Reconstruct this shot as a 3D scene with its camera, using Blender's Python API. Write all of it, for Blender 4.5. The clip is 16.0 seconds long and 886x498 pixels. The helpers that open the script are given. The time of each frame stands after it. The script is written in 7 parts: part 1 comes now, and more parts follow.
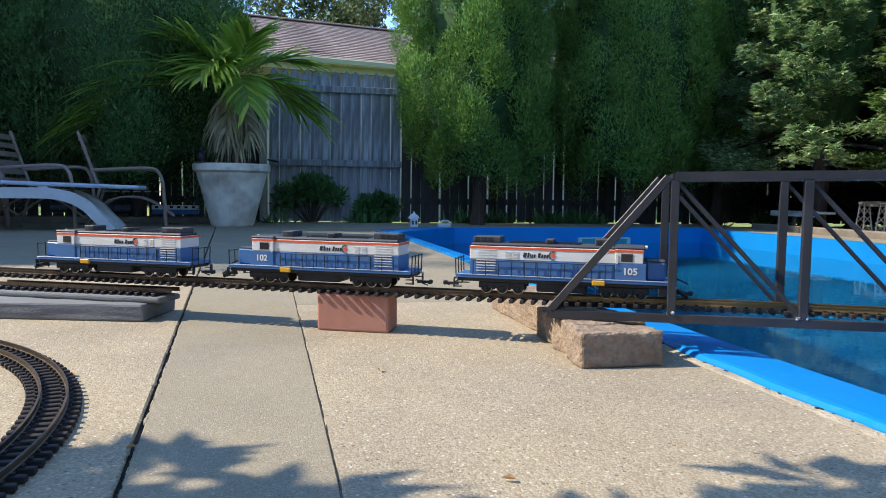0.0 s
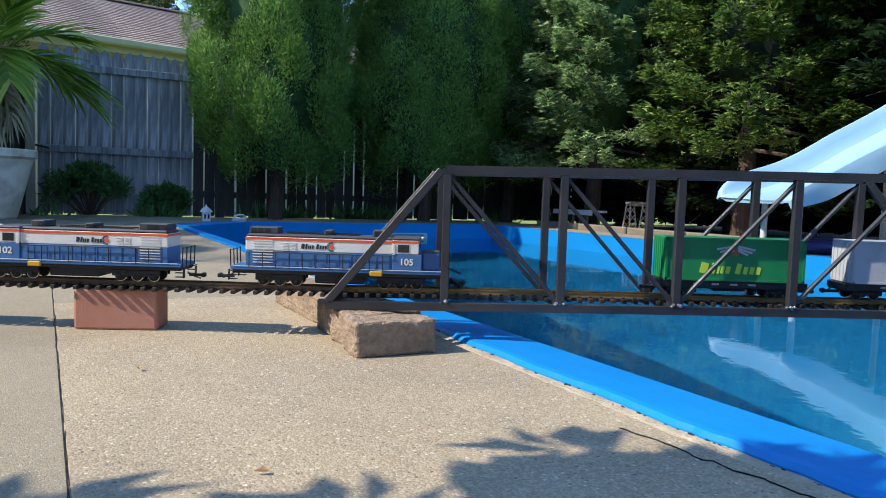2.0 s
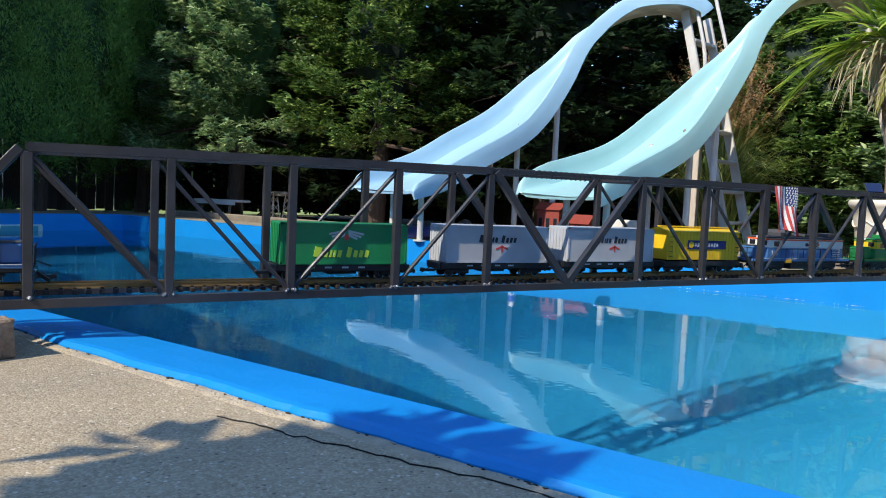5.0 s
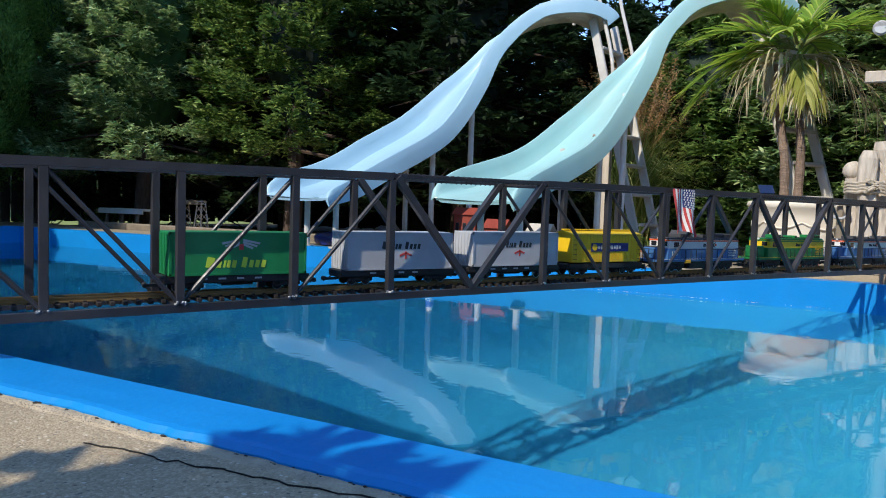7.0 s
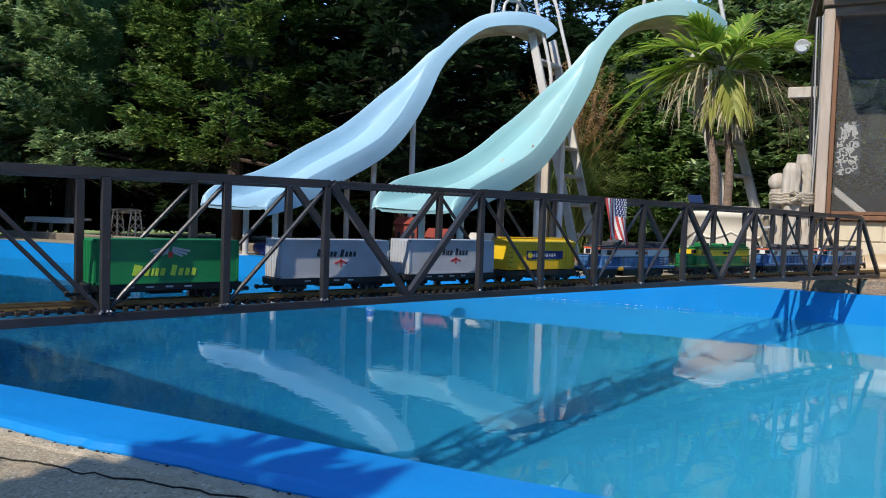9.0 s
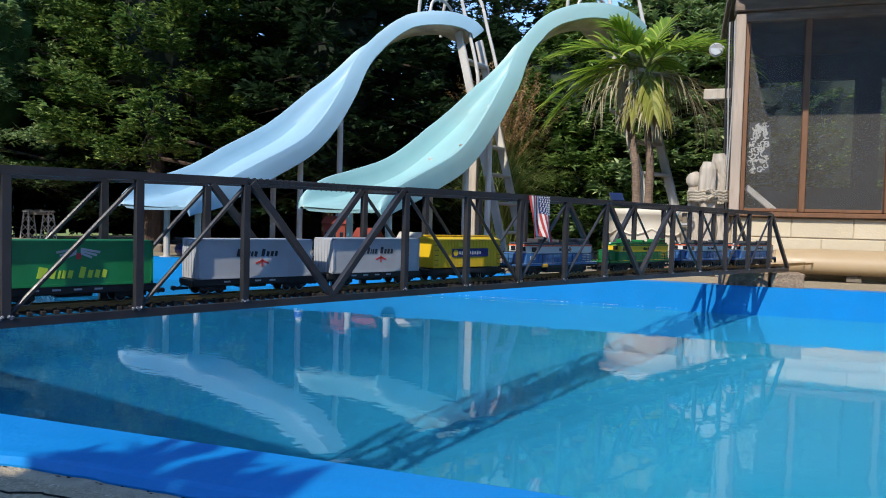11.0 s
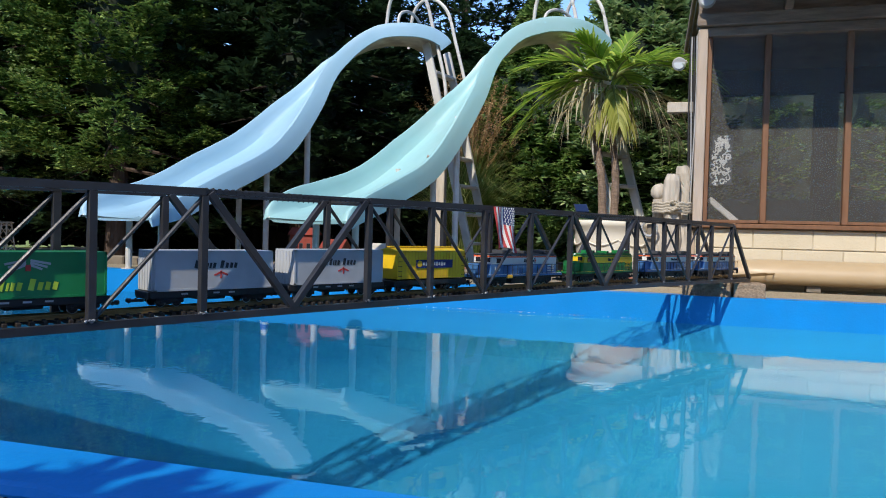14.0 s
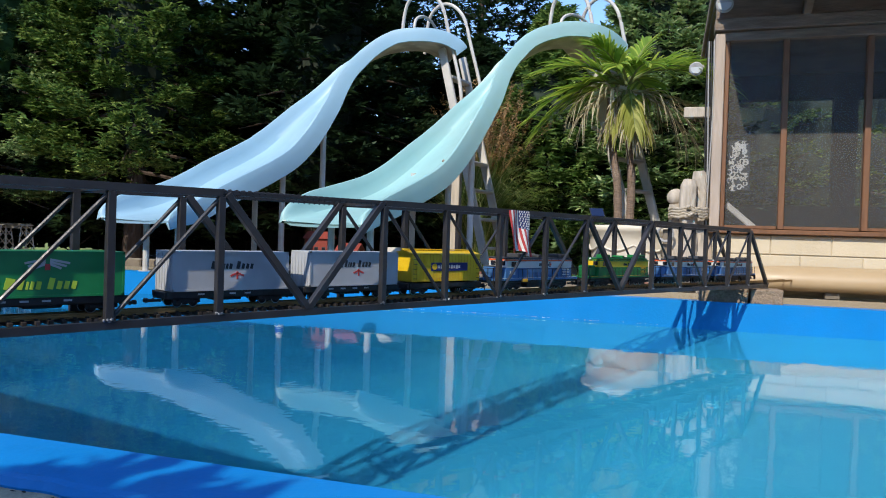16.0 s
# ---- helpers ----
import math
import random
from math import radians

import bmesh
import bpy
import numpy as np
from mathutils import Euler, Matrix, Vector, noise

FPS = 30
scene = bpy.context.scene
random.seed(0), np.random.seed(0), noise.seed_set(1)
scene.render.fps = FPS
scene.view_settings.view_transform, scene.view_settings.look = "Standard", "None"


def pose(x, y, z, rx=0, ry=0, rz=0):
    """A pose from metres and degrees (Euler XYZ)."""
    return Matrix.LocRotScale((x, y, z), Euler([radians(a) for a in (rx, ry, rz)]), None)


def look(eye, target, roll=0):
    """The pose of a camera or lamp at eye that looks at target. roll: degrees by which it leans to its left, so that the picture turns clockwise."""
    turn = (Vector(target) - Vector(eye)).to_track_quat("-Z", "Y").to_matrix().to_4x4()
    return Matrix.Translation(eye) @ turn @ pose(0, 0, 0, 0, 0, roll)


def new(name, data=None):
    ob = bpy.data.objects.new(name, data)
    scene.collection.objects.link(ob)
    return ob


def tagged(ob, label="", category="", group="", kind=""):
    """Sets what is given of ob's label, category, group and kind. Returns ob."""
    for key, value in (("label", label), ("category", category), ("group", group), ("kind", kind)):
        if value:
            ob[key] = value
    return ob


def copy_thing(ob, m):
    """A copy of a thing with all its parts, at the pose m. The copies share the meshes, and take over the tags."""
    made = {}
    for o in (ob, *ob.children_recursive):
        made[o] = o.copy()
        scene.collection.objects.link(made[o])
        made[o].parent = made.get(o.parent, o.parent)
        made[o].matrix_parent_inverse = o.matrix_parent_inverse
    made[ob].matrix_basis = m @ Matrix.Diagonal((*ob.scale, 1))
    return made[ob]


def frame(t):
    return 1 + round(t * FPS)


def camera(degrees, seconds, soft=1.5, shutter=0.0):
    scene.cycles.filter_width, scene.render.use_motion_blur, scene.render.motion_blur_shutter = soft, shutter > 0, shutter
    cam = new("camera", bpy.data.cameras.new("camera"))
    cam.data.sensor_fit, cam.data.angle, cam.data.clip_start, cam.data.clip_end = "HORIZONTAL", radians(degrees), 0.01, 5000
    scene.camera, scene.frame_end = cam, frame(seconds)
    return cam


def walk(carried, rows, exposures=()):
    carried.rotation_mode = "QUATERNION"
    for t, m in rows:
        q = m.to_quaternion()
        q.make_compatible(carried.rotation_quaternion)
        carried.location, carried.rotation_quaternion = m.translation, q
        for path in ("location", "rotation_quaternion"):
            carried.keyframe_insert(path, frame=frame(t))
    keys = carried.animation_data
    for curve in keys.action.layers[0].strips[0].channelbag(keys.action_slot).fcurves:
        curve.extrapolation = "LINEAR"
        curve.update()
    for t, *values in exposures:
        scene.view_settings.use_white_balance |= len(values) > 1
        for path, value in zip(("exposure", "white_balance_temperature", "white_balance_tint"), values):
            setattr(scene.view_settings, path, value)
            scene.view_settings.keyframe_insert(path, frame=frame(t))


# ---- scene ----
cam = camera(63.1, 16.0, soft=1.0)
PATH = [
    (0, (0.219, -1.903, 0.413), (-0.302, 0.021, 0.261), 0.7),
    (0.5, (0.236, -1.905, 0.411), (-0.227, 0.035, 0.267), 1.0),
    (1, (0.252, -1.899, 0.41), (-0.097, 0.066, 0.269), 1.1),
    (1.5, (0.273, -1.892, 0.401), (0.093, 0.094, 0.255), 1.4),
    (2, (0.289, -1.885, 0.399), (0.299, 0.109, 0.249), 1.8),
    (2.5, (0.315, -1.871, 0.389), (0.516, 0.113, 0.236), 2.1),
    (3, (0.337, -1.886, 0.388), (0.719, 0.072, 0.244), 2.4),
    (3.5, (0.362, -1.867, 0.384), (0.912, 0.051, 0.246), 2.5),
    (4, (0.364, -1.88, 0.393), (1.077, -0.017, 0.252), 2.8),
    (4.5, (0.39, -1.88, 0.392), (1.207, -0.06, 0.25), 2.8),
    (4.7, (0.384, -1.89, 0.388), (1.246, -0.091, 0.247), 2.7),
    (7, (0.461, -1.892, 0.391), (1.564, -0.228, 0.276), 1.8),
    (7.5, (0.465, -1.898, 0.388), (1.594, -0.25, 0.279), 1.7),
    (8, (0.466, -1.897, 0.385), (1.622, -0.267, 0.283), 1.8),
    (8.5, (0.469, -1.903, 0.383), (1.658, -0.297, 0.293), 1.9),
    (9, (0.479, -1.913, 0.384), (1.708, -0.337, 0.302), 1.9),
    (9.5, (0.482, -1.91, 0.381), (1.754, -0.368, 0.303), 1.8),
    (12, (0.521, -1.926, 0.378), (1.935, -0.513, 0.31), 1.4),
    (12.5, (0.527, -1.922, 0.373), (1.953, -0.521, 0.317), 1.4),
    (13, (0.528, -1.924, 0.376), (1.961, -0.529, 0.327), 1.5),
    (13.5, (0.531, -1.922, 0.37), (1.966, -0.529, 0.328), 1.5),
    (14, (0.528, -1.929, 0.379), (1.959, -0.533, 0.335), 1.5),
    (14.5, (0.526, -1.923, 0.379), (1.952, -0.522, 0.338), 1.5),
    (15, (0.521, -1.928, 0.375), (1.939, -0.518, 0.342), 1.7),
    (15.5, (0.522, -1.928, 0.378), (1.932, -0.51, 0.345), 1.9),
    (16, (0.527, -1.927, 0.369), (1.93, -0.502, 0.339), 1.8),
]
walk(cam, [(t, look(eye, target, roll)) for t, eye, target, roll in PATH], [(0, 1.68), (1.5, 1.66), (3.0, 1.44), (4.5, 1.43), (7, 1.18), (12, 1.10), (16, 1.11)])

# ---- light ----
SUN_FROM = 196.0        # degrees, plan direction in which the sunlight comes (from -x, a little from the viewer's side)
SUN_UP = 42.0
world = bpy.data.worlds.new("sky")
world.use_nodes = True
scene.world = world
wn = world.node_tree
sky = wn.nodes.new("ShaderNodeTexSky")
sky.sky_type = "NISHITA"
sky.sun_disc = False
sky.sun_elevation = radians(SUN_UP)
sky.sun_rotation = radians(90 - SUN_FROM)
sky.air_density, sky.dust_density, sky.ozone_density = 0.9, 0.0, 5.0
sky.altitude = 1300
wn.links.new(sky.outputs[0], wn.nodes["Background"].inputs[0])
wn.nodes["Background"].inputs[1].default_value = 0.15
lamp = bpy.data.lights.new("sun", "SUN")
lamp.energy, lamp.angle, lamp.color = 2.2, radians(0.53), (1.0, 0.92, 0.80)
sun = new("sun", lamp)
sun_dir = Vector((math.cos(radians(SUN_FROM)) * math.cos(radians(SUN_UP)), math.sin(radians(SUN_FROM)) * math.cos(radians(SUN_UP)), math.sin(radians(SUN_UP))))
sun.matrix_world = look(sun_dir * 30, (0, 0, 0))

# ---- plan: the pool's own axes, n across it and u along it ----
TURN = 28.0
CN, SN = math.cos(radians(TURN)), math.sin(radians(TURN))
rnd = random.Random(7)


def P(n, u, z=0.0):
    return Vector((n * CN - u * SN, n * SN + u * CN, z))


def pool_pose(n, u, z=0.0, turn=0.0):
    p = P(n, u, z)
    return pose(p.x, p.y, p.z, 0, 0, TURN + turn)


def thing(name, m, label="", category="", group="", kind=""):
    ob = new(name)
    ob.empty_display_size = 0.05
    ob.matrix_basis = m
    return tagged(ob, label, category, group, kind)


def part(name, bm, material, parent=None, label="", smooth=False):
    """Links a bmesh as one mesh object, in its parent's own axes."""
    me = bpy.data.meshes.new(name)
    bmesh.ops.recalc_face_normals(bm, faces=bm.faces)
    bm.to_mesh(me)
    bm.free()
    return part_of(name, me, material, parent, label, smooth)


def part_of(name, me, material, parent=None, label="", smooth=False):
    if material and not me.materials:
        me.materials.append(material)
    if smooth:
        me.shade_smooth()
    ob = new(name, me)
    ob.parent = parent
    if label:
        ob["label"] = label
    return ob


def single(name, bm, material, m, label, category, group="", kind="", smooth=False):
    ob = part(name, bm, material, None, "", smooth)
    ob.matrix_basis = m
    return tagged(ob, label, category, group, kind)


# ---- shapes ----
def box(bm, c, s, m=None, bevel=0.0, seg=1):
    made = bmesh.ops.create_cube(bm, size=1.0, matrix=Matrix.Translation(c) @ (m or Matrix()) @ Matrix.Diagonal((*s, 1)))
    if bevel:
        edges = list({e for v in made["verts"] for e in v.link_edges})
        bmesh.ops.bevel(bm, geom=edges, offset=bevel, segments=seg, affect="EDGES", profile=0.5)
    return bm


def slab(bm, x0, x1, y0, y1, z0, z1, bevel=0.0):
    return box(bm, ((x0 + x1) / 2, (y0 + y1) / 2, (z0 + z1) / 2), (abs(x1 - x0), abs(y1 - y0), abs(z1 - z0)), None, bevel)


def bar(bm, a, b, w, h, bevel=0.0, up=(0, 0, 1)):
    """A bar with a rectangular section between two points; w sideways, h upwards."""
    a, b = Vector(a), Vector(b)
    d = (b - a).normalized()
    side = d.cross(Vector(up))
    if side.length < 1e-4:
        side = d.cross(Vector((0, 1, 0)))
    side.normalize()
    top = side.cross(d)
    m = Matrix((side, d, top)).transposed()
    return box(bm, (a + b) / 2, (w, (b - a).length, h), m.to_4x4(), bevel)


def tube(bm, pts, r, seg=8, caps=True, radii=None):
    """A round tube through points."""
    pts = [Vector(p) for p in pts]
    rings = []
    ref = Vector((0.13, 0.21, 1)).normalized()
    for i, p in enumerate(pts):
        d = (pts[min(i + 1, len(pts) - 1)] - pts[max(i - 1, 0)]).normalized()
        a = d.cross(ref)
        if a.length < 0.1:
            a = d.cross(Vector((1, 0, 0)))
        a.normalize()
        b = a.cross(d)
        rr = radii[i] if radii else r
        rings.append([bm.verts.new(p + (a * math.cos(6.28319 * k / seg) + b * math.sin(6.28319 * k / seg)) * rr) for k in range(seg)])
    for r0, r1 in zip(rings, rings[1:]):
        for k in range(seg):
            bm.faces.new((r0[k], r0[(k + 1) % seg], r1[(k + 1) % seg], r1[k]))
    if caps:
        bm.faces.new(rings[0])
        bm.faces.new(rings[-1])
    return bm


def disc(bm, a, b, r, seg=16):
    return tube(bm, (a, b), r, seg)


def box_line(bm, pts, w, h):
    """One continuous bar with a rectangular section along points that run in x."""
    rings = [[bm.verts.new(Vector(p) + Vector((0, a * w / 2, b * h / 2))) for a, b in ((-1, -1), (1, -1), (1, 1), (-1, 1))] for p in pts]
    for r0, r1 in zip(rings, rings[1:]):
        for k in range(4):
            bm.faces.new((r0[k], r0[(k + 1) % 4], r1[(k + 1) % 4], r1[k]))
    bm.faces.new(rings[0])
    bm.faces.new(rings[-1])
    return bm


def lathe(bm, prof, seg=32, wob=0.0):
    """A turned body from (radius, height) pairs."""
    rings = [[bm.verts.new((max(r, 1e-4) * math.cos(6.28319 * k / seg), max(r, 1e-4) * math.sin(6.28319 * k / seg), z)) for k in range(seg)] for r, z in prof]
    for r0, r1 in zip(rings, rings[1:]):
        for k in range(seg):
            bm.faces.new((r0[k], r0[(k + 1) % seg], r1[(k + 1) % seg], r1[k]))
    bm.faces.new(rings[0])
    bm.faces.new(rings[-1])
    return bm


def curve_pts(ctrl, n):
    """Smooth points through control points (Catmull-Rom)."""
    c = [Vector(p) for p in ctrl]
    c = [2 * c[0] - c[1]] + c + [2 * c[-1] - c[-2]]
    out = []
    for i in range(1, len(c) - 2):
        for k in range(n):
            t = k / n
            a, b, d, e = c[i - 1], c[i], c[i + 1], c[i + 2]
            out.append(0.5 * (2 * b + (d - a) * t + (2 * a - 5 * b + 4 * d - e) * t * t + (3 * b - a - 3 * d + e) * t ** 3))
    out.append(c[-2])
    return out


def arrays(name, verts, faces, material, parent=None, label="", smooth=False):
    me = bpy.data.meshes.new(name)
    me.from_pydata(verts, [], faces)
    me.update()
    return part_of(name, me, material, parent, label, smooth)


def text_part(name, words, size, m, material, parent, label="", bold=0.0):
    cu = bpy.data.curves.new(name, "FONT")
    cu.body, cu.size, cu.align_x, cu.align_y, cu.extrude, cu.offset = words, size, "CENTER", "CENTER", 0.0004, bold
    tmp = bpy.data.objects.new(name, cu)
    scene.collection.objects.link(tmp)
    bpy.context.view_layer.update()
    me = bpy.data.meshes.new_from_object(tmp.evaluated_get(bpy.context.evaluated_depsgraph_get()))
    bpy.data.objects.remove(tmp)
    me.transform(m)
    return part_of(name, me, material, parent, label)


# ---- materials ----
def mat(name, color, rough=0.6, metal=0.0, vary=0.0, scale=8.0, bump=0.0, bscale=60.0, stain=None, stain_amt=0.0, stain_scale=2.0, spec=0.5, island=0.0, obj=0.0, coat=0.0, stretch=(1, 1, 1), clear=0.0):
    """A surface with grain and stains; colours are linear."""
    m = bpy.data.materials.new(name)
    m.use_nodes = True
    nt = m.node_tree
    b = nt.nodes["Principled BSDF"]
    b.inputs["Roughness"].default_value = rough
    b.inputs["Metallic"].default_value = metal
    b.inputs["Specular IOR Level"].default_value = spec
    b.inputs["Coat Weight"].default_value = coat
    tc = nt.nodes.new("ShaderNodeTexCoord")
    mp = nt.nodes.new("ShaderNodeMapping")
    mp.inputs["Scale"].default_value = stretch
    nt.links.new(tc.outputs["Object"], mp.inputs[0])

    def noise_tex(s, detail=4.0):
        n = nt.nodes.new("ShaderNodeTexNoise")
        n.inputs["Scale"].default_value = s
        n.inputs["Detail"].default_value = detail
        nt.links.new(mp.outputs[0], n.inputs["Vector"])
        return n.outputs["Fac"]

    def ramp(fac, lo, hi, a, c):
        r = nt.nodes.new("ShaderNodeMapRange")
        r.inputs["From Min"].default_value, r.inputs["From Max"].default_value = lo, hi
        r.inputs["To Min"].default_value, r.inputs["To Max"].default_value = a, c
        nt.links.new(fac, r.inputs["Value"])
        return r.outputs[0]

    def mix(kind, fac, c0, c1):
        x = nt.nodes.new("ShaderNodeMix")
        x.data_type, x.blend_type = "RGBA", kind
        for sock, val in ((x.inputs["Factor"], fac), (x.inputs["A"], c0), (x.inputs["B"], c1)):
            if isinstance(val, (int, float)):
                sock.default_value = val
            elif isinstance(val, tuple):
                sock.default_value = (*val[:3], 1)
            else:
                nt.links.new(val, sock)
        return x.outputs["Result"]

    def grey(val):
        c = nt.nodes.new("ShaderNodeCombineColor")
        for k in range(3):
            nt.links.new(val, c.inputs[k])
        return c.outputs[0]

    col = tuple(color)
    if vary:
        col = mix("MULTIPLY", 1.0, col, grey(ramp(noise_tex(scale), 0.25, 0.75, 1 - vary, 1 + vary)))
    if stain is not None:
        col = mix("MIX", ramp(noise_tex(stain_scale, 6.0), 0.45, 0.7, 0.0, stain_amt), col, tuple(stain))
    if island:
        g = nt.nodes.new("ShaderNodeNewGeometry")
        col = mix("MULTIPLY", 1.0, col, grey(ramp(g.outputs["Random Per Island"], 0, 1, 1 - island, 1 + island)))
    if obj:
        g = nt.nodes.new("ShaderNodeObjectInfo")
        col = mix("MULTIPLY", 1.0, col, grey(ramp(g.outputs["Random"], 0, 1, 1 - obj, 1 + obj)))
    if isinstance(col, tuple):
        b.inputs["Base Color"].default_value = (*col, 1)
    else:
        nt.links.new(col, b.inputs["Base Color"])
    if bump:
        bp = nt.nodes.new("ShaderNodeBump")
        bp.inputs["Strength"].default_value = bump
        bp.inputs["Distance"].default_value = 0.01
        nt.links.new(noise_tex(bscale, 5.0), bp.inputs["Height"])
        nt.links.new(bp.outputs[0], b.inputs["Normal"])
    if rough > 0.15 and vary:
        nt.links.new(ramp(noise_tex(scale * 2.3), 0.3, 0.7, max(0.05, rough - 0.1), min(1, rough + 0.1)), b.inputs["Roughness"])
    return m


def aggregate(name, base, stones, amount, stone_scale=130.0, stain=(0.12, 0.115, 0.1), relief=0.9, pebbles=0.75):
    """Concrete with small stones showing in it."""
    m = mat(name, base, 0.85, vary=0.22, scale=3.2, stain=stain, stain_amt=0.5, stain_scale=1.3)
    nt = m.node_tree
    b = nt.nodes["Principled BSDF"]
    tc = nt.nodes.new("ShaderNodeTexCoord")
    vo = nt.nodes.new("ShaderNodeTexVoronoi")
    vo.inputs["Scale"].default_value = stone_scale
    nt.links.new(tc.outputs["Object"], vo.inputs["Vector"])
    rmp = nt.nodes.new("ShaderNodeValToRGB")
    e = rmp.color_ramp.elements
    e[0].position, e[0].color = 0.0, (*stones[0], 1)
    e[1].position, e[1].color = 1.0, (*stones[1], 1)
    mid = e.new(0.5)
    mid.color = (*stones[2], 1)
    sep = nt.nodes.new("ShaderNodeSeparateColor")
    nt.links.new(vo.outputs["Color"], sep.inputs[0])
    nt.links.new(sep.outputs[0], rmp.inputs[0])
    x = nt.nodes.new("ShaderNodeMix")
    x.data_type = "RGBA"
    x.inputs["Factor"].default_value = amount
    old = b.inputs["Base Color"].links[0].from_socket
    nt.links.new(old, x.inputs["A"])
    nt.links.new(rmp.outputs[0], x.inputs["B"])
    nt.links.new(x.outputs["Result"], b.inputs["Base Color"])
    # larger single pebbles, pale and dark
    big = nt.nodes.new("ShaderNodeTexVoronoi")
    big.inputs["Scale"].default_value = stone_scale * 0.42
    nt.links.new(tc.outputs["Object"], big.inputs["Vector"])
    pick = nt.nodes.new("ShaderNodeSeparateColor")
    nt.links.new(big.outputs["Color"], pick.inputs[0])
    last_col = x.outputs["Result"]
    for sock, lo, hi, tone in ((0, 0.80, 0.82, (0.66, 0.58, 0.44)), (1, 0.86, 0.88, (0.10, 0.085, 0.065)), (2, 0.90, 0.92, (0.30, 0.20, 0.12))):
        sel = nt.nodes.new("ShaderNodeMapRange")
        sel.inputs["From Min"].default_value, sel.inputs["From Max"].default_value = lo, hi
        sel.inputs["To Max"].default_value = pebbles
        nt.links.new(pick.outputs[sock], sel.inputs["Value"])
        near = nt.nodes.new("ShaderNodeMapRange")
        near.inputs["From Min"].default_value, near.inputs["From Max"].default_value = 0.34, 0.26
        nt.links.new(big.outputs["Distance"], near.inputs["Value"])
        both = nt.nodes.new("ShaderNodeMath")
        both.operation = "MULTIPLY"
        nt.links.new(sel.outputs[0], both.inputs[0])
        nt.links.new(near.outputs[0], both.inputs[1])
        y = nt.nodes.new("ShaderNodeMix")
        y.data_type = "RGBA"
        nt.links.new(both.outputs[0], y.inputs["Factor"])
        nt.links.new(last_col, y.inputs["A"])
        y.inputs["B"].default_value = (*tone, 1)
        last_col = y.outputs["Result"]
    nt.links.new(last_col, b.inputs["Base Color"])
    bp = nt.nodes.new("ShaderNodeBump")
    bp.inputs["Strength"].default_value, bp.inputs["Distance"].default_value = relief, 0.0025
    bp.invert = True
    nz = nt.nodes.new("ShaderNodeTexNoise")
    nz.inputs["Scale"].default_value = 340
    add = nt.nodes.new("ShaderNodeMath")
    add.operation = "MULTIPLY_ADD"
    add.inputs[1].default_value = 0.35
    nt.links.new(tc.outputs["Object"], nz.inputs["Vector"])
    nt.links.new(nz.outputs["Fac"], add.inputs[0])
    nt.links.new(vo.outputs["Distance"], add.inputs[2])
    nt.links.new(add.outputs[0], bp.inputs["Height"])
    nt.links.new(bp.outputs[0], b.inputs["Normal"])
    return m


def leaf_mat(name, color, tip, island=0.45, rough=0.55, through_light=0.35):
    """Foliage: each leaf or spray has its own tone; some light comes through."""
    m = bpy.data.materials.new(name)
    m.use_nodes = True
    nt = m.node_tree
    b = nt.nodes["Principled BSDF"]
    g = nt.nodes.new("ShaderNodeNewGeometry")
    r = nt.nodes.new("ShaderNodeValToRGB")
    e = r.color_ramp.elements
    e[0].color = (*[c * (1 - island) for c in color], 1)
    e[1].color = (*tip, 1)
    k = e.new(0.6)
    k.color = (*color, 1)
    nt.links.new(g.outputs["Random Per Island"], r.inputs[0])
    nt.links.new(r.outputs[0], b.inputs["Base Color"])
    b.inputs["Roughness"].default_value = rough
    b.inputs["Specular IOR Level"].default_value = 0.3
    tr = nt.nodes.new("ShaderNodeBsdfTranslucent")
    nt.links.new(r.outputs[0], tr.inputs[0])
    mx = nt.nodes.new("ShaderNodeMixShader")
    mx.inputs[0].default_value = through_light
    nt.links.new(b.outputs[0], mx.inputs[1])
    nt.links.new(tr.outputs[0], mx.inputs[2])
    nt.links.new(mx.outputs[0], nt.nodes["Material Output"].inputs[0])
    return m


def glass_like(name, color, rough, ior, ripple=0.0, rscale=3.0):
    m = bpy.data.materials.new(name)
    m.use_nodes = True
    nt = m.node_tree
    b = nt.nodes["Principled BSDF"]
    b.inputs["Base Color"].default_value = (*color, 1)
    b.inputs["Roughness"].default_value = rough
    b.inputs["IOR"].default_value = ior
    b.inputs["Transmission Weight"].default_value = 1.0
    if ripple:
        tc = nt.nodes.new("ShaderNodeTexCoord")
        nz = nt.nodes.new("ShaderNodeTexNoise")
        nz.inputs["Scale"].default_value, nz.inputs["Detail"].default_value = rscale, 1.2
        nt.links.new(tc.outputs["Object"], nz.inputs["Vector"])
        bp = nt.nodes.new("ShaderNodeBump")
        bp.inputs["Strength"].default_value, bp.inputs["Distance"].default_value = ripple, 0.02
        fine = nt.nodes.new("ShaderNodeTexNoise")
        fine.inputs["Scale"].default_value, fine.inputs["Detail"].default_value = rscale * 6, 0.0
        nt.links.new(tc.outputs["Object"], fine.inputs["Vector"])
        both = nt.nodes.new("ShaderNodeMath")
        both.operation = "MULTIPLY_ADD"
        both.inputs[1].default_value = 0.22
        nt.links.new(fine.outputs["Fac"], both.inputs[0])
        nt.links.new(nz.outputs["Fac"], both.inputs[2])
        nt.links.new(both.outputs[0], bp.inputs["Height"])
        nt.links.new(bp.outputs[0], b.inputs["Normal"])
    return m


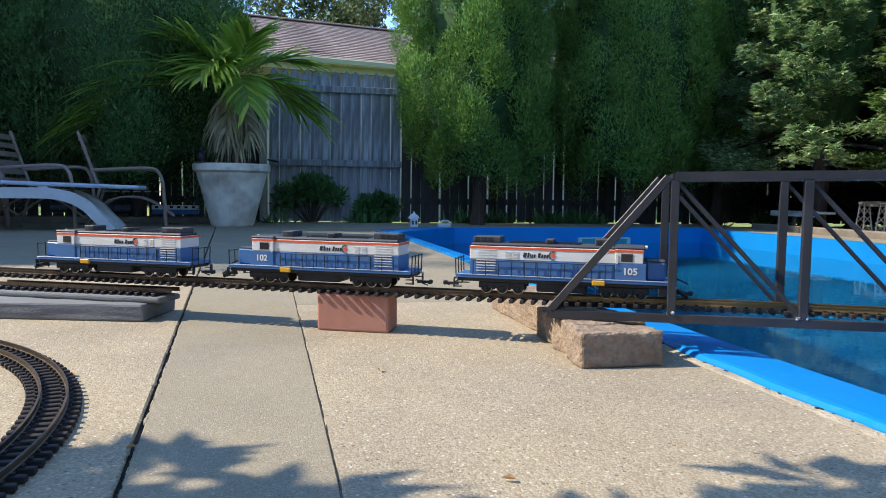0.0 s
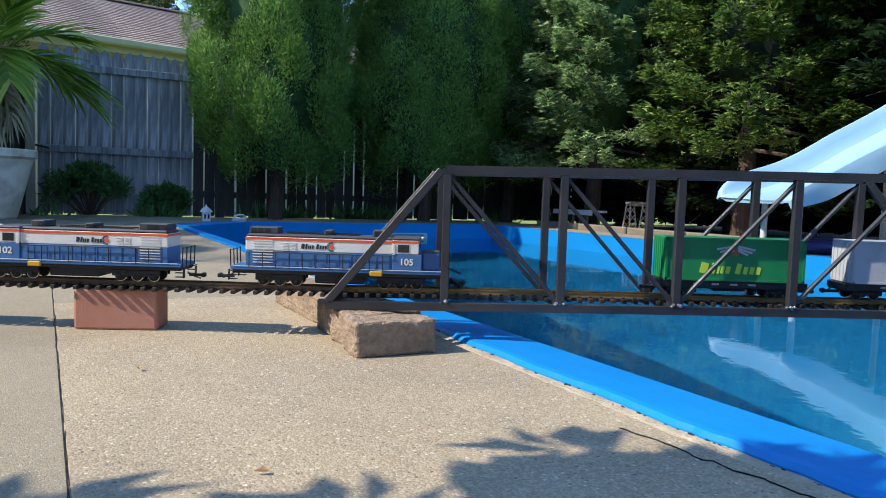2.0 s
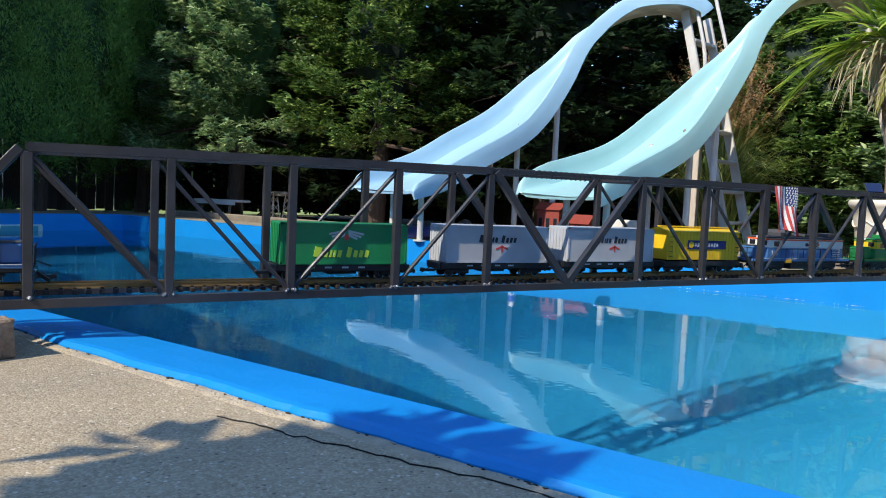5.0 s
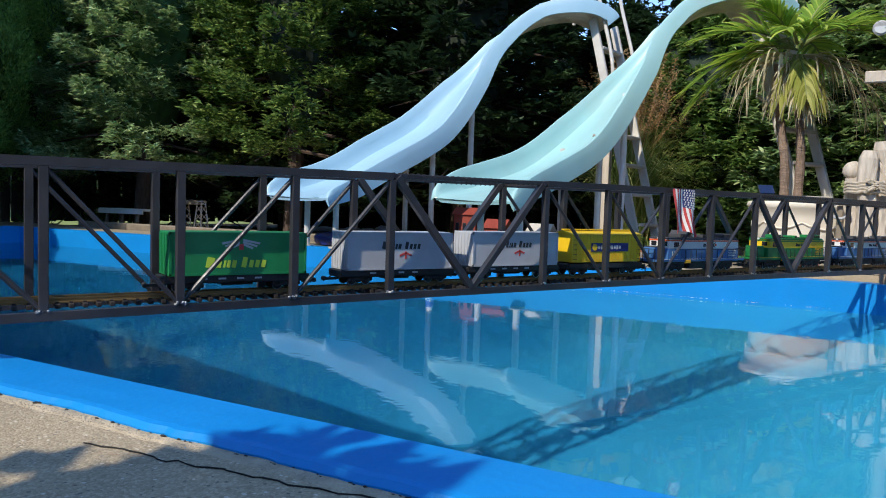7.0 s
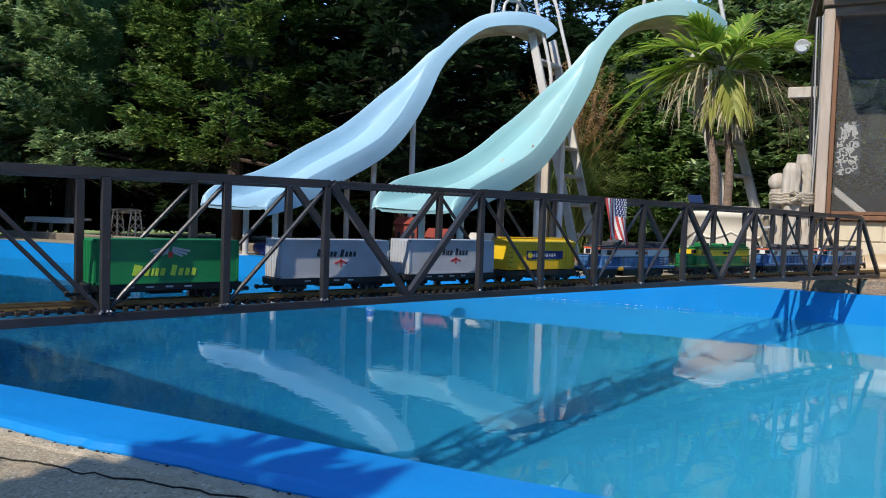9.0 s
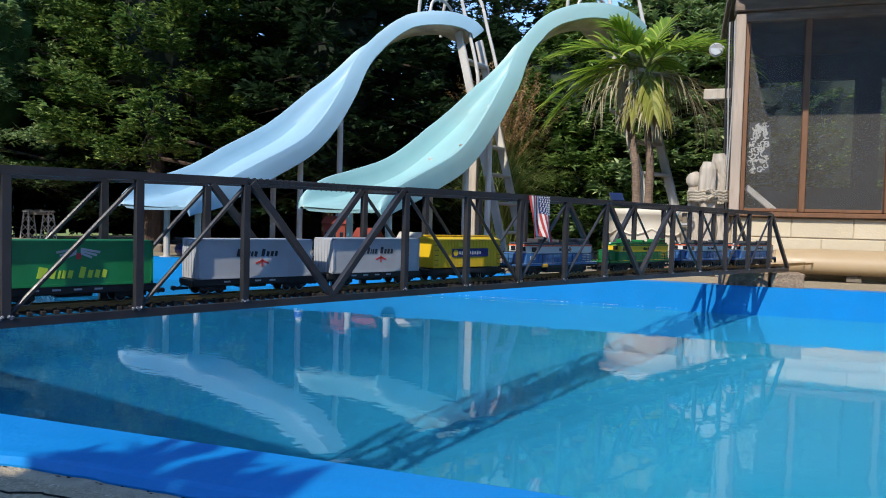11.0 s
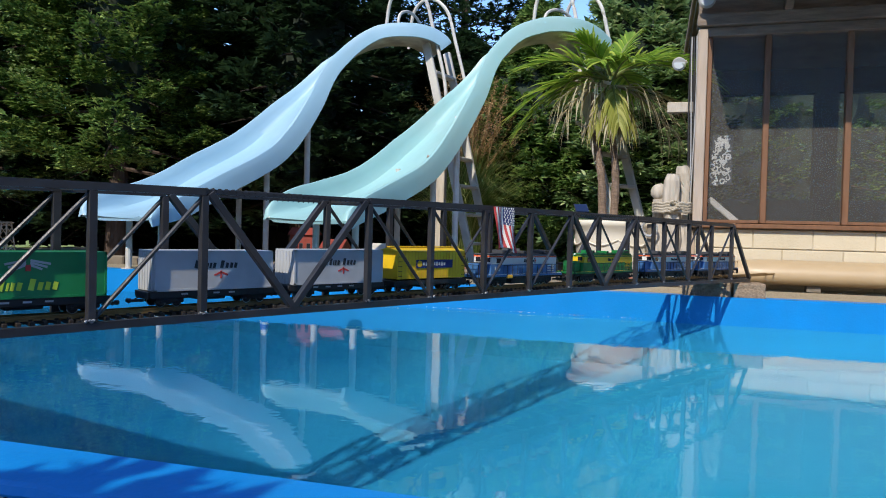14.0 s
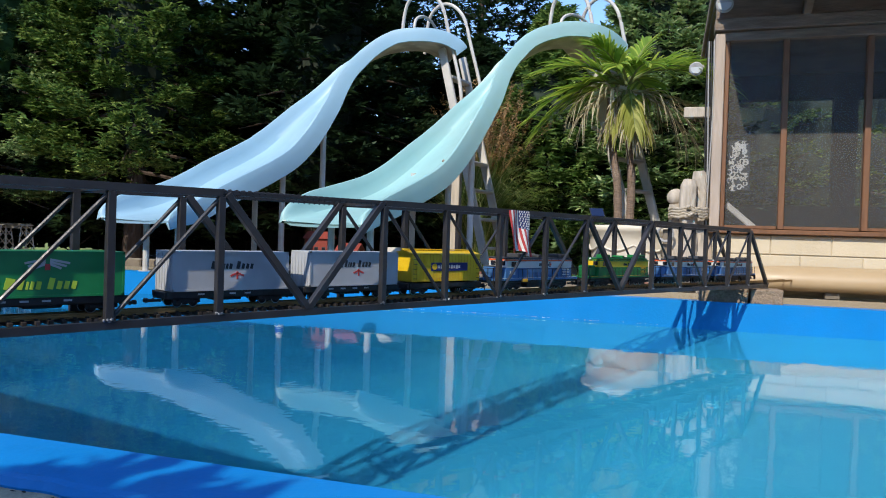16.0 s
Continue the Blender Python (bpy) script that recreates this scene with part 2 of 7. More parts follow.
def screen_mat(name, color, open_part):
    """Insect screen: part open mesh, part grey threads."""
    m = bpy.data.materials.new(name)
    m.use_nodes = True
    nt = m.node_tree
    tr = nt.nodes.new("ShaderNodeBsdfTransparent")
    mx = nt.nodes.new("ShaderNodeMixShader")
    b = nt.nodes["Principled BSDF"]
    b.inputs["Base Color"].default_value = (*color, 1)
    b.inputs["Roughness"].default_value = 0.35
    mx.inputs[0].default_value = open_part
    nt.links.new(b.outputs[0], mx.inputs[1])
    nt.links.new(tr.outputs[0], mx.inputs[2])
    nt.links.new(mx.outputs[0], nt.nodes["Material Output"].inputs[0])
    return m


M_AGG = aggregate("exposed aggregate concrete", (0.375, 0.295, 0.178), ((0.20, 0.15, 0.09), (0.58, 0.48, 0.33), (0.35, 0.28, 0.175)), 0.46, 240.0, relief=0.45)
M_SMOOTH = aggregate("smooth concrete", (0.285, 0.236, 0.150), ((0.19, 0.155, 0.10), (0.40, 0.34, 0.23), (0.285, 0.236, 0.150)), 0.55, 380.0, relief=0.32, pebbles=0.45)
M_GAP = mat("dark joint filler", (0.02, 0.018, 0.015), 0.95, vary=0.3, scale=40)
M_SOIL = mat("soil and leaf litter", (0.07, 0.05, 0.032), 0.95, vary=0.45, scale=9, bump=0.8, bscale=30, stain=(0.03, 0.045, 0.015), stain_amt=0.7, stain_scale=0.5)
M_BLUE = mat("blue pool paint", (0.004, 0.212, 0.555), 0.45, spec=0.25, vary=0.07, scale=3, bump=0.12, bscale=70, stain=(0.01, 0.215, 0.56), stain_amt=0.35, stain_scale=1.3)
M_BLUE_FLOOR = mat("blue pool paint with water tint", (0.032, 0.252, 0.415), 0.6, vary=0.06, scale=1.0, stain=(0.029, 0.235, 0.39), stain_amt=0.3, stain_scale=0.7)


def deep_tint(m, dark, y0, y1):
    """Paints the darkening of deeper water into a colour, along the pool's own length."""
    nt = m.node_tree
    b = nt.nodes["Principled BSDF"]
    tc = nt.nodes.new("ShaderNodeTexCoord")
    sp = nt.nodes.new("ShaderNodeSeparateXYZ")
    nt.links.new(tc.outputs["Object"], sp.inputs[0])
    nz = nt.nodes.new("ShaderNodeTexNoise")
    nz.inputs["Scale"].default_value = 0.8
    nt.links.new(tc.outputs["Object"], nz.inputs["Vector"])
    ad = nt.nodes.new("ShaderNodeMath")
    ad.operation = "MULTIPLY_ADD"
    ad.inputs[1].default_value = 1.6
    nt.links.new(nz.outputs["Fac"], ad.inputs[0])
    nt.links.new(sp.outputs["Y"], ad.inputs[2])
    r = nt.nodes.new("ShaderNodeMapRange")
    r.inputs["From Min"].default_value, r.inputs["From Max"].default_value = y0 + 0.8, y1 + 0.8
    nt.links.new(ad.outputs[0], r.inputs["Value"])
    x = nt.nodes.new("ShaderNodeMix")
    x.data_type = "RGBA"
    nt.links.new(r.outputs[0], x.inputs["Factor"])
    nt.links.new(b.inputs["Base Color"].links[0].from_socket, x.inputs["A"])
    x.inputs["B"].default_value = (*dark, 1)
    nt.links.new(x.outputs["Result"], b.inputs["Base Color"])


# the water's depth is painted into the floor, darker towards the deep end
deep_tint(M_BLUE_FLOOR, (0.0005, 0.095, 0.225), -2.1, 0.7)
M_WATER = glass_like("pool water", (0.36, 0.93, 0.98), 0.025, 1.33, 0.030, 6.5)
M_BLACK = mat("black painted steel", (0.026, 0.027, 0.031), 0.38, vary=0.25, scale=14, bump=0.08, bscale=90, stain=(0.06, 0.05, 0.045), stain_amt=0.4, stain_scale=5)
M_WELD = mat("bright weld", (0.35, 0.35, 0.36), 0.35, 0.9, vary=0.2, scale=90, bump=0.6, bscale=300)
M_TIE = mat("dark brown track tie", (0.022, 0.016, 0.012), 0.7, vary=0.3, scale=60)
M_RAIL = mat("weathered brass rail", (0.30, 0.20, 0.085), 0.42, 0.75, vary=0.22, scale=22)
M_RAILDARK = mat("dull brown rail", (0.13, 0.095, 0.065), 0.45, 0.7, vary=0.25, scale=22)
M_BLOCK = mat("brown concrete block", (0.31, 0.225, 0.15), 0.95, vary=0.35, scale=60, bump=0.85, bscale=110, stain=(0.17, 0.12, 0.08), stain_amt=0.6, stain_scale=16)
M_BRICK = mat("red brick", (0.46, 0.20, 0.13), 0.9, vary=0.10, scale=18, bump=0.08, bscale=160, stain=(0.42, 0.23, 0.17), stain_amt=0.5, stain_scale=9)
M_PAVER = mat("grey concrete paver", (0.20, 0.20, 0.19), 0.9, vary=0.18, scale=10, bump=0.25, bscale=130, stain=(0.13, 0.13, 0.13), stain_amt=0.5, stain_scale=5)
M_GREYWOOD = mat("weathered grey fence wood", (0.38, 0.385, 0.40), 0.85, vary=0.5, scale=12, bump=0.5, bscale=40, stain=(0.08, 0.075, 0.075), stain_amt=0.8, stain_scale=3, obj=0.2, stretch=(5, 5, 0.5))
M_FENCEDARK = mat("dark aged fence wood", (0.075, 0.065, 0.055), 0.9, vary=0.3, scale=10, bump=0.5, bscale=40, obj=0.25, stretch=(5, 5, 0.5))
M_SLIDE1 = mat("pale blue gelcoat", (0.295, 0.475, 0.580), 0.42, vary=0.05, scale=3, stain=(0.34, 0.48, 0.58), stain_amt=0.4, stain_scale=2.2, bump=0.04, bscale=12)
M_SLIDE2 = mat("pale sea-green gelcoat", (0.30, 0.51, 0.50), 0.42, vary=0.05, scale=3, stain=(0.36, 0.47, 0.44), stain_amt=0.4, stain_scale=2.2, bump=0.04, bscale=12)
M_SLIDEUNDER = mat("bare fibreglass underside", (0.76, 0.70, 0.56), 0.8, vary=0.2, scale=6, stain=(0.30, 0.23, 0.15), stain_amt=0.6, stain_scale=4)
M_WHITE = mat("white paint", (0.72, 0.72, 0.70), 0.45, vary=0.07, scale=6, stain=(0.5, 0.48, 0.43), stain_amt=0.4, stain_scale=4)
M_ALU = mat("dull aluminium", (0.58, 0.55, 0.49), 0.5, 0.1, vary=0.12, scale=9, stain=(0.35, 0.33, 0.3), stain_amt=0.4, stain_scale=4)
M_POST = mat("pale weathered post", (0.48, 0.42, 0.34), 0.85, vary=0.22, scale=8, bump=0.4, bscale=40, stretch=(4, 4, 0.5))
M_POT = mat("off-white cast pot", (0.82, 0.75, 0.62), 0.8, vary=0.14, scale=6, bump=0.25, bscale=35, stain=(0.36, 0.27, 0.18), stain_amt=0.8, stain_scale=3.5)
M_POT2 = mat("cream cast pot", (0.68, 0.62, 0.50), 0.75, vary=0.08, scale=6, bump=0.2, bscale=35, stain=(0.45, 0.39, 0.29), stain_amt=0.4, stain_scale=3)
M_BARK = mat("palm trunk", (0.22, 0.155, 0.11), 0.95, vary=0.35, scale=20, bump=0.9, bscale=50, stretch=(1, 1, 3))
M_TRUNK = mat("tree bark", (0.075, 0.05, 0.036), 0.95, vary=0.35, scale=14, bump=0.9, bscale=30, stretch=(3, 3, 0.6))
M_CREAM = mat("cream painted block", (0.62, 0.53, 0.37), 0.85, vary=0.08, scale=5, bump=0.35, bscale=60, stain=(0.5, 0.42, 0.29), stain_amt=0.4, stain_scale=1.5, obj=0.05)
M_MORTAR = mat("cream mortar", (0.54, 0.47, 0.35), 0.95, vary=0.1, scale=30)
M_TAN = mat("tan moulded hull", (0.47, 0.345, 0.20), 0.45, vary=0.07, scale=3, stain=(0.43, 0.33, 0.2), stain_amt=0.4, stain_scale=1.6)
M_BEAM = mat("weathered beam", (0.225, 0.175, 0.135), 0.85, vary=0.3, scale=7, bump=0.5, bscale=30, stain=(0.15, 0.11, 0.08), stain_amt=0.7, stain_scale=3, stretch=(0.7, 0.7, 5))
M_TRIM = mat("stained orange-brown trim", (0.18, 0.083, 0.037), 0.55, vary=0.22, scale=9, bump=0.2, bscale=40, stretch=(3, 3, 0.5))
M_CORNER = mat("bleached corner board", (0.46, 0.375, 0.30), 0.85, vary=0.2, scale=8, bump=0.4, bscale=40, stain=(0.25, 0.2, 0.16), stain_amt=0.5, stain_scale=4, stretch=(4, 4, 0.5))
M_SCREEN = screen_mat("grey insect screen", (0.25, 0.245, 0.225), 0.86)
M_DIMWALL = mat("porch interior, dimness in colour", (0.03, 0.027, 0.025), 0.9, vary=0.3, scale=3)
M_SHINGLE = mat("brown roof shingle", (0.37, 0.265, 0.205), 0.92, vary=0.2, scale=6, bump=0.5, bscale=60, island=0.18)
M_GUTTER = mat("pale yellow fascia", (0.55, 0.54, 0.33), 0.6, vary=0.08, scale=5)
M_ROPE = mat("pale rope", (0.45, 0.39, 0.30), 0.9, vary=0.2, scale=60, bump=0.6, bscale=200)
M_RUST = mat("brown painted tube", (0.32, 0.235, 0.18), 0.5, vary=0.2, scale=20)
M_RED = mat("barn red plastic", (0.24, 0.04, 0.025), 0.6, vary=0.12, scale=25)
M_REDBRK = mat("red stone edging", (0.24, 0.10, 0.065), 0.9, vary=0.25, scale=15, bump=0.5, bscale=60, obj=0.2)
M_TIMBER = mat("grey landscape timber", (0.20, 0.165, 0.12), 0.9, vary=0.25, scale=9, bump=0.5, bscale=40)
M_NAVY = mat("navy vinyl", (0.012, 0.02, 0.13), 0.4, vary=0.12, scale=8)
M_FLAGRED = mat("flag red cloth", (0.48, 0.055, 0.05), 0.85, vary=0.12, scale=60)
M_FLAGWHITE = mat("flag white cloth", (0.70, 0.66, 0.60), 0.85, vary=0.08, scale=60)
M_FLAGBLUE = mat("flag blue cloth", (0.03, 0.045, 0.14), 0.85, vary=0.12, scale=60)
# rolling stock
M_LBLUE = mat("locomotive blue", (0.050, 0.140, 0.31), 0.42, vary=0.08, scale=20)
M_LWHITE = mat("locomotive white", (0.68, 0.67, 0.62), 0.45, vary=0.06, scale=20)
M_LORANGE = mat("locomotive orange", (0.72, 0.10, 0.025), 0.45)
M_LROOF = mat("locomotive grey roof", (0.050, 0.052, 0.057), 0.6, vary=0.12, scale=25)
M_LBLACK = mat("locomotive black underframe", (0.014, 0.014, 0.015), 0.55, vary=0.25, scale=30)
M_YELLOW = mat("signal yellow plastic", (0.72, 0.47, 0.015), 0.42, vary=0.07, scale=20)
M_TANKYEL = mat("orange-yellow tank", (0.62, 0.33, 0.02), 0.45)
M_GREEN = mat("deep green plastic", (0.012, 0.17, 0.045), 0.42, vary=0.1, scale=20)
M_VANGREEN = mat("green container paint", (0.012, 0.20, 0.065), 0.42, vary=0.1, scale=20)
M_VANGREY = mat("light grey container paint", (0.40, 0.415, 0.425), 0.5, vary=0.07, scale=20)
M_DARKLET = mat("dark lettering", (0.018, 0.024, 0.03), 0.6)
M_LIME = mat("lime lettering", (0.45, 0.62, 0.05), 0.6)
M_WHEEL = mat("nickel wheel rim", (0.55, 0.54, 0.52), 0.28, 1.0)
M_WINDOW = mat("dark model window", (0.02, 0.02, 0.025), 0.15)
M_LIMB = mat("palm stem", (0.16, 0.19, 0.05), 0.6, vary=0.2, scale=20)
L_ARBOR = leaf_mat("arborvitae foliage", (0.115, 0.26, 0.06), (0.19, 0.34, 0.06), 0.25)
# two copies of the arborvitae leaf, shade and sunlight put into their colours
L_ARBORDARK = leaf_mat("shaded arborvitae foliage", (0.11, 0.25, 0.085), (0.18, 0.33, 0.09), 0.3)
L_ARBORLIT = leaf_mat("arborvitae foliage lightened as sunlit", (0.145, 0.30, 0.065), (0.29, 0.46, 0.085), 0.18, 0.6, 0.35)
L_CONIF = leaf_mat("conifer foliage", (0.11, 0.215, 0.05), (0.40, 0.50, 0.135), 0.55)
# cypress leaf made lighter, so that sunlight sits in its colour
L_CYPRESS_LIT = leaf_mat("blue-green cypress foliage lightened as sunlit", (0.24, 0.39, 0.16), (0.58, 0.66, 0.32))
# darkened copy of the conifer leaf, deep shade put into its colour
L_CONIF_SHADE = leaf_mat("conifer foliage darkened as shade", (0.030, 0.062, 0.026), (0.058, 0.112, 0.04))
# solid crown hearts that carry the shade between the leaves as colour
L_CORE = mat("inner crown, shade in colour", (0.042, 0.095, 0.028), 0.95, vary=0.5, scale=9)
L_BLACKCORE = mat("darker inner crown, shade in colour", (0.020, 0.032, 0.019), 0.95, vary=0.5, scale=9)
L_LIGHT = leaf_mat("pale broadleaf foliage", (0.12, 0.17, 0.06), (0.24, 0.29, 0.13))
L_PALM = leaf_mat("palm leaf", (0.26, 0.43, 0.055), (0.62, 0.68, 0.12), 0.4, 0.4, 0.5)
L_PALMY = leaf_mat("yellowing palm leaf", (0.30, 0.32, 0.06), (0.48, 0.46, 0.14), 0.4, 0.5, 0.35)
L_PALMD = leaf_mat("dry palm leaf", (0.46, 0.40, 0.25), (0.64, 0.57, 0.40), 0.4, 0.8, 0.3)
L_GRASS = leaf_mat("tall grass blade", (0.26, 0.36, 0.09), (0.58, 0.58, 0.24), 0.4)
L_PLUME = leaf_mat("brown grass plume", (0.56, 0.36, 0.17), (0.70, 0.50, 0.27), 0.4)
# evergreen leaf with the sun's brightness put into its colour
L_HEDGE = leaf_mat("evergreen foliage lightened as sunlit", (0.13, 0.25, 0.065), (0.40, 0.52, 0.15), 0.55, 0.55, 0.4)
L_HERB = leaf_mat("low garden plants", (0.05, 0.10, 0.02), (0.19, 0.23, 0.05), 0.5)

# ---- ground, deck, pool ----
WATER = -0.18
N0, N1 = 0.52, 4.65          # pool, inner faces of the long sides
U0, U1 = -5.5, 6.62          # pool ends
FLOOR = -2.15


def ring_sheet(bm, outer, inner, z):
    """A flat sheet with a rectangular hole; (n0, n1, u0, u1) each."""
    ns = (outer[0], inner[0], inner[1], outer[1])
    us = (outer[2], inner[2], inner[3], outer[3])
    v = {}
    for i, n in enumerate(ns):
        for j, u in enumerate(us):
            v[i, j] = bm.verts.new((n, u, z))
    for i in range(3):
        for j in range(3):
            if (i, j) != (1, 1):
                bm.faces.new((v[i, j], v[i + 1, j], v[i + 1, j + 1], v[i, j + 1]))


bm = bmesh.new()
ring_sheet(bm, (-900, 900, -900, 900), (N0 - 0.1, N1 + 0.1, U0 - 0.1, U1 + 0.1), -0.09)
single("ground", bm, M_SOIL, pool_pose(0, 0), "dark soil and leaf litter under the trees", "ground", kind="structure")

bm = bmesh.new()
ring_sheet(bm, (-14, 16, 8.9, 20), (15.0, 15.5, 19.0, 19.5), -0.075)
single("lawn", bm, mat("sunlit neighbour lawn", (0.22, 0.28, 0.085), 0.95, vary=0.3, scale=5, bump=0.6, bscale=80), pool_pose(0, 0), "bright mown lawn beyond the fence", "lawn", kind="structure")

single("garden_bed", slab(bmesh.new(), 5.45, 8.6, -1.9, 6.2, -0.3, -0.055), mat("dry tan mulch and gravel", (0.30, 0.235, 0.15), 0.95, vary=0.35, scale=14, bump=0.7, bscale=60, stain=(0.14, 0.12, 0.05), stain_amt=0.7, stain_scale=2.5), pool_pose(0, 0), "bed of dry tan mulch and gravel under the slides", "garden bed", kind="structure")

deck = thing("pavement", pool_pose(0, 0), "sunlit exposed-aggregate concrete pool deck with joints", "pavement", kind="structure")


def deck_slab(name, n0, n1, u0, u1, material, z1=0.0):
    part(name, slab(bmesh.new(), n0, n1, u0, u1, -0.1, z1, 0.006), material, deck)




def deck_quad(name, corners, material):
    """A slab between four plan corners (n, u), counter-clockwise."""
    bm = bmesh.new()
    lo = [bm.verts.new((n, u, -0.1)) for n, u in corners]
    hi = [bm.verts.new((n, u, 0.0)) for n, u in corners]
    bm.faces.new(lo[::-1])
    top = bm.faces.new(hi)
    for k in range(4):
        bm.faces.new((lo[k], lo[(k + 1) % 4], hi[(k + 1) % 4], hi[k]))
    bmesh.ops.bevel(bm, geom=list(top.edges), offset=0.002, segments=1, affect="EDGES")
    part(name, bm, material, deck)


def j1(u):
    return -0.968 - 0.064 * u


def j2(u):
    return -0.627 - 0.013 * u


deck_quad("deck_slab", ((j2(-6), -6.0), (0.33, -6.0), (0.33, 0.9), (j2(0.9), 0.9)), M_AGG)
deck_quad("deck_slab", ((j2(0.9), 0.903), (0.415, 0.903), (0.415, 8.45), (j2(8.45), 8.45)), M_SMOOTH)
deck_quad("deck_slab", ((j1(-6) + 0.006, -6.0), (j2(-6) - 0.001, -6.0), (j2(8.45) - 0.001, 8.45), (j1(8.45) + 0.006, 8.45)), M_SMOOTH)
deck_quad("deck_slab", ((-6.5, -6.0), (j1(-6) - 0.005, -6.0), (j1(2.6) - 0.005, 2.6), (-6.5, 2.6)), M_AGG)
deck_quad("deck_slab", ((-6.5, 2.604), (j1(2.6) - 0.005, 2.604), (j1(8.45) - 0.005, 8.45), (-6.5, 8.45)), M_SMOOTH)
deck_slab("deck_slab", 0.42, 5.6, U1 + 0.05, 8.2, M_SMOOTH)
deck_slab("deck_slab", N1 + 0.01, 5.55, -8.0, -0.9, M_AGG)
deck_slab("deck_slab", N1 + 0.01, 5.35, -0.894, U1 + 0.04, M_SMOOTH)
deck_slab("deck_slab", -6.5, 5.55, -12.0, -6.006, M_SMOOTH)
deck_slab("deck_slab", 0.336, N1 + 0.004, -6.0, U0 - 0.146, M_SMOOTH)
part("joint_filler", bar(bmesh.new(), (j1(-6) + 0.0005, -6.0, -0.05), (j1(8.4) + 0.0005, 8.4, -0.05), 0.025, 0.080), M_GAP, deck)
part("joint_filler", bar(bmesh.new(), (j2(-6) - 0.0015, -6.0, -0.05), (j2(8.4) - 0.0015, 8.4, -0.05), 0.02, 0.092), M_PAVER, deck)
# crumbled edge of the narrow joint
crumb = bmesh.new()
for k in range(230):
    u = -1.6 + 0.016 * k
    w = 0.0006 + 0.0016 * max(0.0, noise.noise((u * 17, 5, 0))) + 0.002 * max(0.0, noise.noise((u * 45, 8, 0)))
    if noise.noise((u * 7, 2, 1)) > -0.32:
        bar(crumb, (j2(u) - 0.0015 + 0.006 * noise.noise((u * 9, 4, 0)), u, 0.0004), (j2(u + 0.017) - 0.0015 + 0.006 * noise.noise(((u + 0.016) * 9, 4, 0)), u + 0.0175, 0.0004), w, 0.002)
part("joint_crack", crumb, M_GAP, deck)
# broken lips along the wide joint
for side, shade in ((-1, M_AGG), (1, M_SMOOTH)):
    lips = bmesh.new()
    for k in range(330):
        u = -1.9 + 0.014 * k
        r = 0.0035 + 0.005 * max(0.0, noise.noise((u * 11, 3 + side, 0))) + 0.003 * noise.noise((u * 37, side, 2))
        if r > 0.0028 and noise.noise((u * 5, side, 7)) > -0.25:
            bmesh.ops.create_icosphere(lips, subdivisions=1, radius=r, matrix=Matrix.Translation((j1(u) + side * 0.0062, u, -0.0035)) @ Matrix.Diagonal((1.0, 1.7, 0.9, 1)))
    part("joint_lip", lips, shade, deck, "crumbled concrete edge of the joint")
bmg = bmesh.new()
for k in range(40):
    u = rnd.uniform(-1.8, 2.4)
    bmesh.ops.create_icosphere(bmg, subdivisions=1, radius=rnd.uniform(0.001, 0.0024), matrix=Matrix.Translation((j1(u) + rnd.gauss(0, 0.012), u, 0.0012)) @ Matrix.Diagonal((1, 1.3, 0.6, 1)))
part("grit", bmg, M_PAVER, deck)

# the crack across the deck corner beside the coping
crack = bmesh.new()
cr = ([P(0.24, -0.86), P(0.26, -0.95), P(0.255, -1.03), P(0.275, -1.12), P(0.28, -1.22), P(0.3, -1.35), P(0.31, -1.6)],)
for line, wide in zip(cr, (0.0014,)):
    pts = [p + Vector((rnd.uniform(-0.006, 0.006), rnd.uniform(-0.006, 0.006), 0.0015)) for p in curve_pts(line, 5)]
    for a, b in zip(pts, pts[1:]):
        bar(crack, a, b + (b - a) * 0.1, wide * rnd.uniform(0.25, 1.5), 0.002)
part("crack", crack, M_GAP, None).matrix_basis = Matrix()
tagged(bpy.data.objects["crack"], "thin dark crack in the concrete deck", "crack", kind="structure")

pool = thing("swimming_pool", pool_pose(0, 0), "painted blue concrete swimming pool, filled almost to the rim", "pool", kind="structure")


def wall_strip(name, a, b, thick, material, z0=FLOOR - 0.1, z1=0.0):
    """A pool wall between two plan points (n, u), its inner face on the line, thickness to the left of a->b."""
    a, b = Vector((*a, 0)), Vector((*b, 0))
    d = (b - a).normalized()
    off = Vector((-d.y, d.x, 0)) * thick
    bm = bmesh.new()
    lo = [bm.verts.new(p + Vector((0, 0, z0))) for p in (a, b, b + off, a + off)]
    hi = [bm.verts.new(p + Vector((0, 0, z1))) for p in (a, b, b + off, a + off)]
    bm.faces.new(lo[::-1])
    bm.faces.new(hi)
    for k in range(4):
        bm.faces.new((lo[k], lo[(k + 1) % 4], hi[(k + 1) % 4], hi[k]))
    return part(name, bm, material, pool)


# near side: wall and a flat rounded coping strip
wall_strip("pool_wall", (N0 + 0.012, U0), (N0 + 0.012, U1 - 0.9), 0.16, M_BLUE, z1=-0.03)
cop = bmesh.new()
prof = [(0.0, -0.05), (0.0, 0.007), (0.009, 0.016), (0.022, 0.018), (0.09, 0.018), (0.172, 0.015), (0.184, 0.008), (0.19, -0.006), (0.188, -0.05)]
us = [U0 + k * 0.02 for k in range(int((U1 - 0.95 - U0) / 0.02) + 1)]
rows = []
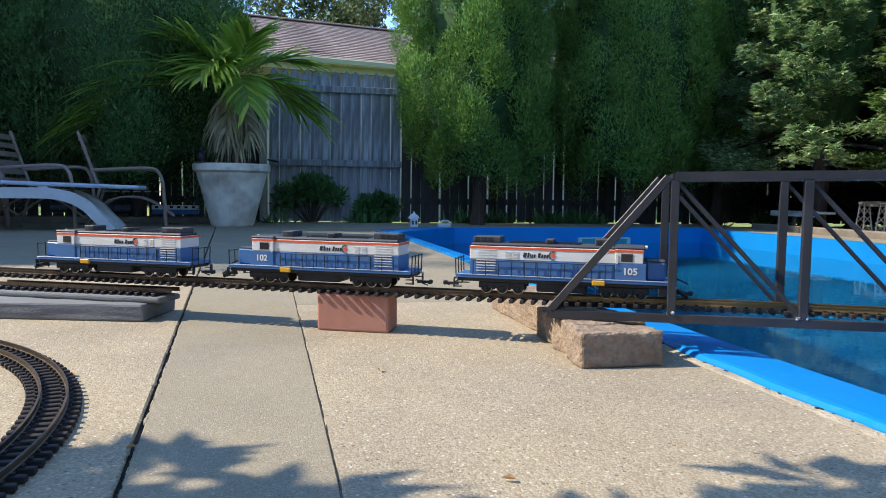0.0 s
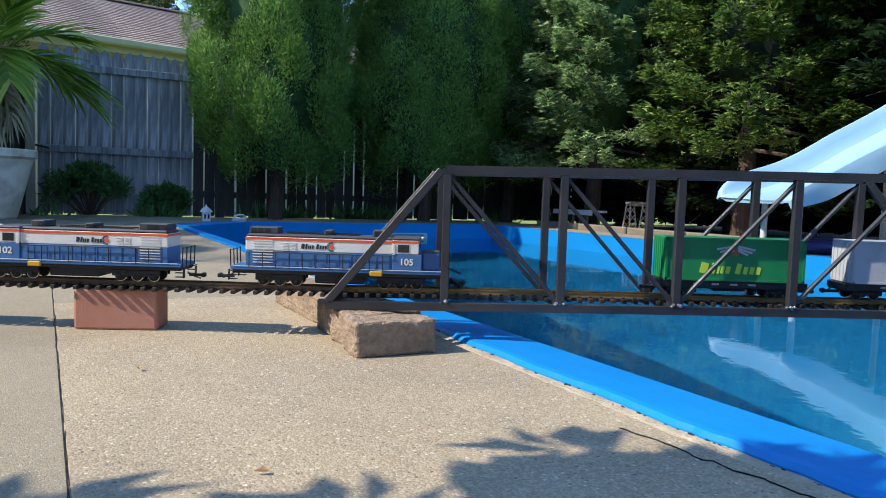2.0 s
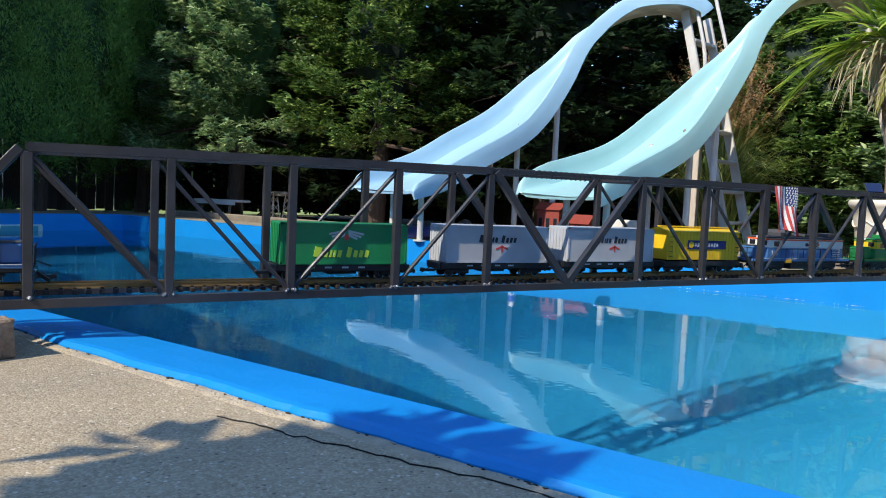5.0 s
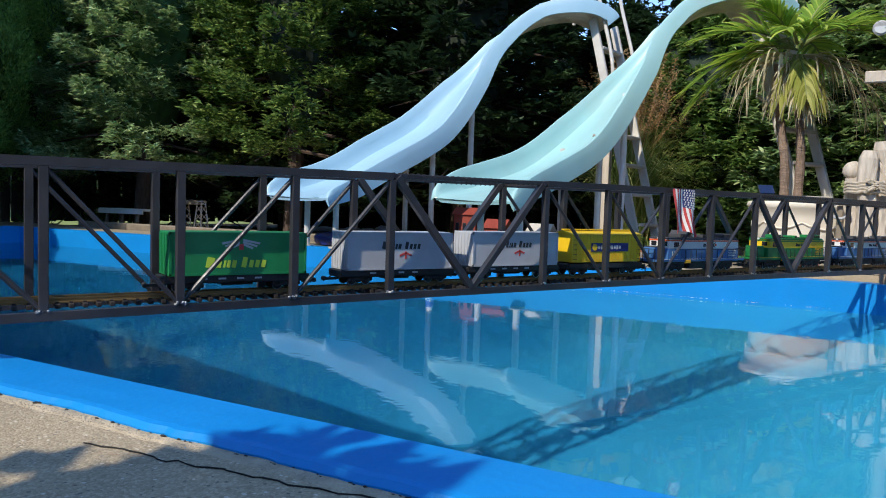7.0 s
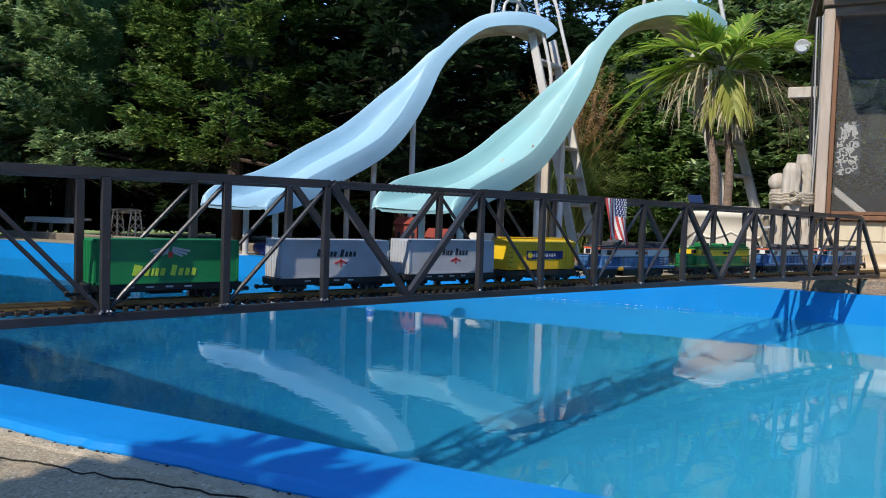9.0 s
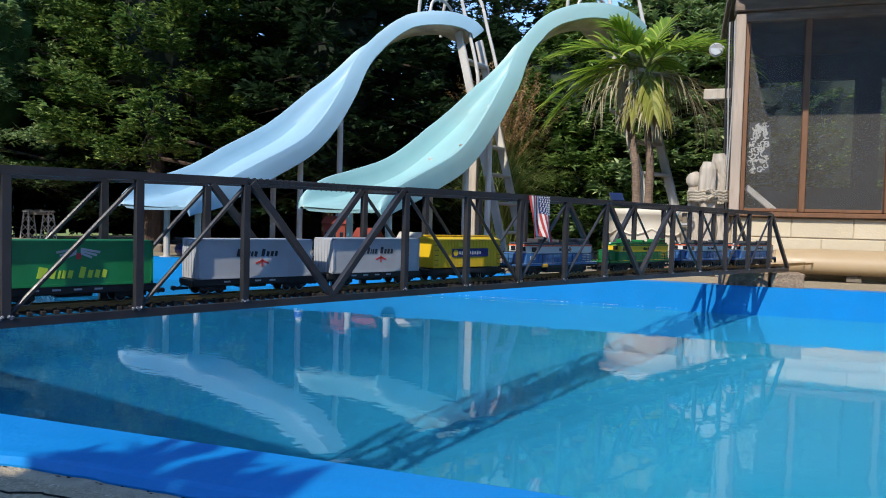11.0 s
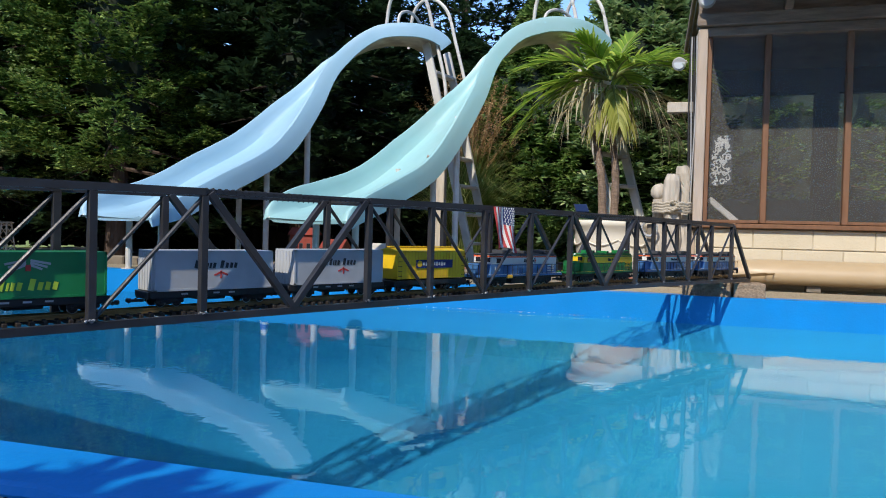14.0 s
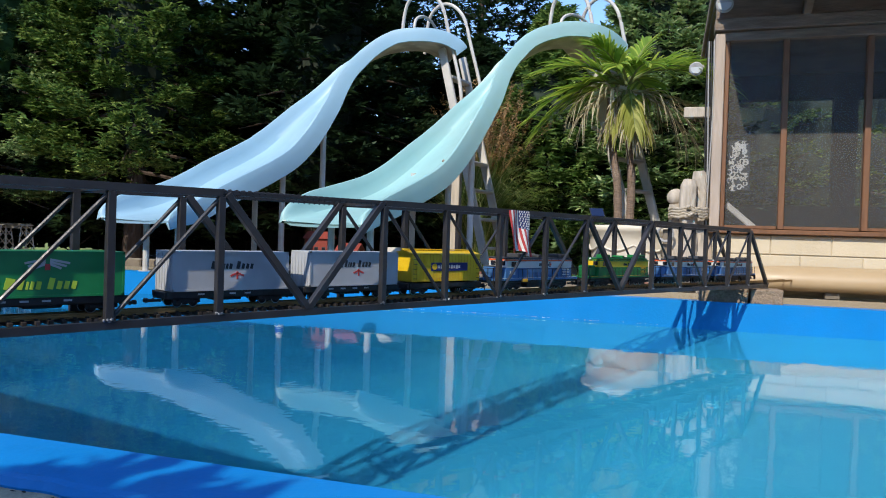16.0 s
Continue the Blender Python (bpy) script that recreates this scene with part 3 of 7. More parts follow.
for u in us:
    left = 0.33 if u < -0.2 else 0.33 + 0.085 * min(1, (u + 0.2) / 1.2)
    wob = 0.010 * noise.noise((u * 5, 3, 0)) + 0.006 * noise.noise((u * 17, 1, 0)) + 0.003 * noise.noise((u * 60, 2, 0))
    rows.append([cop.verts.new((left + wob + (N0 - left) * x / 0.19 if x < 0.05 else N0 - (0.19 - x), u, z)) for x, z in prof])
for r0, r1 in zip(rows, rows[1:]):
    for k in range(len(prof) - 1):
        cop.faces.new((r0[k], r0[k + 1], r1[k + 1], r1[k]))
part("coping", cop, M_BLUE, pool, "blue painted coping with a ragged paint edge")
# flaked paint and mortar crumbs along the coping's outer edge
for nm, mt, cnt, off in (("paint_flakes", M_BLUE, 150, 0.006), ("mortar_crumbs", M_AGG, 110, 0.004)):
    vs, fs = [], []
    for k in range(cnt):
        u = rnd.uniform(-1.9, 1.6)
        left = 0.33 if u < -0.2 else 0.33 + 0.085 * min(1, (u + 0.2) / 1.2)
        c = Vector((left - abs(rnd.gauss(off, 0.009)), u, 0.0))
        r = rnd.uniform(0.001, 0.0042)
        o = len(vs)
        ang = [6.28319 * (q + rnd.uniform(-0.3, 0.3)) / 5 for q in range(5)]
        vs += [tuple(c + Vector((r * math.cos(a), 1.6 * r * math.sin(a), 0.0))) for a in ang]
        vs += [tuple(c + Vector((0.7 * r * math.cos(a), 1.1 * r * math.sin(a), rnd.uniform(0.0006, 0.002)))) for a in ang]
        fs += [(o + q, o + (q + 1) % 5, o + 5 + (q + 1) % 5, o + 5 + q) for q in range(5)] + [tuple(range(o + 5, o + 10))]
    arrays(nm, vs, fs, mt, pool)
M_STRIP = mat("pale crumbling mortar", (0.46, 0.375, 0.25), 0.95, vary=0.22, scale=25, bump=0.8, bscale=160, stain=(0.26, 0.22, 0.16), stain_amt=0.6, stain_scale=12)
ms, prev = bmesh.new(), None
for k in range(340):
    u = -2.6 + 0.0125 * k
    left = 0.33 if u < -0.2 else 0.33 + 0.085 * min(1, (u + 0.2) / 1.2)
    wide = 0.022 + 0.013 * noise.noise((u * 4, 9, 0)) + 0.007 * noise.noise((u * 19, 4, 0)) + 0.004 * noise.noise((u * 70, 1, 0))
    row = [ms.verts.new((n, u, z)) for n, z in ((left - wide - 0.004, -0.001), (left - wide * 0.8, 0.0025 + 0.0012 * noise.noise((u * 50, 0, 1))), (left - wide * 0.3, 0.004), (left + 0.02, 0.003))]
    if prev:
        for q in range(3):
            ms.faces.new((prev[q], prev[q + 1], row[q + 1], row[q]))
    prev = row
part("mortar_strip", ms, M_STRIP, pool, "pale ragged mortar along the coping")
gp = bmesh.new()
for k in range(190):
    u = rnd.uniform(-2.2, 1.2)
    left = 0.33 if u < -0.2 else 0.33 + 0.085 * min(1, (u + 0.2) / 1.2)
    wob = 0.010 * noise.noise((u * 5, 3, 0)) + 0.006 * noise.noise((u * 17, 1, 0)) + 0.003 * noise.noise((u * 60, 2, 0))
    bmesh.ops.create_icosphere(gp, subdivisions=1, radius=rnd.uniform(0.0015, 0.004), matrix=Matrix.Translation((left + wob - rnd.uniform(0.0, 0.006), u, rnd.uniform(0.001, 0.005))) @ Matrix.Diagonal((0.8, rnd.uniform(1.0, 2.6), 0.7, 1)))
part("dark_gaps", gp, M_GAP, pool, "dark crumbled gaps under the coping edge")
# submerged wall halves use the floor paint, its colour carrying the water's darkening
wall_strip("pool_wall", (N0 + 0.012, U1 - 0.95), (1.35, U1), 0.3, M_BLUE, z0=WATER - 0.03, z1=0.012)
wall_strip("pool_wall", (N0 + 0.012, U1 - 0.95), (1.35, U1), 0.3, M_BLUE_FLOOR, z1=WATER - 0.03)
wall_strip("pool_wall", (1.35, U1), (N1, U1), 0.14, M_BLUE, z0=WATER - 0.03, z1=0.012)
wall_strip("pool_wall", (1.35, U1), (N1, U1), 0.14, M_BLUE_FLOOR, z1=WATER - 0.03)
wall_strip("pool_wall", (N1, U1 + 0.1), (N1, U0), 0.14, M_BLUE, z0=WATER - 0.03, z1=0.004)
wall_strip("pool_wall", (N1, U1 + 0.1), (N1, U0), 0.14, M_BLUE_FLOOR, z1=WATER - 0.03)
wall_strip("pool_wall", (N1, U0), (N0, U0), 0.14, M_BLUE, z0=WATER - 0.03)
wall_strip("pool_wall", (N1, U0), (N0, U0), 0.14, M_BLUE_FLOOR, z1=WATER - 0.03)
fl_bm = bmesh.new()
# a gently falling floor, coved a little along the near wall
fl_rows = []
for u, z in ((U0 - 0.1, -1.40), (-3.6, -1.52), (-2.0, -1.82), (0.0, -1.94), (3.0, -1.98), (U1 + 0.1, -2.02)):
    row = []
    for k in range(13):
        n = N0 - 0.1 + 1.7 * k / 11 if k < 12 else N1 + 0.1
        rise = 0.10 * (0.5 + 0.5 * math.cos(3.1416 * min(1.0, max(0.0, (n - N0) / 1.5))))
        row.append(fl_bm.verts.new((n, u, z + rise)))
    fl_rows.append(row)
for r0, r1 in zip(fl_rows, fl_rows[1:]):
    for k in range(12):
        fl_bm.faces.new((r0[k], r0[k + 1], r1[k + 1], r1[k]))
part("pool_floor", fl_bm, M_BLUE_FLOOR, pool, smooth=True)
# broken pale line along the far wall at the waterline
bm = bmesh.new()
for k in range(110):
    u = rnd.uniform(-1.9, 0.6)
    slab(bm, N1 - 0.0015, N1 + 0.01, u, u + rnd.uniform(0.003, 0.010), WATER + 0.010 + rnd.uniform(-0.002, 0.002), WATER + 0.0125)
part("waterline_scum", bm, M_WHITE, pool)

bm = bmesh.new()
bmesh.ops.create_grid(bm, x_segments=1, y_segments=1, size=0.5, matrix=Matrix.Translation(((N0 + N1) / 2 + 0.05, (U0 + U1) / 2, WATER)) @ Matrix.Diagonal((N1 - N0 + 0.12, U1 - U0 + 0.12, 1, 1)))
water = single("water", bm, M_WATER, pool_pose(0, 0), "still clear blue pool water with soft ripples", "water", kind="structure")
water.visible_shadow = False

# skimmer plate in the end wall
sk = thing("skimmer", pool_pose(3.30, U1 - 0.002, -0.158), "white pool skimmer frame in the blue end wall", "skimmer")
bm = bmesh.new()
for c, s in (((0, 0, 0.04), (0.70, 0.03, 0.018)), ((0, 0, -0.04), (0.70, 0.03, 0.018)), ((-0.33, 0, 0), (0.05, 0.03, 0.07)), ((0.33, 0, 0), (0.05, 0.03, 0.07))):
    box(bm, c, s, None, 0.004)
part("frame", bm, mat("pale green plastic", (0.42, 0.58, 0.55), 0.5), sk)
part("flap", box(bmesh.new(), (0, 0.0, 0), (0.61, 0.012, 0.06)), mat("sea-green plastic", (0.06, 0.30, 0.36), 0.4), sk)

# ---- the truss bridge ----
PAN = 0.305
HT = 0.380
W = 0.22


def zb(x):
    return 0.09 + 0.0165 * x - 0.00254 * x * x


TUBE = 0.021
bridge = thing("truss_bridge", pose(0, 0, 0), "long black painted steel truss bridge carrying model railway over the pool", "bridge")
for y in (0.0, W):
    for s in range(3):
        x0, x1 = s * 6 * PAN - 0.07 * y, (s + 1) * 6 * PAN - 0.07 * y
        for nm, lo, hi, dz in (("bottom_chord", 0, 6, TUBE / 2), ("top_chord", 1, 5, HT - TUBE / 2)):
            ends = [(x0 + k * PAN, y, zb(x0 + k * PAN) + dz) for k in range(lo, hi + 1)]
            part(nm, box_line(bmesh.new(), ends, TUBE, TUBE), M_BLACK, bridge)
        for k in range(1, 6):
            x = x0 + k * PAN
            part("post", bar(bmesh.new(), (x, y, zb(x) + TUBE), (x, y, zb(x) + HT - TUBE), TUBE, TUBE, 0.0015, up=(0, 1, 0)), M_BLACK, bridge)
            wb = bmesh.new()
            for q in range(5):
                bmesh.ops.create_icosphere(wb, subdivisions=1, radius=rnd.uniform(0.0025, 0.0055), matrix=Matrix.Translation((x + rnd.uniform(-0.016, 0.012), y - TUBE / 2 + rnd.uniform(-0.003, 0.004), zb(x) + TUBE + rnd.uniform(0, 0.006))))
            if y == 0.0:
                part("weld", wb, M_WELD, bridge, "bright weld bead")
            else:
                wb.free()
        for xa, xb in ((x0, x0 + PAN - 0.016), (x1, x1 - PAN + 0.016)):
            part("end_post", bar(bmesh.new(), (xa, y, zb(xa) + TUBE), (xb, y, zb(xb) + HT - TUBE * 0.6), TUBE, TUBE, 0.0015, up=(0, 1, 0)), M_BLACK, bridge)
        for k, dirn in ((1, 1), (2, 1), (3, -1), (4, -1)):
            xa, xb = x0 + k * PAN, x0 + (k + 1) * PAN
            if dirn < 0:
                xa, xb = xb, xa
            part("diagonal", tube(bmesh.new(), ((xa, y, zb(xa) + HT - TUBE), (xb, y, zb(xb) + TUBE)), 0.0062, 8), M_BLACK, bridge)
        if s < 2:
            x = x1
            part("link_bar", bar(bmesh.new(), (x - PAN, y, zb(x - PAN) + HT - 0.009), (x + PAN, y, zb(x + PAN) + HT - 0.009), 0.016, 0.014, 0.001), M_BLACK, bridge)
            cord = [(x - PAN + PAN * 2 * q / 200, y + 0.0088 * math.cos(q * 0.9), zb(x) + HT - 0.0095 + 0.0076 * math.sin(q * 0.9)) for q in range(201)]
            part("wrapped_cord", tube(bmesh.new(), cord, 0.0018, 5), M_LBLACK, bridge, "black cord wound round the link bar")
for k in range(19):
    x = k * PAN
    part("cross_beam", bar(bmesh.new(), (x, TUBE / 2, zb(x) + TUBE * 0.55), (x, W - TUBE / 2, zb(x) + TUBE * 0.55), 0.02, 0.018), M_BLACK, bridge)
    if k % 6 and k % 3 == 1:
        part("top_brace", bar(bmesh.new(), (x, TUBE / 2, zb(x) + HT - 0.01), (x, W - TUBE / 2, zb(x) + HT - 0.01), 0.014, 0.014), M_BLACK, bridge)

# ---- track ----
YC = W / 2
TIE_H, RAIL_H = 0.011, 0.014


def zt(x):
    """Underside of the ties."""
    return zb(min(max(x, 0.0), 18 * PAN)) + TUBE + 0.001 - 0.010 * min(1.0, max(0.0, (x - 0.2) / 1.0))


def rail_top(x):
    return zt(x) + TIE_H + RAIL_H


RAIL_SEC = ((-0.00325, 0), (-0.00325, 0.003), (-0.001, 0.004), (-0.001, 0.0095), (-0.0021, 0.0105), (-0.0021, RAIL_H), (0.0021, RAIL_H), (0.0021, 0.0105), (0.001, 0.0095), (0.001, 0.004), (0.00325, 0.003), (0.00325, 0))


def rail_line(bm, pts, sides):
    """One rail with foot, web and head along points."""
    rings = [[bm.verts.new(p + s * a + Vector((0, 0, b))) for a, b in RAIL_SEC] for p, s in zip(pts, sides)]
    n = len(RAIL_SEC)
    for r0, r1 in zip(rings, rings[1:]):
        for k in range(n):
            bm.faces.new((r0[k], r0[(k + 1) % n], r1[(k + 1) % n], r1[k]))
    bm.faces.new(rings[0])
    bm.faces.new(rings[-1])


track = thing("garden_railway_track", pose(0, 0, 0), "brass-railed garden railway track on dark ties over the bridge", "railway track")
XS = [-3.4 + 0.1 * k for k in range(int((5.49 + 0.9 + 3.4) / 0.1) + 1)]
for side in (-0.0235, 0.0235):
    bm, bd = bmesh.new(), bmesh.new()
    for tgt, xs in ((bm, [x for x in XS if x > -0.01]), (bd, [x for x in XS if x < 0.01])):
        rail_line(tgt, [Vector((x, YC + side, zt(x) + TIE_H)) for x in xs], [Vector((0, 1, 0))] * len(xs))
    part("rail", bm, M_RAIL, track)
    part("rail", bd, M_RAILDARK, track, "dull brown rail")
tie_bm = box(bmesh.new(), (0, 0, TIE_H / 2), (0.012, 0.098, TIE_H), None, 0.0015)
for s in (-0.0235, 0.0235):
    for q in (-0.007, 0.007):
        box(tie_bm, (0, s + q, TIE_H + 0.002), (0.008, 0.005, 0.004))
tie_me = bpy.data.meshes.new("tie")
tie_bm.to_mesh(tie_me)
tie_bm.free()
tie_me.materials.append(M_TIE)
k = 0
x = -3.38
while x < 6.3 and k < 297:
    part_of("tie", tie_me, None, track).location = (x, YC + rnd.uniform(-0.001, 0.001), zt(x))
    x += 0.0305 if x < 5.2 else 0.033
    k += 1

# ---- the curved track on the deck ----
curve = thing("curved_track", pose(-1.70, -1.55, 0), "curved brown garden railway track lying loose on the deck", "railway track")
for r in (1.1165, 1.1635):
    bm = bmesh.new()
    out = [Vector((math.cos(radians(-70 + 2.2 * k)), math.sin(radians(-70 + 2.2 * k)), 0)) for k in range(81)]
    rail_line(bm, [o * r + Vector((0, 0, TIE_H + 0.002)) for o in out], out)
    part("rail", bm, M_RAILDARK, curve)
for k in range(118):
    a = radians(-68 + 1.5 * k)
    o = part_of("tie", tie_me, None, curve)
    o.matrix_basis = Matrix.Translation((1.14 * math.cos(a), 1.14 * math.sin(a), 0.002)) @ Matrix.Rotation(a - math.pi / 2, 4, "Z")

# ---- blocks under track and bridge ----
def rough_block(name, m, size, material, label, category, rag=0.005, cuts=8):
    bm = bmesh.new()
    box(bm, (0, 0, size[2] / 2), size, None, 0.007, 2)
    bmesh.ops.subdivide_edges(bm, edges=[e for e in bm.edges if e.calc_length() > 0.04], cuts=cuts, use_grid_fill=True)
    o = m.translation
    for v in bm.verts:
        f = noise.noise_vector(v.co * 24 + o * 9) * rag + noise.noise_vector(v.co * 70 + o * 3) * rag * 0.5
        if v.co.z < 0.003:
            f.z = 0
        v.co += f
    return single(name, bm, material, m, label, category)


rough_block("concrete_block", pool_pose(0.109, -0.155, 0, -3), (0.212, 0.108, 0.086), M_BLOCK, "brown rough concrete block under the bridge end", "block")
rough_block("concrete_block", pool_pose(0.125, -0.032, 0, 2), (0.205, 0.125, 0.088), M_BLOCK, "brown rough concrete block under the bridge end", "block")
rough_block("concrete_block", pool_pose(0.135, 0.118, 0, 1), (0.20, 0.165, 0.088), M_BLOCK, "long brown concrete block beside the bridge end", "block")
rough_block("concrete_block", pool_pose(0.155, 0.46, 0, 1), (0.20, 0.50, 0.082), M_BLOCK, "long brown concrete block on the shaded deck", "block")
rough_block("brick", pose(-0.598, 0.130, 0, 0, 0, 4), (0.222, 0.105, 0.1135), M_BRICK, "red clay brick on edge carrying the track", "brick", 0.0007, 4)
rough_block("concrete_paver", pose(-1.63, 0.06, 0, 0, 0, 12), (0.68, 0.24, 0.055), M_PAVER, "grey concrete paver lying on the deck under the track", "paver", 0.003)
rough_block("concrete_paver", pose(-2.55, 0.08, 0, 0, 0, 4), (0.6, 0.24, 0.055), M_PAVER, "grey concrete paver lying on the deck under the track", "paver", 0.003)
spare = thing("track_piece", pose(-1.55, 0.09, 0.075, 0, 0, 3), "short dark spare track piece lying under the railway track", "railway track")
for k in range(20):
    part_of("tie", tie_me, None, spare).location = (-0.3 + 0.0305 * k, 0, 0.0)
for s in (-0.0235, 0.0235):
    part("rail", bar(bmesh.new(), (-0.33, s, 0.018), (0.33, s, 0.018), 0.004, 0.013), M_RAILDARK, spare)
rough_block("concrete_paver", pose(-1.55, 0.09, 0.055, 0, 0, 3), (0.62, 0.12, 0.02), M_PAVER, "thin grey paver strip under the spare track piece", "paver", 0.002)
rough_block("concrete_block", pool_pose(4.80, -2.30, 0, 0), (0.22, 0.30, 0.098), M_BLOCK, "brown concrete block under the far bridge end", "block")
rough_block("concrete_block", pool_pose(4.80, -2.56, 0, 2), (0.23, 0.20, 0.098), M_BLOCK, "brown concrete block under the far bridge end", "block")

# ---- the train ----
def wheelset(parent, x, r=0.0155, label=""):
    for s in (-0.0255, 0.0255):
        w = part("wheel", disc(bmesh.new(), (x, s - 0.003, r), (x, s + 0.003, r), r, 18), M_LBLACK, parent)
        rim = bmesh.new()
        ring = [(x + r * math.cos(radians(a)), s + (0.0035 if s > 0 else -0.0035), r + r * math.sin(radians(a))) for a in range(0, 361, 20)]
        tube(rim, ring, 0.0014, 5, False)
        part("rim", rim, M_WHEEL, w, "bright metal wheel rim")


def truck(parent, x, n=3, step=0.045):
    bm = bmesh.new()
    half = step * (n - 1) / 2
    for s in (-0.037, 0.037):
        box(bm, (x, s, 0.025), (half * 2 + 0.040, 0.008, 0.019), None, 0.002)
        for k in range(n):
            box(bm, (x - half + step * k, s * 1.05, 0.016), (0.013, 0.008, 0.014), None, 0.002)
        for k in range(n - 1):
            tube(bm, ((x - half + step * (k + 0.5), s * 1.05, 0.012), (x - half + step * (k + 0.5), s * 1.05, 0.029)), 0.0045, 6)
    box(bm, (x, 0, 0.022), (half * 2, 0.05, 0.012))
    part("truck_frame", bm, M_LBLACK, parent)
    for k in range(n):
        wheelset(parent, x - half + step * k)


def coupler(parent, x, d):
    bm = bmesh.new()
    box(bm, (x + d * 0.016, 0, 0.020), (0.036, 0.01, 0.008))
    box(bm, (x + d * 0.038, 0.003, 0.021), (0.012, 0.018, 0.013), None, 0.003)
    tube(bm, ((x, 0.02, 0.03), (x + d * 0.02, 0.02, 0.018), (x + d * 0.034, 0.014, 0.012)), 0.002, 5)
    part("coupler", bm, M_LBLACK, parent)


def locomotive(m, lower, upper, stripe, roof, number, label, emblem=True, lettering=None, group=""):
    """A road switcher with cab, long hood and short nose; its front points along +x."""
    lo = thing("model_locomotive", m, label, "model locomotive", group)
    L, B = 0.60, 0.106
    part("underframe", box(bmesh.new(), (0, 0, 0.0405), (L - 0.02, 0.10, 0.011), None, 0.002), M_LBLACK, lo)
    sill = bmesh.new()
    box(sill, (0, 0, 0.0505), (L - 0.012, B + 0.006, 0.010), None, 0.0015)
    part("sill", sill, lower, lo)
    for s in (-1, 1):
        part("side_step_line", box(bmesh.new(), (0, s * (B / 2 + 0.004), 0.0565), (L - 0.03, 0.0015, 0.0014)), upper, lo, "thin white sill line")
    part("fuel_tank", box(bmesh.new(), (0.0, 0, 0.0255), (0.135, 0.088, 0.029), None, 0.004), M_LBLACK, lo)
    for s in (-1, 1):
        part("tank_box", box(bmesh.new(), (0.100, s * 0.0565, 0.0455), (0.034, 0.010, 0.0145), None, 0.002), M_TANKYEL, lo, "orange-yellow box")
    truck(lo, -0.165)
    truck(lo, 0.165)
    coupler(lo, L / 2, 1)
    coupler(lo, -L / 2, -1)
    z0, z1, z2 = 0.055, 0.101, 0.140
    hood_l, hood_r = -L / 2 + 0.045, 0.142
    part("hood_lower", slab(bmesh.new(), hood_l, hood_r, -B / 2 + 0.004, B / 2 - 0.004, z0, z1, 0.002), lower, lo)
    hu = part("hood_upper", slab(bmesh.new(), hood_l, hood_r, -B / 2 + 0.004, B / 2 - 0.004, z1, z2, 0.002), upper, lo)
    part("stripe", slab(bmesh.new(), hood_l - 0.0006, hood_r, -B / 2 + 0.0028, B / 2 - 0.0028, z2 - 0.0075, z2 - 0.001), stripe, lo)
    rf = bmesh.new()
    slab(rf, hood_l + 0.002, hood_r, -B / 2 + 0.007, B / 2 - 0.007, z2, z2 + 0.009, 0.004)
    part("roof", rf, roof, lo)
    for x, w, h in ((hood_l + 0.045, 0.078, 0.018), (0.105, 0.036, 0.018), (-0.035, 0.022, 0.014)):
        vb = part("roof_box", box(bmesh.new(), (x, 0, z2 + 0.009 + h / 2), (w, 0.062, h), None, 0.002), roof, lo)
        for b in range(max(1, int(w / 0.02))):
            for s in (-1, 1):
                part("grille", box(bmesh.new(), (x - w / 2 + 0.012 + b * 0.0185, s * 0.0313, z2 + 0.009 + h * 0.52), (0.014, 0.001, h * 0.62)), M_LBLACK, vb)
    rb = bmesh.new()
    for y in (-0.018, 0.018):
        box(rb, (-0.05, y, z2 + 0.0115), (0.20, 0.004, 0.004))
    part("roof_walk", rb, M_LBLACK, lo)
    # louvres and doors
    for s in (-1, 1):
        lv = bmesh.new()
        y = s * (B / 2 - 0.0035)
        for k in range(9):
            box(lv, (hood_l + 0.047, y, z1 - 0.033 + k * 0.0078), (0.054, 0.0022, 0.0026))
        for bx in (0, 0.021):
            for k in range(6):
                box(lv, (hood_l + 0.108 + bx, y, z1 + 0.003 + k * 0.0042), (0.016, 0.0018, 0.002))
        part("louvre", lv, upper, lo)
    for s in (-1, 1):
        for k in range(9):
            x = hood_l + 0.102 + k * 0.034
            if x < hood_r - 0.016:
                part("door_panel", box(bmesh.new(), (x, s * (B / 2 - 0.0032), (z0 + z1) / 2), (0.0306, 0.0026, z1 - z0 - 0.007)), lower, lo)
    # cab
    c0, c1 = 0.142, 0.222
    cb = bmesh.new()
    slab(cb, c0, c1, -B / 2, B / 2, z0, z1 + 0.002, 0.0015)
    part("cab_lower", cb, lower, lo)
    cu = part("cab_upper", slab(bmesh.new(), c0, c1 - 0.008, -B / 2, B / 2, z1 + 0.002, z2 + 0.003, 0.002), upper, lo)
    part("cab_stripe", slab(bmesh.new(), c0 - 0.0006, c1 - 0.0075, -B / 2 - 0.0008, B / 2 + 0.0008, z2 - 0.0055, z2 + 0.001), stripe, cu)
    cr_ = bmesh.new()
    slab(cr_, c0 - 0.003, c1 - 0.003, -B / 2 - 0.001, B / 2 + 0.001, z2 + 0.003, z2 + 0.010, 0.0035)
    part("cab_roof", cr_, roof, lo)
    for s in (-1, 1):
        part("side_window", box(bmesh.new(), (c0 + 0.030, s * (B / 2 + 0.0004), z1 + 0.018), (0.030, 0.0018, 0.022)), M_WINDOW, cu)
        part("front_window", box(bmesh.new(), (c1 - 0.0072, s * 0.028, z1 + 0.022), (0.002, 0.026, 0.020)), M_WINDOW, cu)
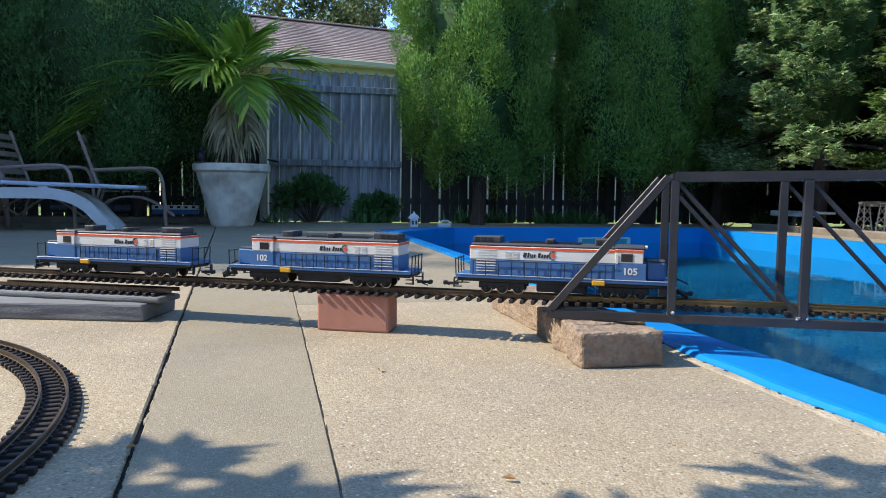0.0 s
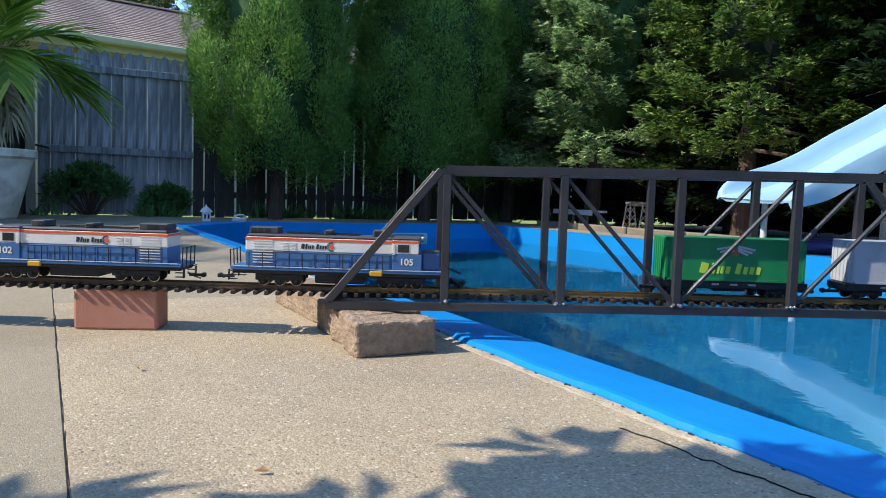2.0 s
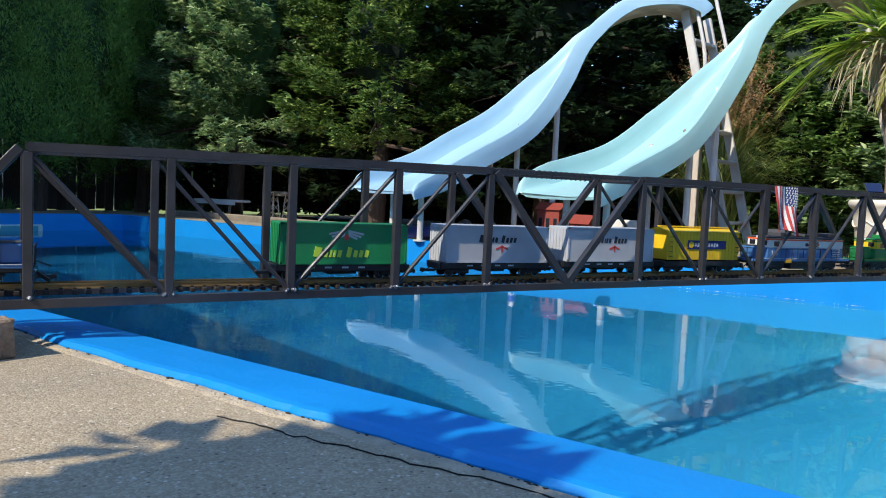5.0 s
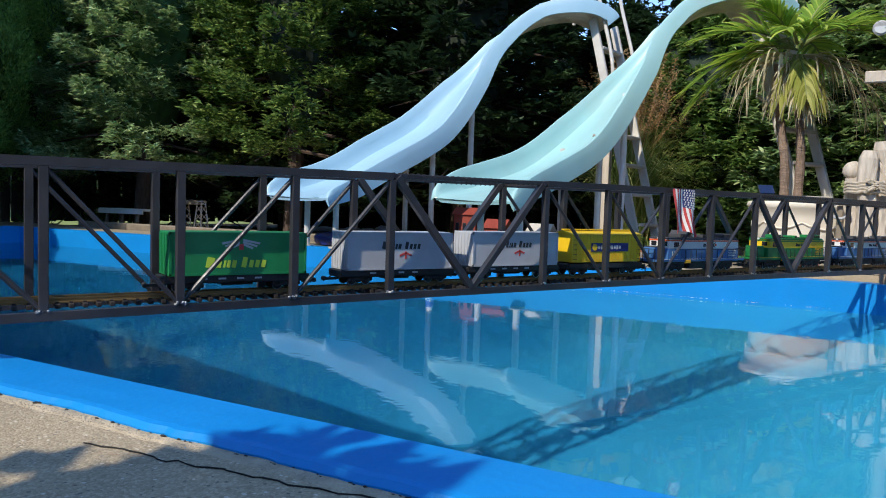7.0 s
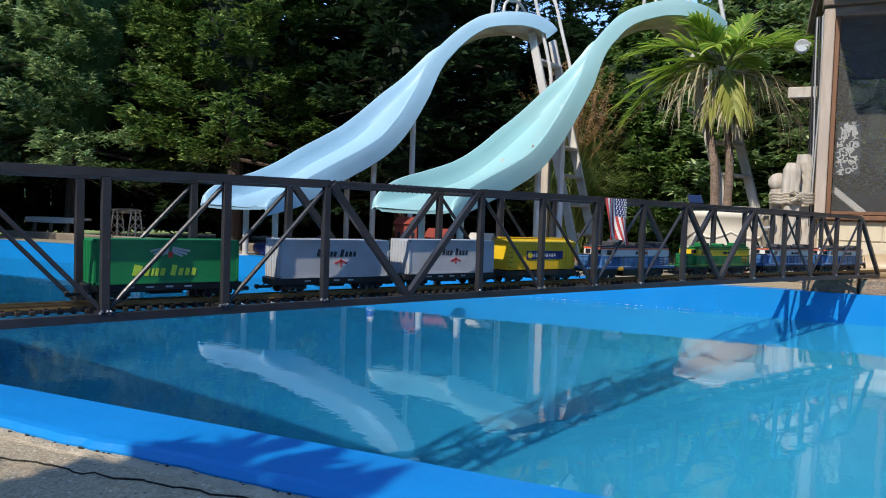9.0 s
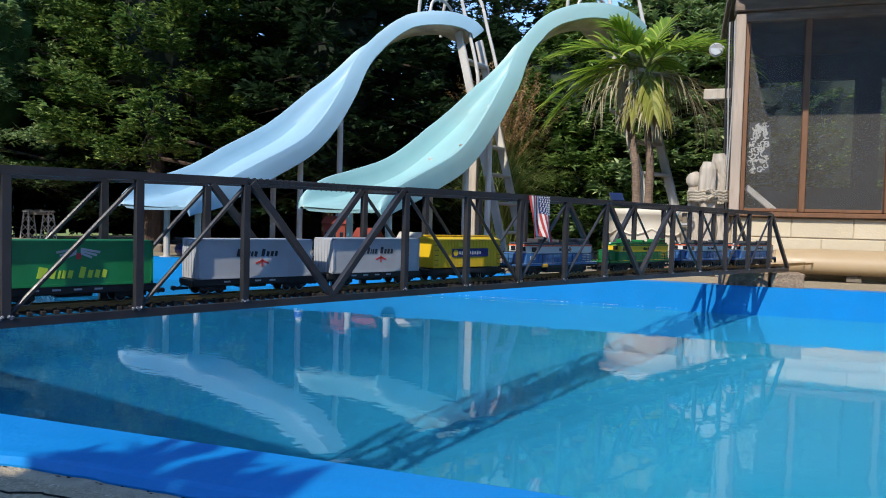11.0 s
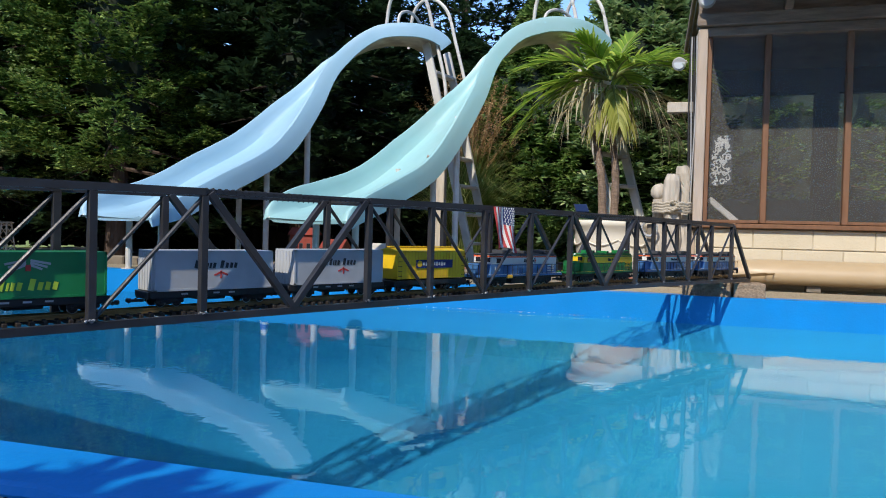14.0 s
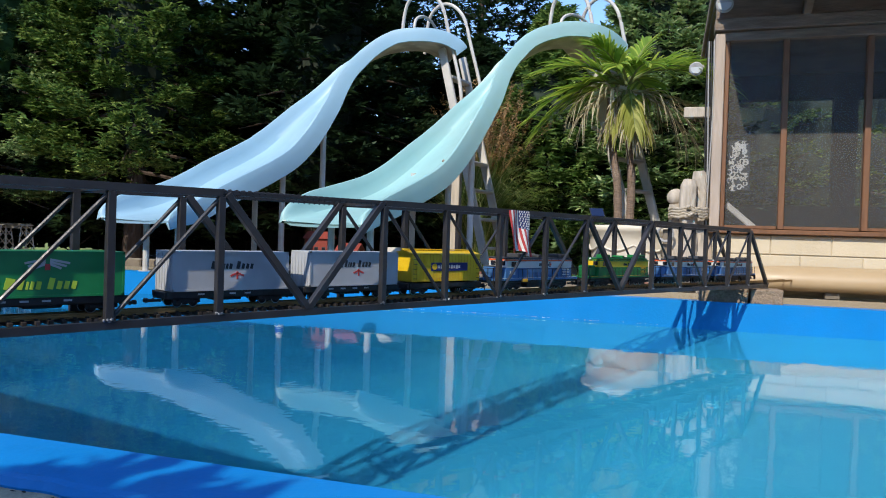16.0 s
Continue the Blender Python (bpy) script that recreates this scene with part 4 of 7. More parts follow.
        part("cab_post", box(bmesh.new(), (c0 + 0.004, s * (B / 2 + 0.001), z1 + 0.014), (0.006, 0.002, 0.028)), upper, cu)
    # nose
    nb = bmesh.new()
    slab(nb, c1, 0.272, -0.037, 0.037, z0, z1 + 0.006, 0.005)
    part("nose", nb, lower, lo)
    part("nose_top", slab(bmesh.new(), c1, 0.270, -0.034, 0.034, z1 + 0.006, z1 + 0.010, 0.003), roof, lo)
    part("headlight", disc(bmesh.new(), (c1 - 0.004, 0, z2 + 0.006), (c1 + 0.002, 0, z2 + 0.006), 0.005, 10), M_WHITE, lo)
    # railings along the walkways and at the ends
    for s in (-1, 1):
        rl = bmesh.new()
        y = s * (B / 2 + 0.004)
        tube(rl, ((hood_l + 0.01, y, z0 + 0.042), (c0, y, z0 + 0.042)), 0.0013, 5)
        for k in range(11):
            x = hood_l + 0.012 + k * 0.036
            tube(rl, ((x, y, z0), (x, y, z0 + 0.042)), 0.0013, 5)
        part("handrail", rl, M_LBLACK, lo)
    for d in (-1, 1):
        er = bmesh.new()
        for y in (-0.048, -0.016, 0.016, 0.048):
            tube(er, ((d * (L / 2 - 0.006), y, 0.045), (d * (L / 2 - 0.004), y, 0.103)), 0.0017, 6)
        tube(er, ((d * (L / 2 - 0.006), -0.048, 0.1), (d * (L / 2 - 0.006), 0.048, 0.1)), 0.0013, 5)
        for y in (-0.048, 0.048):
            for z in (0.018, 0.03, 0.042):
                box(er, (d * (L / 2 - 0.012), y, z), (0.022, 0.014, 0.002))
            box(er, (d * (L / 2 - 0.001), y, 0.03), (0.0015, 0.014, 0.03))
        part("end_rail", er, M_LBLACK, lo)
        part("step_edge", box(bmesh.new(), (d * (L / 2 - 0.001), -0.05, 0.042), (0.002, 0.02, 0.003)), upper, lo)
    plow = bmesh.new()
    for y in (-0.03, 0.03):
        bar(plow, (L / 2, 0, 0.030), (L / 2 + 0.028, y, 0.012), 0.004, 0.010)
    bar(plow, (L / 2 - 0.002, -0.028, 0.064), (L / 2 + 0.03, -0.012, 0.048), 0.003, 0.004)
    part("pilot", plow, M_LBLACK, lo)
    # lettering strip as plain bars, and the round emblem
    lx = -0.105
    for s in (-1, 1):
        y = s * (B / 2 - 0.0034)
        x = lx
        for k, wd in enumerate((0.011, 0.006, 0.003, 0.005, 0.006, 0.0, 0.008, 0.006, 0.006, 0.006)):
            h = 0.014 if k in (0, 1, 6) else 0.010
            if wd:
                part("name_bar", box(bmesh.new(), (x + wd / 2 if s < 0 else -0.113 - x - wd / 2, y, z1 + 0.009 + h / 2), (wd * 0.8, 0.0012, h), Matrix.Rotation(radians(-8 * s), 4, "Y")), lettering or M_DARKLET, lo)
            x += wd + 0.001 if wd else 0.005
    if emblem:
        for s in (-1, 1):
            y = s * (B / 2 - 0.0034)
            ex = -0.022 if s < 0 else -0.091
            em = part("emblem", disc(bmesh.new(), (ex, y - 0.0006, z1 + 0.0165), (ex, y + 0.0006, z1 + 0.0165), 0.0062, 16), M_LORANGE, lo, "orange disc emblem")
            for r in (0.0095, 0.0125):
                arc = [(ex - s * r * math.cos(radians(a)), y, z1 + 0.0165 + r * math.sin(radians(a))) for a in range(75, 291, 15)]
                part("emblem_ring", tube(bmesh.new(), arc, 0.0009, 5), M_DARKLET, em)
    if number:
        for s, turn in ((-1, 0), (1, 180)):
            mm = Matrix.Translation(((c0 + c1) / 2 - 0.001, s * (B / 2 + 0.0006), z1 - 0.021)) @ Matrix.Rotation(radians(turn), 4, "Z") @ Matrix.Rotation(radians(90), 4, "X")
            text_part("cab_number", number, 0.026, mm, M_LWHITE, lo, "white cab number", 0.0006)
    return lo


def on_track(x, turn=0.0):
    return Matrix.Translation((x, YC, rail_top(x))) @ Matrix.Rotation(radians(turn), 4, "Z") @ Matrix.Diagonal((1, 1, 0.95, 1))


locomotive(on_track(0.02), M_LBLUE, M_LWHITE, M_LORANGE, M_LROOF, "105", "blue and white model locomotive with orange stripe, entering the bridge", group="model train")
locomotive(on_track(-0.70, 180), M_LBLUE, M_LWHITE, M_LORANGE, M_LROOF, "102", "blue and white model locomotive with orange stripe on the deck track", group="model train")
locomotive(on_track(-1.42, 180), M_LBLUE, M_LWHITE, M_LORANGE, M_LROOF, "", "blue and white model locomotive with orange stripe behind two others", group="model train")
locomotive(on_track(3.08, 180), M_LBLUE, M_LWHITE, M_LORANGE, M_LROOF, "110", "blue and white model locomotive coupled to yellow boxcar on the bridge", group="model train")
locomotive(on_track(3.78, 180), M_GREEN, M_YELLOW, M_GREEN, M_GREEN, "", "green and yellow model locomotive on the bridge", emblem=False, group="model train")
for x in (4.47, 5.14):
    locomotive(on_track(x, 180), M_LBLUE, M_LWHITE, M_LORANGE, M_LROOF, "", "blue and white model locomotive near the far end of the bridge", group="model train")


def wagon_base(wg, L, frame_mat=M_LBLACK):
    part("underframe", box(bmesh.new(), (0, 0, 0.036), (L - 0.02, 0.088, 0.022), None, 0.002), frame_mat, wg)
    part("brake_gear", box(bmesh.new(), (0, 0, 0.024), (0.09, 0.05, 0.016), None, 0.003), frame_mat, wg)
    for s in (-1, 1):
        part("side_sill", box(bmesh.new(), (0, s * 0.05, 0.039), (L - 0.024, 0.004, 0.017)), frame_mat, wg)
    for x in (-L / 2 + 0.075, L / 2 - 0.075):
        bm = bmesh.new()
        for s in (-0.036, 0.036):
            box(bm, (x, s, 0.021), (0.084, 0.007, 0.017), None, 0.002)
            for k in (-1, 1):
                box(bm, (x + k * 0.024, s * 1.06, 0.016), (0.012, 0.007, 0.013), None, 0.002)
        box(bm, (x, 0, 0.027), (0.02, 0.07, 0.022))
        part("truck_frame", bm, M_LBLACK, wg)
        for k in (-1, 1):
            wheelset(wg, x + k * 0.024, 0.0145)
    coupler(wg, L / 2 - 0.012, 1)
    coupler(wg, -L / 2 + 0.012, -1)


def container_wagon(m, color, letter, label, art="arrow", group="model train"):
    wg = thing("model_container_wagon", m, label, "model wagon", group)
    L = 0.425
    wagon_base(wg, L)
    z0, z1, H = 0.048, 0.171, 0.055
    body = bmesh.new()
    slab(body, -L / 2 + 0.022, L / 2 - 0.022, -H, H, z0, z1, 0.002)
    part("container", body, color, wg)
    trim = bmesh.new()
    for s in (-1, 1):
        for z in (z0 + 0.004, z1 - 0.004):
            box(trim, (0, s * (H + 0.0006), z), (L - 0.046, 0.003, 0.006))
        for x in (-L / 2 + 0.026, L / 2 - 0.026):
            box(trim, (x, s * (H + 0.0006), (z0 + z1) / 2), (0.006, 0.003, z1 - z0))
    part("container_rim", trim, color, wg)
    for d in (-1, 1):
        ribs = bmesh.new()
        for k in range(6):
            box(ribs, (d * (L / 2 - 0.0215), -0.045 + 0.018 * k, (z0 + z1) / 2), (0.003, 0.004, z1 - z0 - 0.012))
        part("end_ribs", ribs, color, wg)
    for s in (-1, 1):
        y = s * (H + 0.0006)
        x = -0.095 if letter is M_LIME else -0.072
        big = 1.40 if letter is M_LIME else 1.12
        zz = z0 + 0.022 if letter is M_LIME else z0 + 0.068
        for k, wd in enumerate((0.020, 0.011, 0.005, 0.008, 0.011, 0, 0.013, 0.011, 0.011, 0.011)):
            h = (0.027 if k in (0, 1, 6) else 0.019) * big * 0.8
            if wd:
                part("name_bar", box(bmesh.new(), (x + wd * big * 0.4, y, zz + h / 2), (wd * big * 0.72, 0.0012, h), Matrix.Rotation(radians(12), 4, "Y")), letter, wg)
            x += wd * big + 0.002 if wd else 0.010
        if art == "bird":
            core = part("emblem_core", box(bmesh.new(), (0, y, z1 - 0.042), (0.012, 0.0018, 0.016)), M_FLAGRED, wg)
            for d in (-1, 1):
                for q, (reach, drop) in enumerate(((0.052, 0.010), (0.044, 0.018), (0.032, 0.024))):
                    part("emblem_feather", bar(bmesh.new(), (d * 0.005, y, z1 - 0.022 - 0.006 * q), (d * reach, y, z1 - 0.022 - drop), 0.0012, 0.006, up=(0, 0, 1)), M_VANGREY, core, "pale wing feather")
        else:
            a = bmesh.new()
            box(a, (0.012, y, z0 + 0.048), (0.006, 0.0012, 0.024))
            for d in (-1, 1):
                bar(a, (0.012, y, z0 + 0.055), (0.012 + d * 0.022, y, z0 + 0.046), 0.0012, 0.006)
            part("emblem", a, M_FLAGRED, wg, "small red emblem")
        for k in range(4):
            part("number_bar", box(bmesh.new(), (-0.1 + 0.05 * k, s * 0.0522, 0.039), (0.020, 0.001, 0.005)), M_VANGREY, wg)
    return wg


GA, GB = "grey container on a black model flat wagon on the bridge", "dark green container on a black model flat wagon on the bridge"
container_wagon(on_track(1.09), M_VANGREEN, M_LIME, GB, "bird")
container_wagon(on_track(1.60), M_VANGREY, M_DARKLET, GA)
container_wagon(on_track(2.06), M_VANGREY, M_DARKLET, GA)

# yellow boxcar
wg = thing("model_boxcar", on_track(2.51), "bright yellow model boxcar with dark blue name board on the bridge", "model wagon", "model train")
wagon_base(wg, 0.415)
part("body", slab(bmesh.new(), -0.185, 0.185, -0.052, 0.052, 0.052, 0.165, 0.002), M_YELLOW, wg)
rf = bmesh.new()
v = [rf.verts.new(p) for x in (-0.19, 0.19) for p in ((x, -0.056, 0.163), (x, 0, 0.177), (x, 0.056, 0.163), (x, 0, 0.163))]
rf.faces.new((v[0], v[1], v[5], v[4]))
rf.faces.new((v[1], v[2], v[6], v[5]))
rf.faces.new((v[0], v[4], v[7], v[3]))
rf.faces.new((v[3], v[7], v[6], v[2]))
rf.faces.new((v[0], v[3], v[2], v[1]))
rf.faces.new((v[4], v[5], v[6], v[7]))
part("roof", rf, M_YELLOW, wg)
part("roof_walk", box(bmesh.new(), (0, 0, 0.180), (0.37, 0.022, 0.004)), M_YELLOW, wg)
for s in (-1, 1):
    sl = bmesh.new()
    for k in range(22):
        box(sl, (-0.18 + 0.0171 * k, s * 0.0523, 0.108), (0.001, 0.0012, 0.108))
    part("board_seams", sl, M_TANKYEL, wg)
    bd = part("name_board", box(bmesh.new(), (0.01, s * 0.0535, 0.112), (0.20, 0.002, 0.034), None, 0.0005), M_NAVY, wg, "dark blue name board")
    for k in range(9):
        part("name_bar", box(bmesh.new(), (-0.05 + 0.014 * k, s * 0.0548, 0.112), (0.009, 0.001, 0.012 + 0.004 * (k % 2))), M_VANGREY, bd)
    part("emblem", disc(bmesh.new(), (-0.072, s * 0.0545, 0.112), (-0.072, s * 0.0552, 0.112), 0.013, 14), M_YELLOW, bd)
    for d in (-1, 1):
        for k in range(5):
            part("grab_iron", box(bmesh.new(), (d * 0.172, s * 0.0545, 0.065 + 0.019 * k), (0.018, 0.002, 0.002)), M_LBLACK, wg)

# ---- the flag and the small solar lamp on the bridge ----
fx = 2.84
flag = thing("flag", pose(fx, -0.016, zb(fx) + HT - 0.008), "small cloth stars and stripes flag draped over the bridge's top rail", "flag")


def flag_pt(s, t):
    """s across, t down; a hanging cloth with folds."""
    return Vector((-0.068 + 0.132 * s + 0.022 * t * t + 0.008 * t, -0.006 - 0.012 * math.sin(s * 9 + t * 3) * (0.3 + t) - 0.008 * t, 0.004 - 0.178 * t + 0.012 * math.sin(s * 5) * t))


for k in range(13):
    s0, s1 = k / 13, (k + 1) / 13
    t0 = 0.0 if k < 6 else 0.42
    rows_ = [(flag_pt(s0, t0 + (1 - t0) * q / 12), flag_pt(s1, t0 + (1 - t0) * q / 12)) for q in range(13)]
    vs, fs = [], []
    for a, b in rows_:
        vs += [a, b, b + Vector((0, 0.0012, 0)), a + Vector((0, 0.0012, 0))]
    for q in range(12):
        o = q * 4
        fs += [(o, o + 1, o + 5, o + 4), (o + 1, o + 2, o + 6, o + 5), (o + 2, o + 3, o + 7, o + 6), (o + 3, o, o + 4, o + 7)]
    arrays("stripe", [tuple(p) for p in vs], fs, M_FLAGRED if k % 2 == 0 else M_FLAGWHITE, flag)
vs, fs = [], []
for i in range(9):
    for j in range(7):
        vs.append(tuple(flag_pt(6 / 13 + 7 / 13 * i / 8, 0.42 * j / 6)))
for i in range(8):
    for j in range(6):
        fs.append((i * 7 + j, i * 7 + j + 1, i * 7 + j + 8, i * 7 + j + 7))
arrays("canton", vs, fs, M_FLAGBLUE, flag)
for j in range(8):
    for i in range(5):
        p = flag_pt(6 / 13 + 7 / 13 * (i + 0.7 + 0.3 * (j % 2)) / 5.6, 0.42 * (j + 0.5) / 8) + Vector((0, -0.0012, 0))
        part("star", box(bmesh.new(), p, (0.006, 0.001, 0.007), Matrix.Rotation(radians(45), 4, "Y")), M_FLAGWHITE, flag)
tip = thing("solar_lamp", pose(3.78, W + 0.004, zb(3.78) + HT - 0.001, 0, 0, -35), "small black solar panel lamp clamped on the bridge rail", "solar lamp")
part("panel", box(bmesh.new(), (0, 0, 0.036), (0.070, 0.006, 0.055), Matrix.Rotation(radians(-40), 4, "X"), 0.002), mat("solar cells", (0.02, 0.035, 0.09), 0.15, 0.3), tip)
part("panel_frame", box(bmesh.new(), (0, 0.004, 0.035), (0.076, 0.005, 0.060), Matrix.Rotation(radians(-40), 4, "X"), 0.002), M_LBLACK, tip)
part("clamp", box(bmesh.new(), (0, 0.006, 0.008), (0.03, 0.022, 0.024), None, 0.003), M_LBLACK, tip)

# ---- water slides ----
def slide(material, ctrl, widths, lean, label, foot_out, face):
    """A fibreglass chute along control points (n, u, height of the trough), from its toe to the platform, with legs and ladder."""
    n0, u0 = ctrl[0][:2]
    sl = thing("water_slide", pool_pose(n0, u0, 0), label, "water slide", "pool slides")
    line = curve_pts([(n - n0, u - u0, z) for n, u, z in ctrl], 14)
    top_side = ((-1.19, 0.06), (-1.21, 0.14), (-1.205, 0.178), (-1.18, 0.192), (-1.145, 0.190), (-1.12, 0.175), (-1.095, 0.12), (-1.06, 0.06), (-1.0, 0.022), (-0.88, 0.006), (-0.4, 0.0), (0.0, 0.0), (0.3, 0.0), (0.55, 0.004), (0.70, 0.016), (0.80, 0.045), (0.87, 0.088), (0.92, 0.118), (0.97, 0.128), (1.01, 0.118), (1.03, 0.09))
    flank = ((1.04, 0.04), (1.045, -0.02), (1.045, -0.055), (1.02, -0.06), (1.0, -0.045))
    under = ((0.96, -0.012), (0.80, -0.022), (0.4, -0.026), (0.0, -0.026), (-0.4, -0.026), (-0.9, -0.016), (-1.08, 0.02), (-1.14, 0.05), (-1.165, 0.05))
    ring_pts = top_side + flank + under
    vs, fs = [], []
    n = len(ring_pts)
    last = len(line) - 1
    run = 0.0
    for i, p in enumerate(line):
        if i:
            run += (line[i] - line[i - 1]).length
        dd = (line[min(i + 1, last)] - line[max(i - 1, 0)]).normalized()
        side = Vector((dd.y, -dd.x, 0)).normalized()
        up = side.cross(dd)
        f = i / last
        j = min(int(f * 4), 3)
        half = widths[j] + (widths[j + 1] - widths[j]) * (f * 4 - j)
        bank = lean * min(1, f / 0.2) * min(1, max(0, (0.92 - f) / 0.22))
        toe = 1 - min(1.0, run / 0.48)
        high = math.sqrt(max(0.0, 1 - toe * toe)) * (1 - 0.38 * min(1, max(0, (f - 0.35) / 0.25))) + 0.02
        hang = 1.0 + 0.2 * math.exp(-(run / 0.13) ** 2)
        for y, z in ring_pts:
            zz = z * high if z > 0.03 else (z * hang if y > 0.9 else z)
            vs.append(tuple(p + side * (y * half) + up * (zz - y * half * bank)))
    for i in range(last):
        for k in range(n):
            a, b = i * n + k, i * n + (k + 1) % n
            fs.append((a, b, b + n, a + n))
    fs.append(tuple(range(n))[::-1])
    fs.append(tuple(range(last * n, (last + 1) * n)))
    chute = arrays("chute", vs, fs, material, sl, smooth=True)
    chute.data.set_sharp_from_angle(angle=radians(38))
    chute.data.materials.append(M_SLIDEUNDER)
    for i, poly in enumerate(chute.data.polygons):
        if i < last * n and len(top_side) + len(flank) - 1 <= i % n:
            poly.material_index = 1

    def at(f):
        i = min(int(f * last), last - 1)
        p = line[i].lerp(line[i + 1], f * last - i)
        d = (line[i + 1] - line[i])
        d = Vector((d.x, d.y, 0)).normalized()
        return p, d, Vector((d.y, -d.x, 0))

    for f in (0.33, 0.44):
        p, d, s = at(f)
        bm = bmesh.new()
        bmesh.ops.create_icosphere(bm, subdivisions=1, radius=0.016, matrix=Matrix.Translation(p + s * 0.05 + Vector((0, 0, 0.008))))
        part("bolt_head", bm, M_RUST, sl)
    for f, w in ((0.07, 0.20), (0.30, 0.22)):
        p, d, s = at(f)
        for y in (-w, w):
            q = p + s * y
            part("leg", tube(bmesh.new(), ((q.x, q.y, 0.0), (q.x, q.y, q.z - 0.01)), 0.027, 12), M_ALU, sl)
            part("foot_plate", disc(bmesh.new(), (q.x, q.y, 0), (q.x, q.y, 0.012), 0.06, 14), M_ALU, sl)
    p, d, s = at(0.455)
    part("long_leg", tube(bmesh.new(), ((p.x, p.y, 0.0), (p.x, p.y, p.z - 0.01)), 0.029, 12), M_WHITE, sl, "white painted support pipe")
    # ladder beyond the platform
    p, d, s = at(1.0)
    top = p + Vector((0, 0, 0.06))
    s = Vector((math.cos(radians(face)), math.sin(radians(face)), 0))
    d = Vector((-s.y, s.x, 0))
    foot = Vector((p.x + foot_out[0], p.y + foot_out[1], 0))
    for y in (-0.21, 0.21):
        part("ladder_rail", bar(bmesh.new(), foot + s * y, top + s * y, 0.035, 0.085, 0.006), M_ALU, sl)
        arch = [top + s * y * 1.08 + d * a + Vector((0, 0, z)) for a, z in ((0.12, -0.78), (0.24, -0.80), (0.25, -0.45), (0.10, 0.10), (-0.02, 0.46), (-0.24, 0.62), (-0.44, 0.50), (-0.50, 0.10))]
        part("hand_rail", tube(bmesh.new(), curve_pts(arch, 6), 0.018, 8), M_ALU, sl)
    for k in range(7):
        f = (0.28 + 0.29 * k) / top.z
        c = foot.lerp(top, f)
        m = Matrix((d, s, Vector((0, 0, 1)))).transposed().to_4x4()
        part("tread", box(bmesh.new(), c, (0.10, 0.39, 0.03), m, 0.006), M_ALU, sl)
    loop = [p - d * 0.34 + s * a + Vector((0, 0, z)) for a, z in ((-0.23, 0.15), (-0.2, 0.40), (0, 0.48), (0.2, 0.40), (0.23, 0.15))]
    part("top_loop", tube(bmesh.new(), curve_pts(loop, 6), 0.016, 8), M_ALU, sl)
    return sl


slide(M_SLIDE1, ((4.42, 2.23, 0.435), (4.86, 2.125, 0.545), (5.33, 1.91, 0.815), (5.83, 1.69, 1.15), (6.165, 1.465, 1.62), (6.365, 1.21, 2.065), (6.535, 0.905, 2.325), (6.67, 0.56, 2.385), (6.79, 0.36, 2.33), (6.83, 0.30, 2.25)), (0.405, 0.375, 0.325, 0.323, 0.302), 0.035, "pale blue fibreglass pool slide with aluminium ladder beside the pool", (-0.14, -0.60), 166)
slide(M_SLIDE2, ((4.38, 0.51, 0.445), (4.925, 0.345, 0.61), (5.405, 0.15, 0.825), (5.775, -0.05, 1.18), (6.03, -0.275, 1.615), (6.165, -0.505, 2.03), (6.295, -0.785, 2.23), (6.465, -1.07, 2.27), (6.70, -1.25, 2.17)), (0.375, 0.348, 0.288, 0.285, 0.30), -0.075, "pale sea-green fibreglass pool slide with aluminium ladder beside the pool", (-0.37, -0.60), 145)
for n, u in ((6.90, 0.235),):
    single("wooden_post", box(bmesh.new(), (0, 0, 0.5), (0.10, 0.10, 1.18), None, 0.006), M_POST, pool_pose(n, u), "pale weathered wooden post behind the slide", "post")

# ---- house with a screened porch ----
HN, HU = 5.72, -2.27
hs = thing("house", pool_pose(HN, HU), "single-storey house with cream block base and screened porch", "house")
LEN = 6.0
part("base_core", slab(bmesh.new(), 0.012, 0.17, -LEN, 0.0, -0.09, 0.475), M_MORTAR, hs)
part("side_wall", slab(bmesh.new(), 0.175, 4.2, -0.16, -0.006, -0.09, 0.475), M_MORTAR, hs)
blk_me = {}
for row in range(4):
    z0 = 0.475 - 0.155 * (row + 1)
    u = -0.002 - (0.215 if row % 2 else 0.0)
    first = True
    while u > -LEN:
        w = 0.425
        if row % 2 and first:
            key, u0, u1 = "half", 0.0, -0.21
        else:
            key, u0, u1 = "full", u, u - w
        if key not in blk_me:
            bb = slab(bmesh.new(), 0, 0.05, -abs(u1 - u0), 0, 0.004, 0.151, 0.004)
            me = bpy.data.meshes.new("block")
            bb.to_mesh(me)
            bb.free()
            me.materials.append(M_CREAM)
            blk_me[key] = me
        part_of("block", blk_me[key], None, hs).location = (0.0, u0, z0)
        if key == "full":
            u -= w + 0.005
        first = False
part("sill", slab(bmesh.new(), -0.05, 0.18, -LEN, 0.03, 0.478, 0.515, 0.006), M_TRIM, hs)
part("corner_board", slab(bmesh.new(), -0.03, 0.09, -0.045, 0.03, 0.518, 2.06, 0.006), M_CORNER, hs)
part("corner_board", slab(bmesh.new(), 0.095, 0.2, -0.04, 0.035, -0.09, 2.06, 0.006), M_CORNER, hs)
WT = 2.0
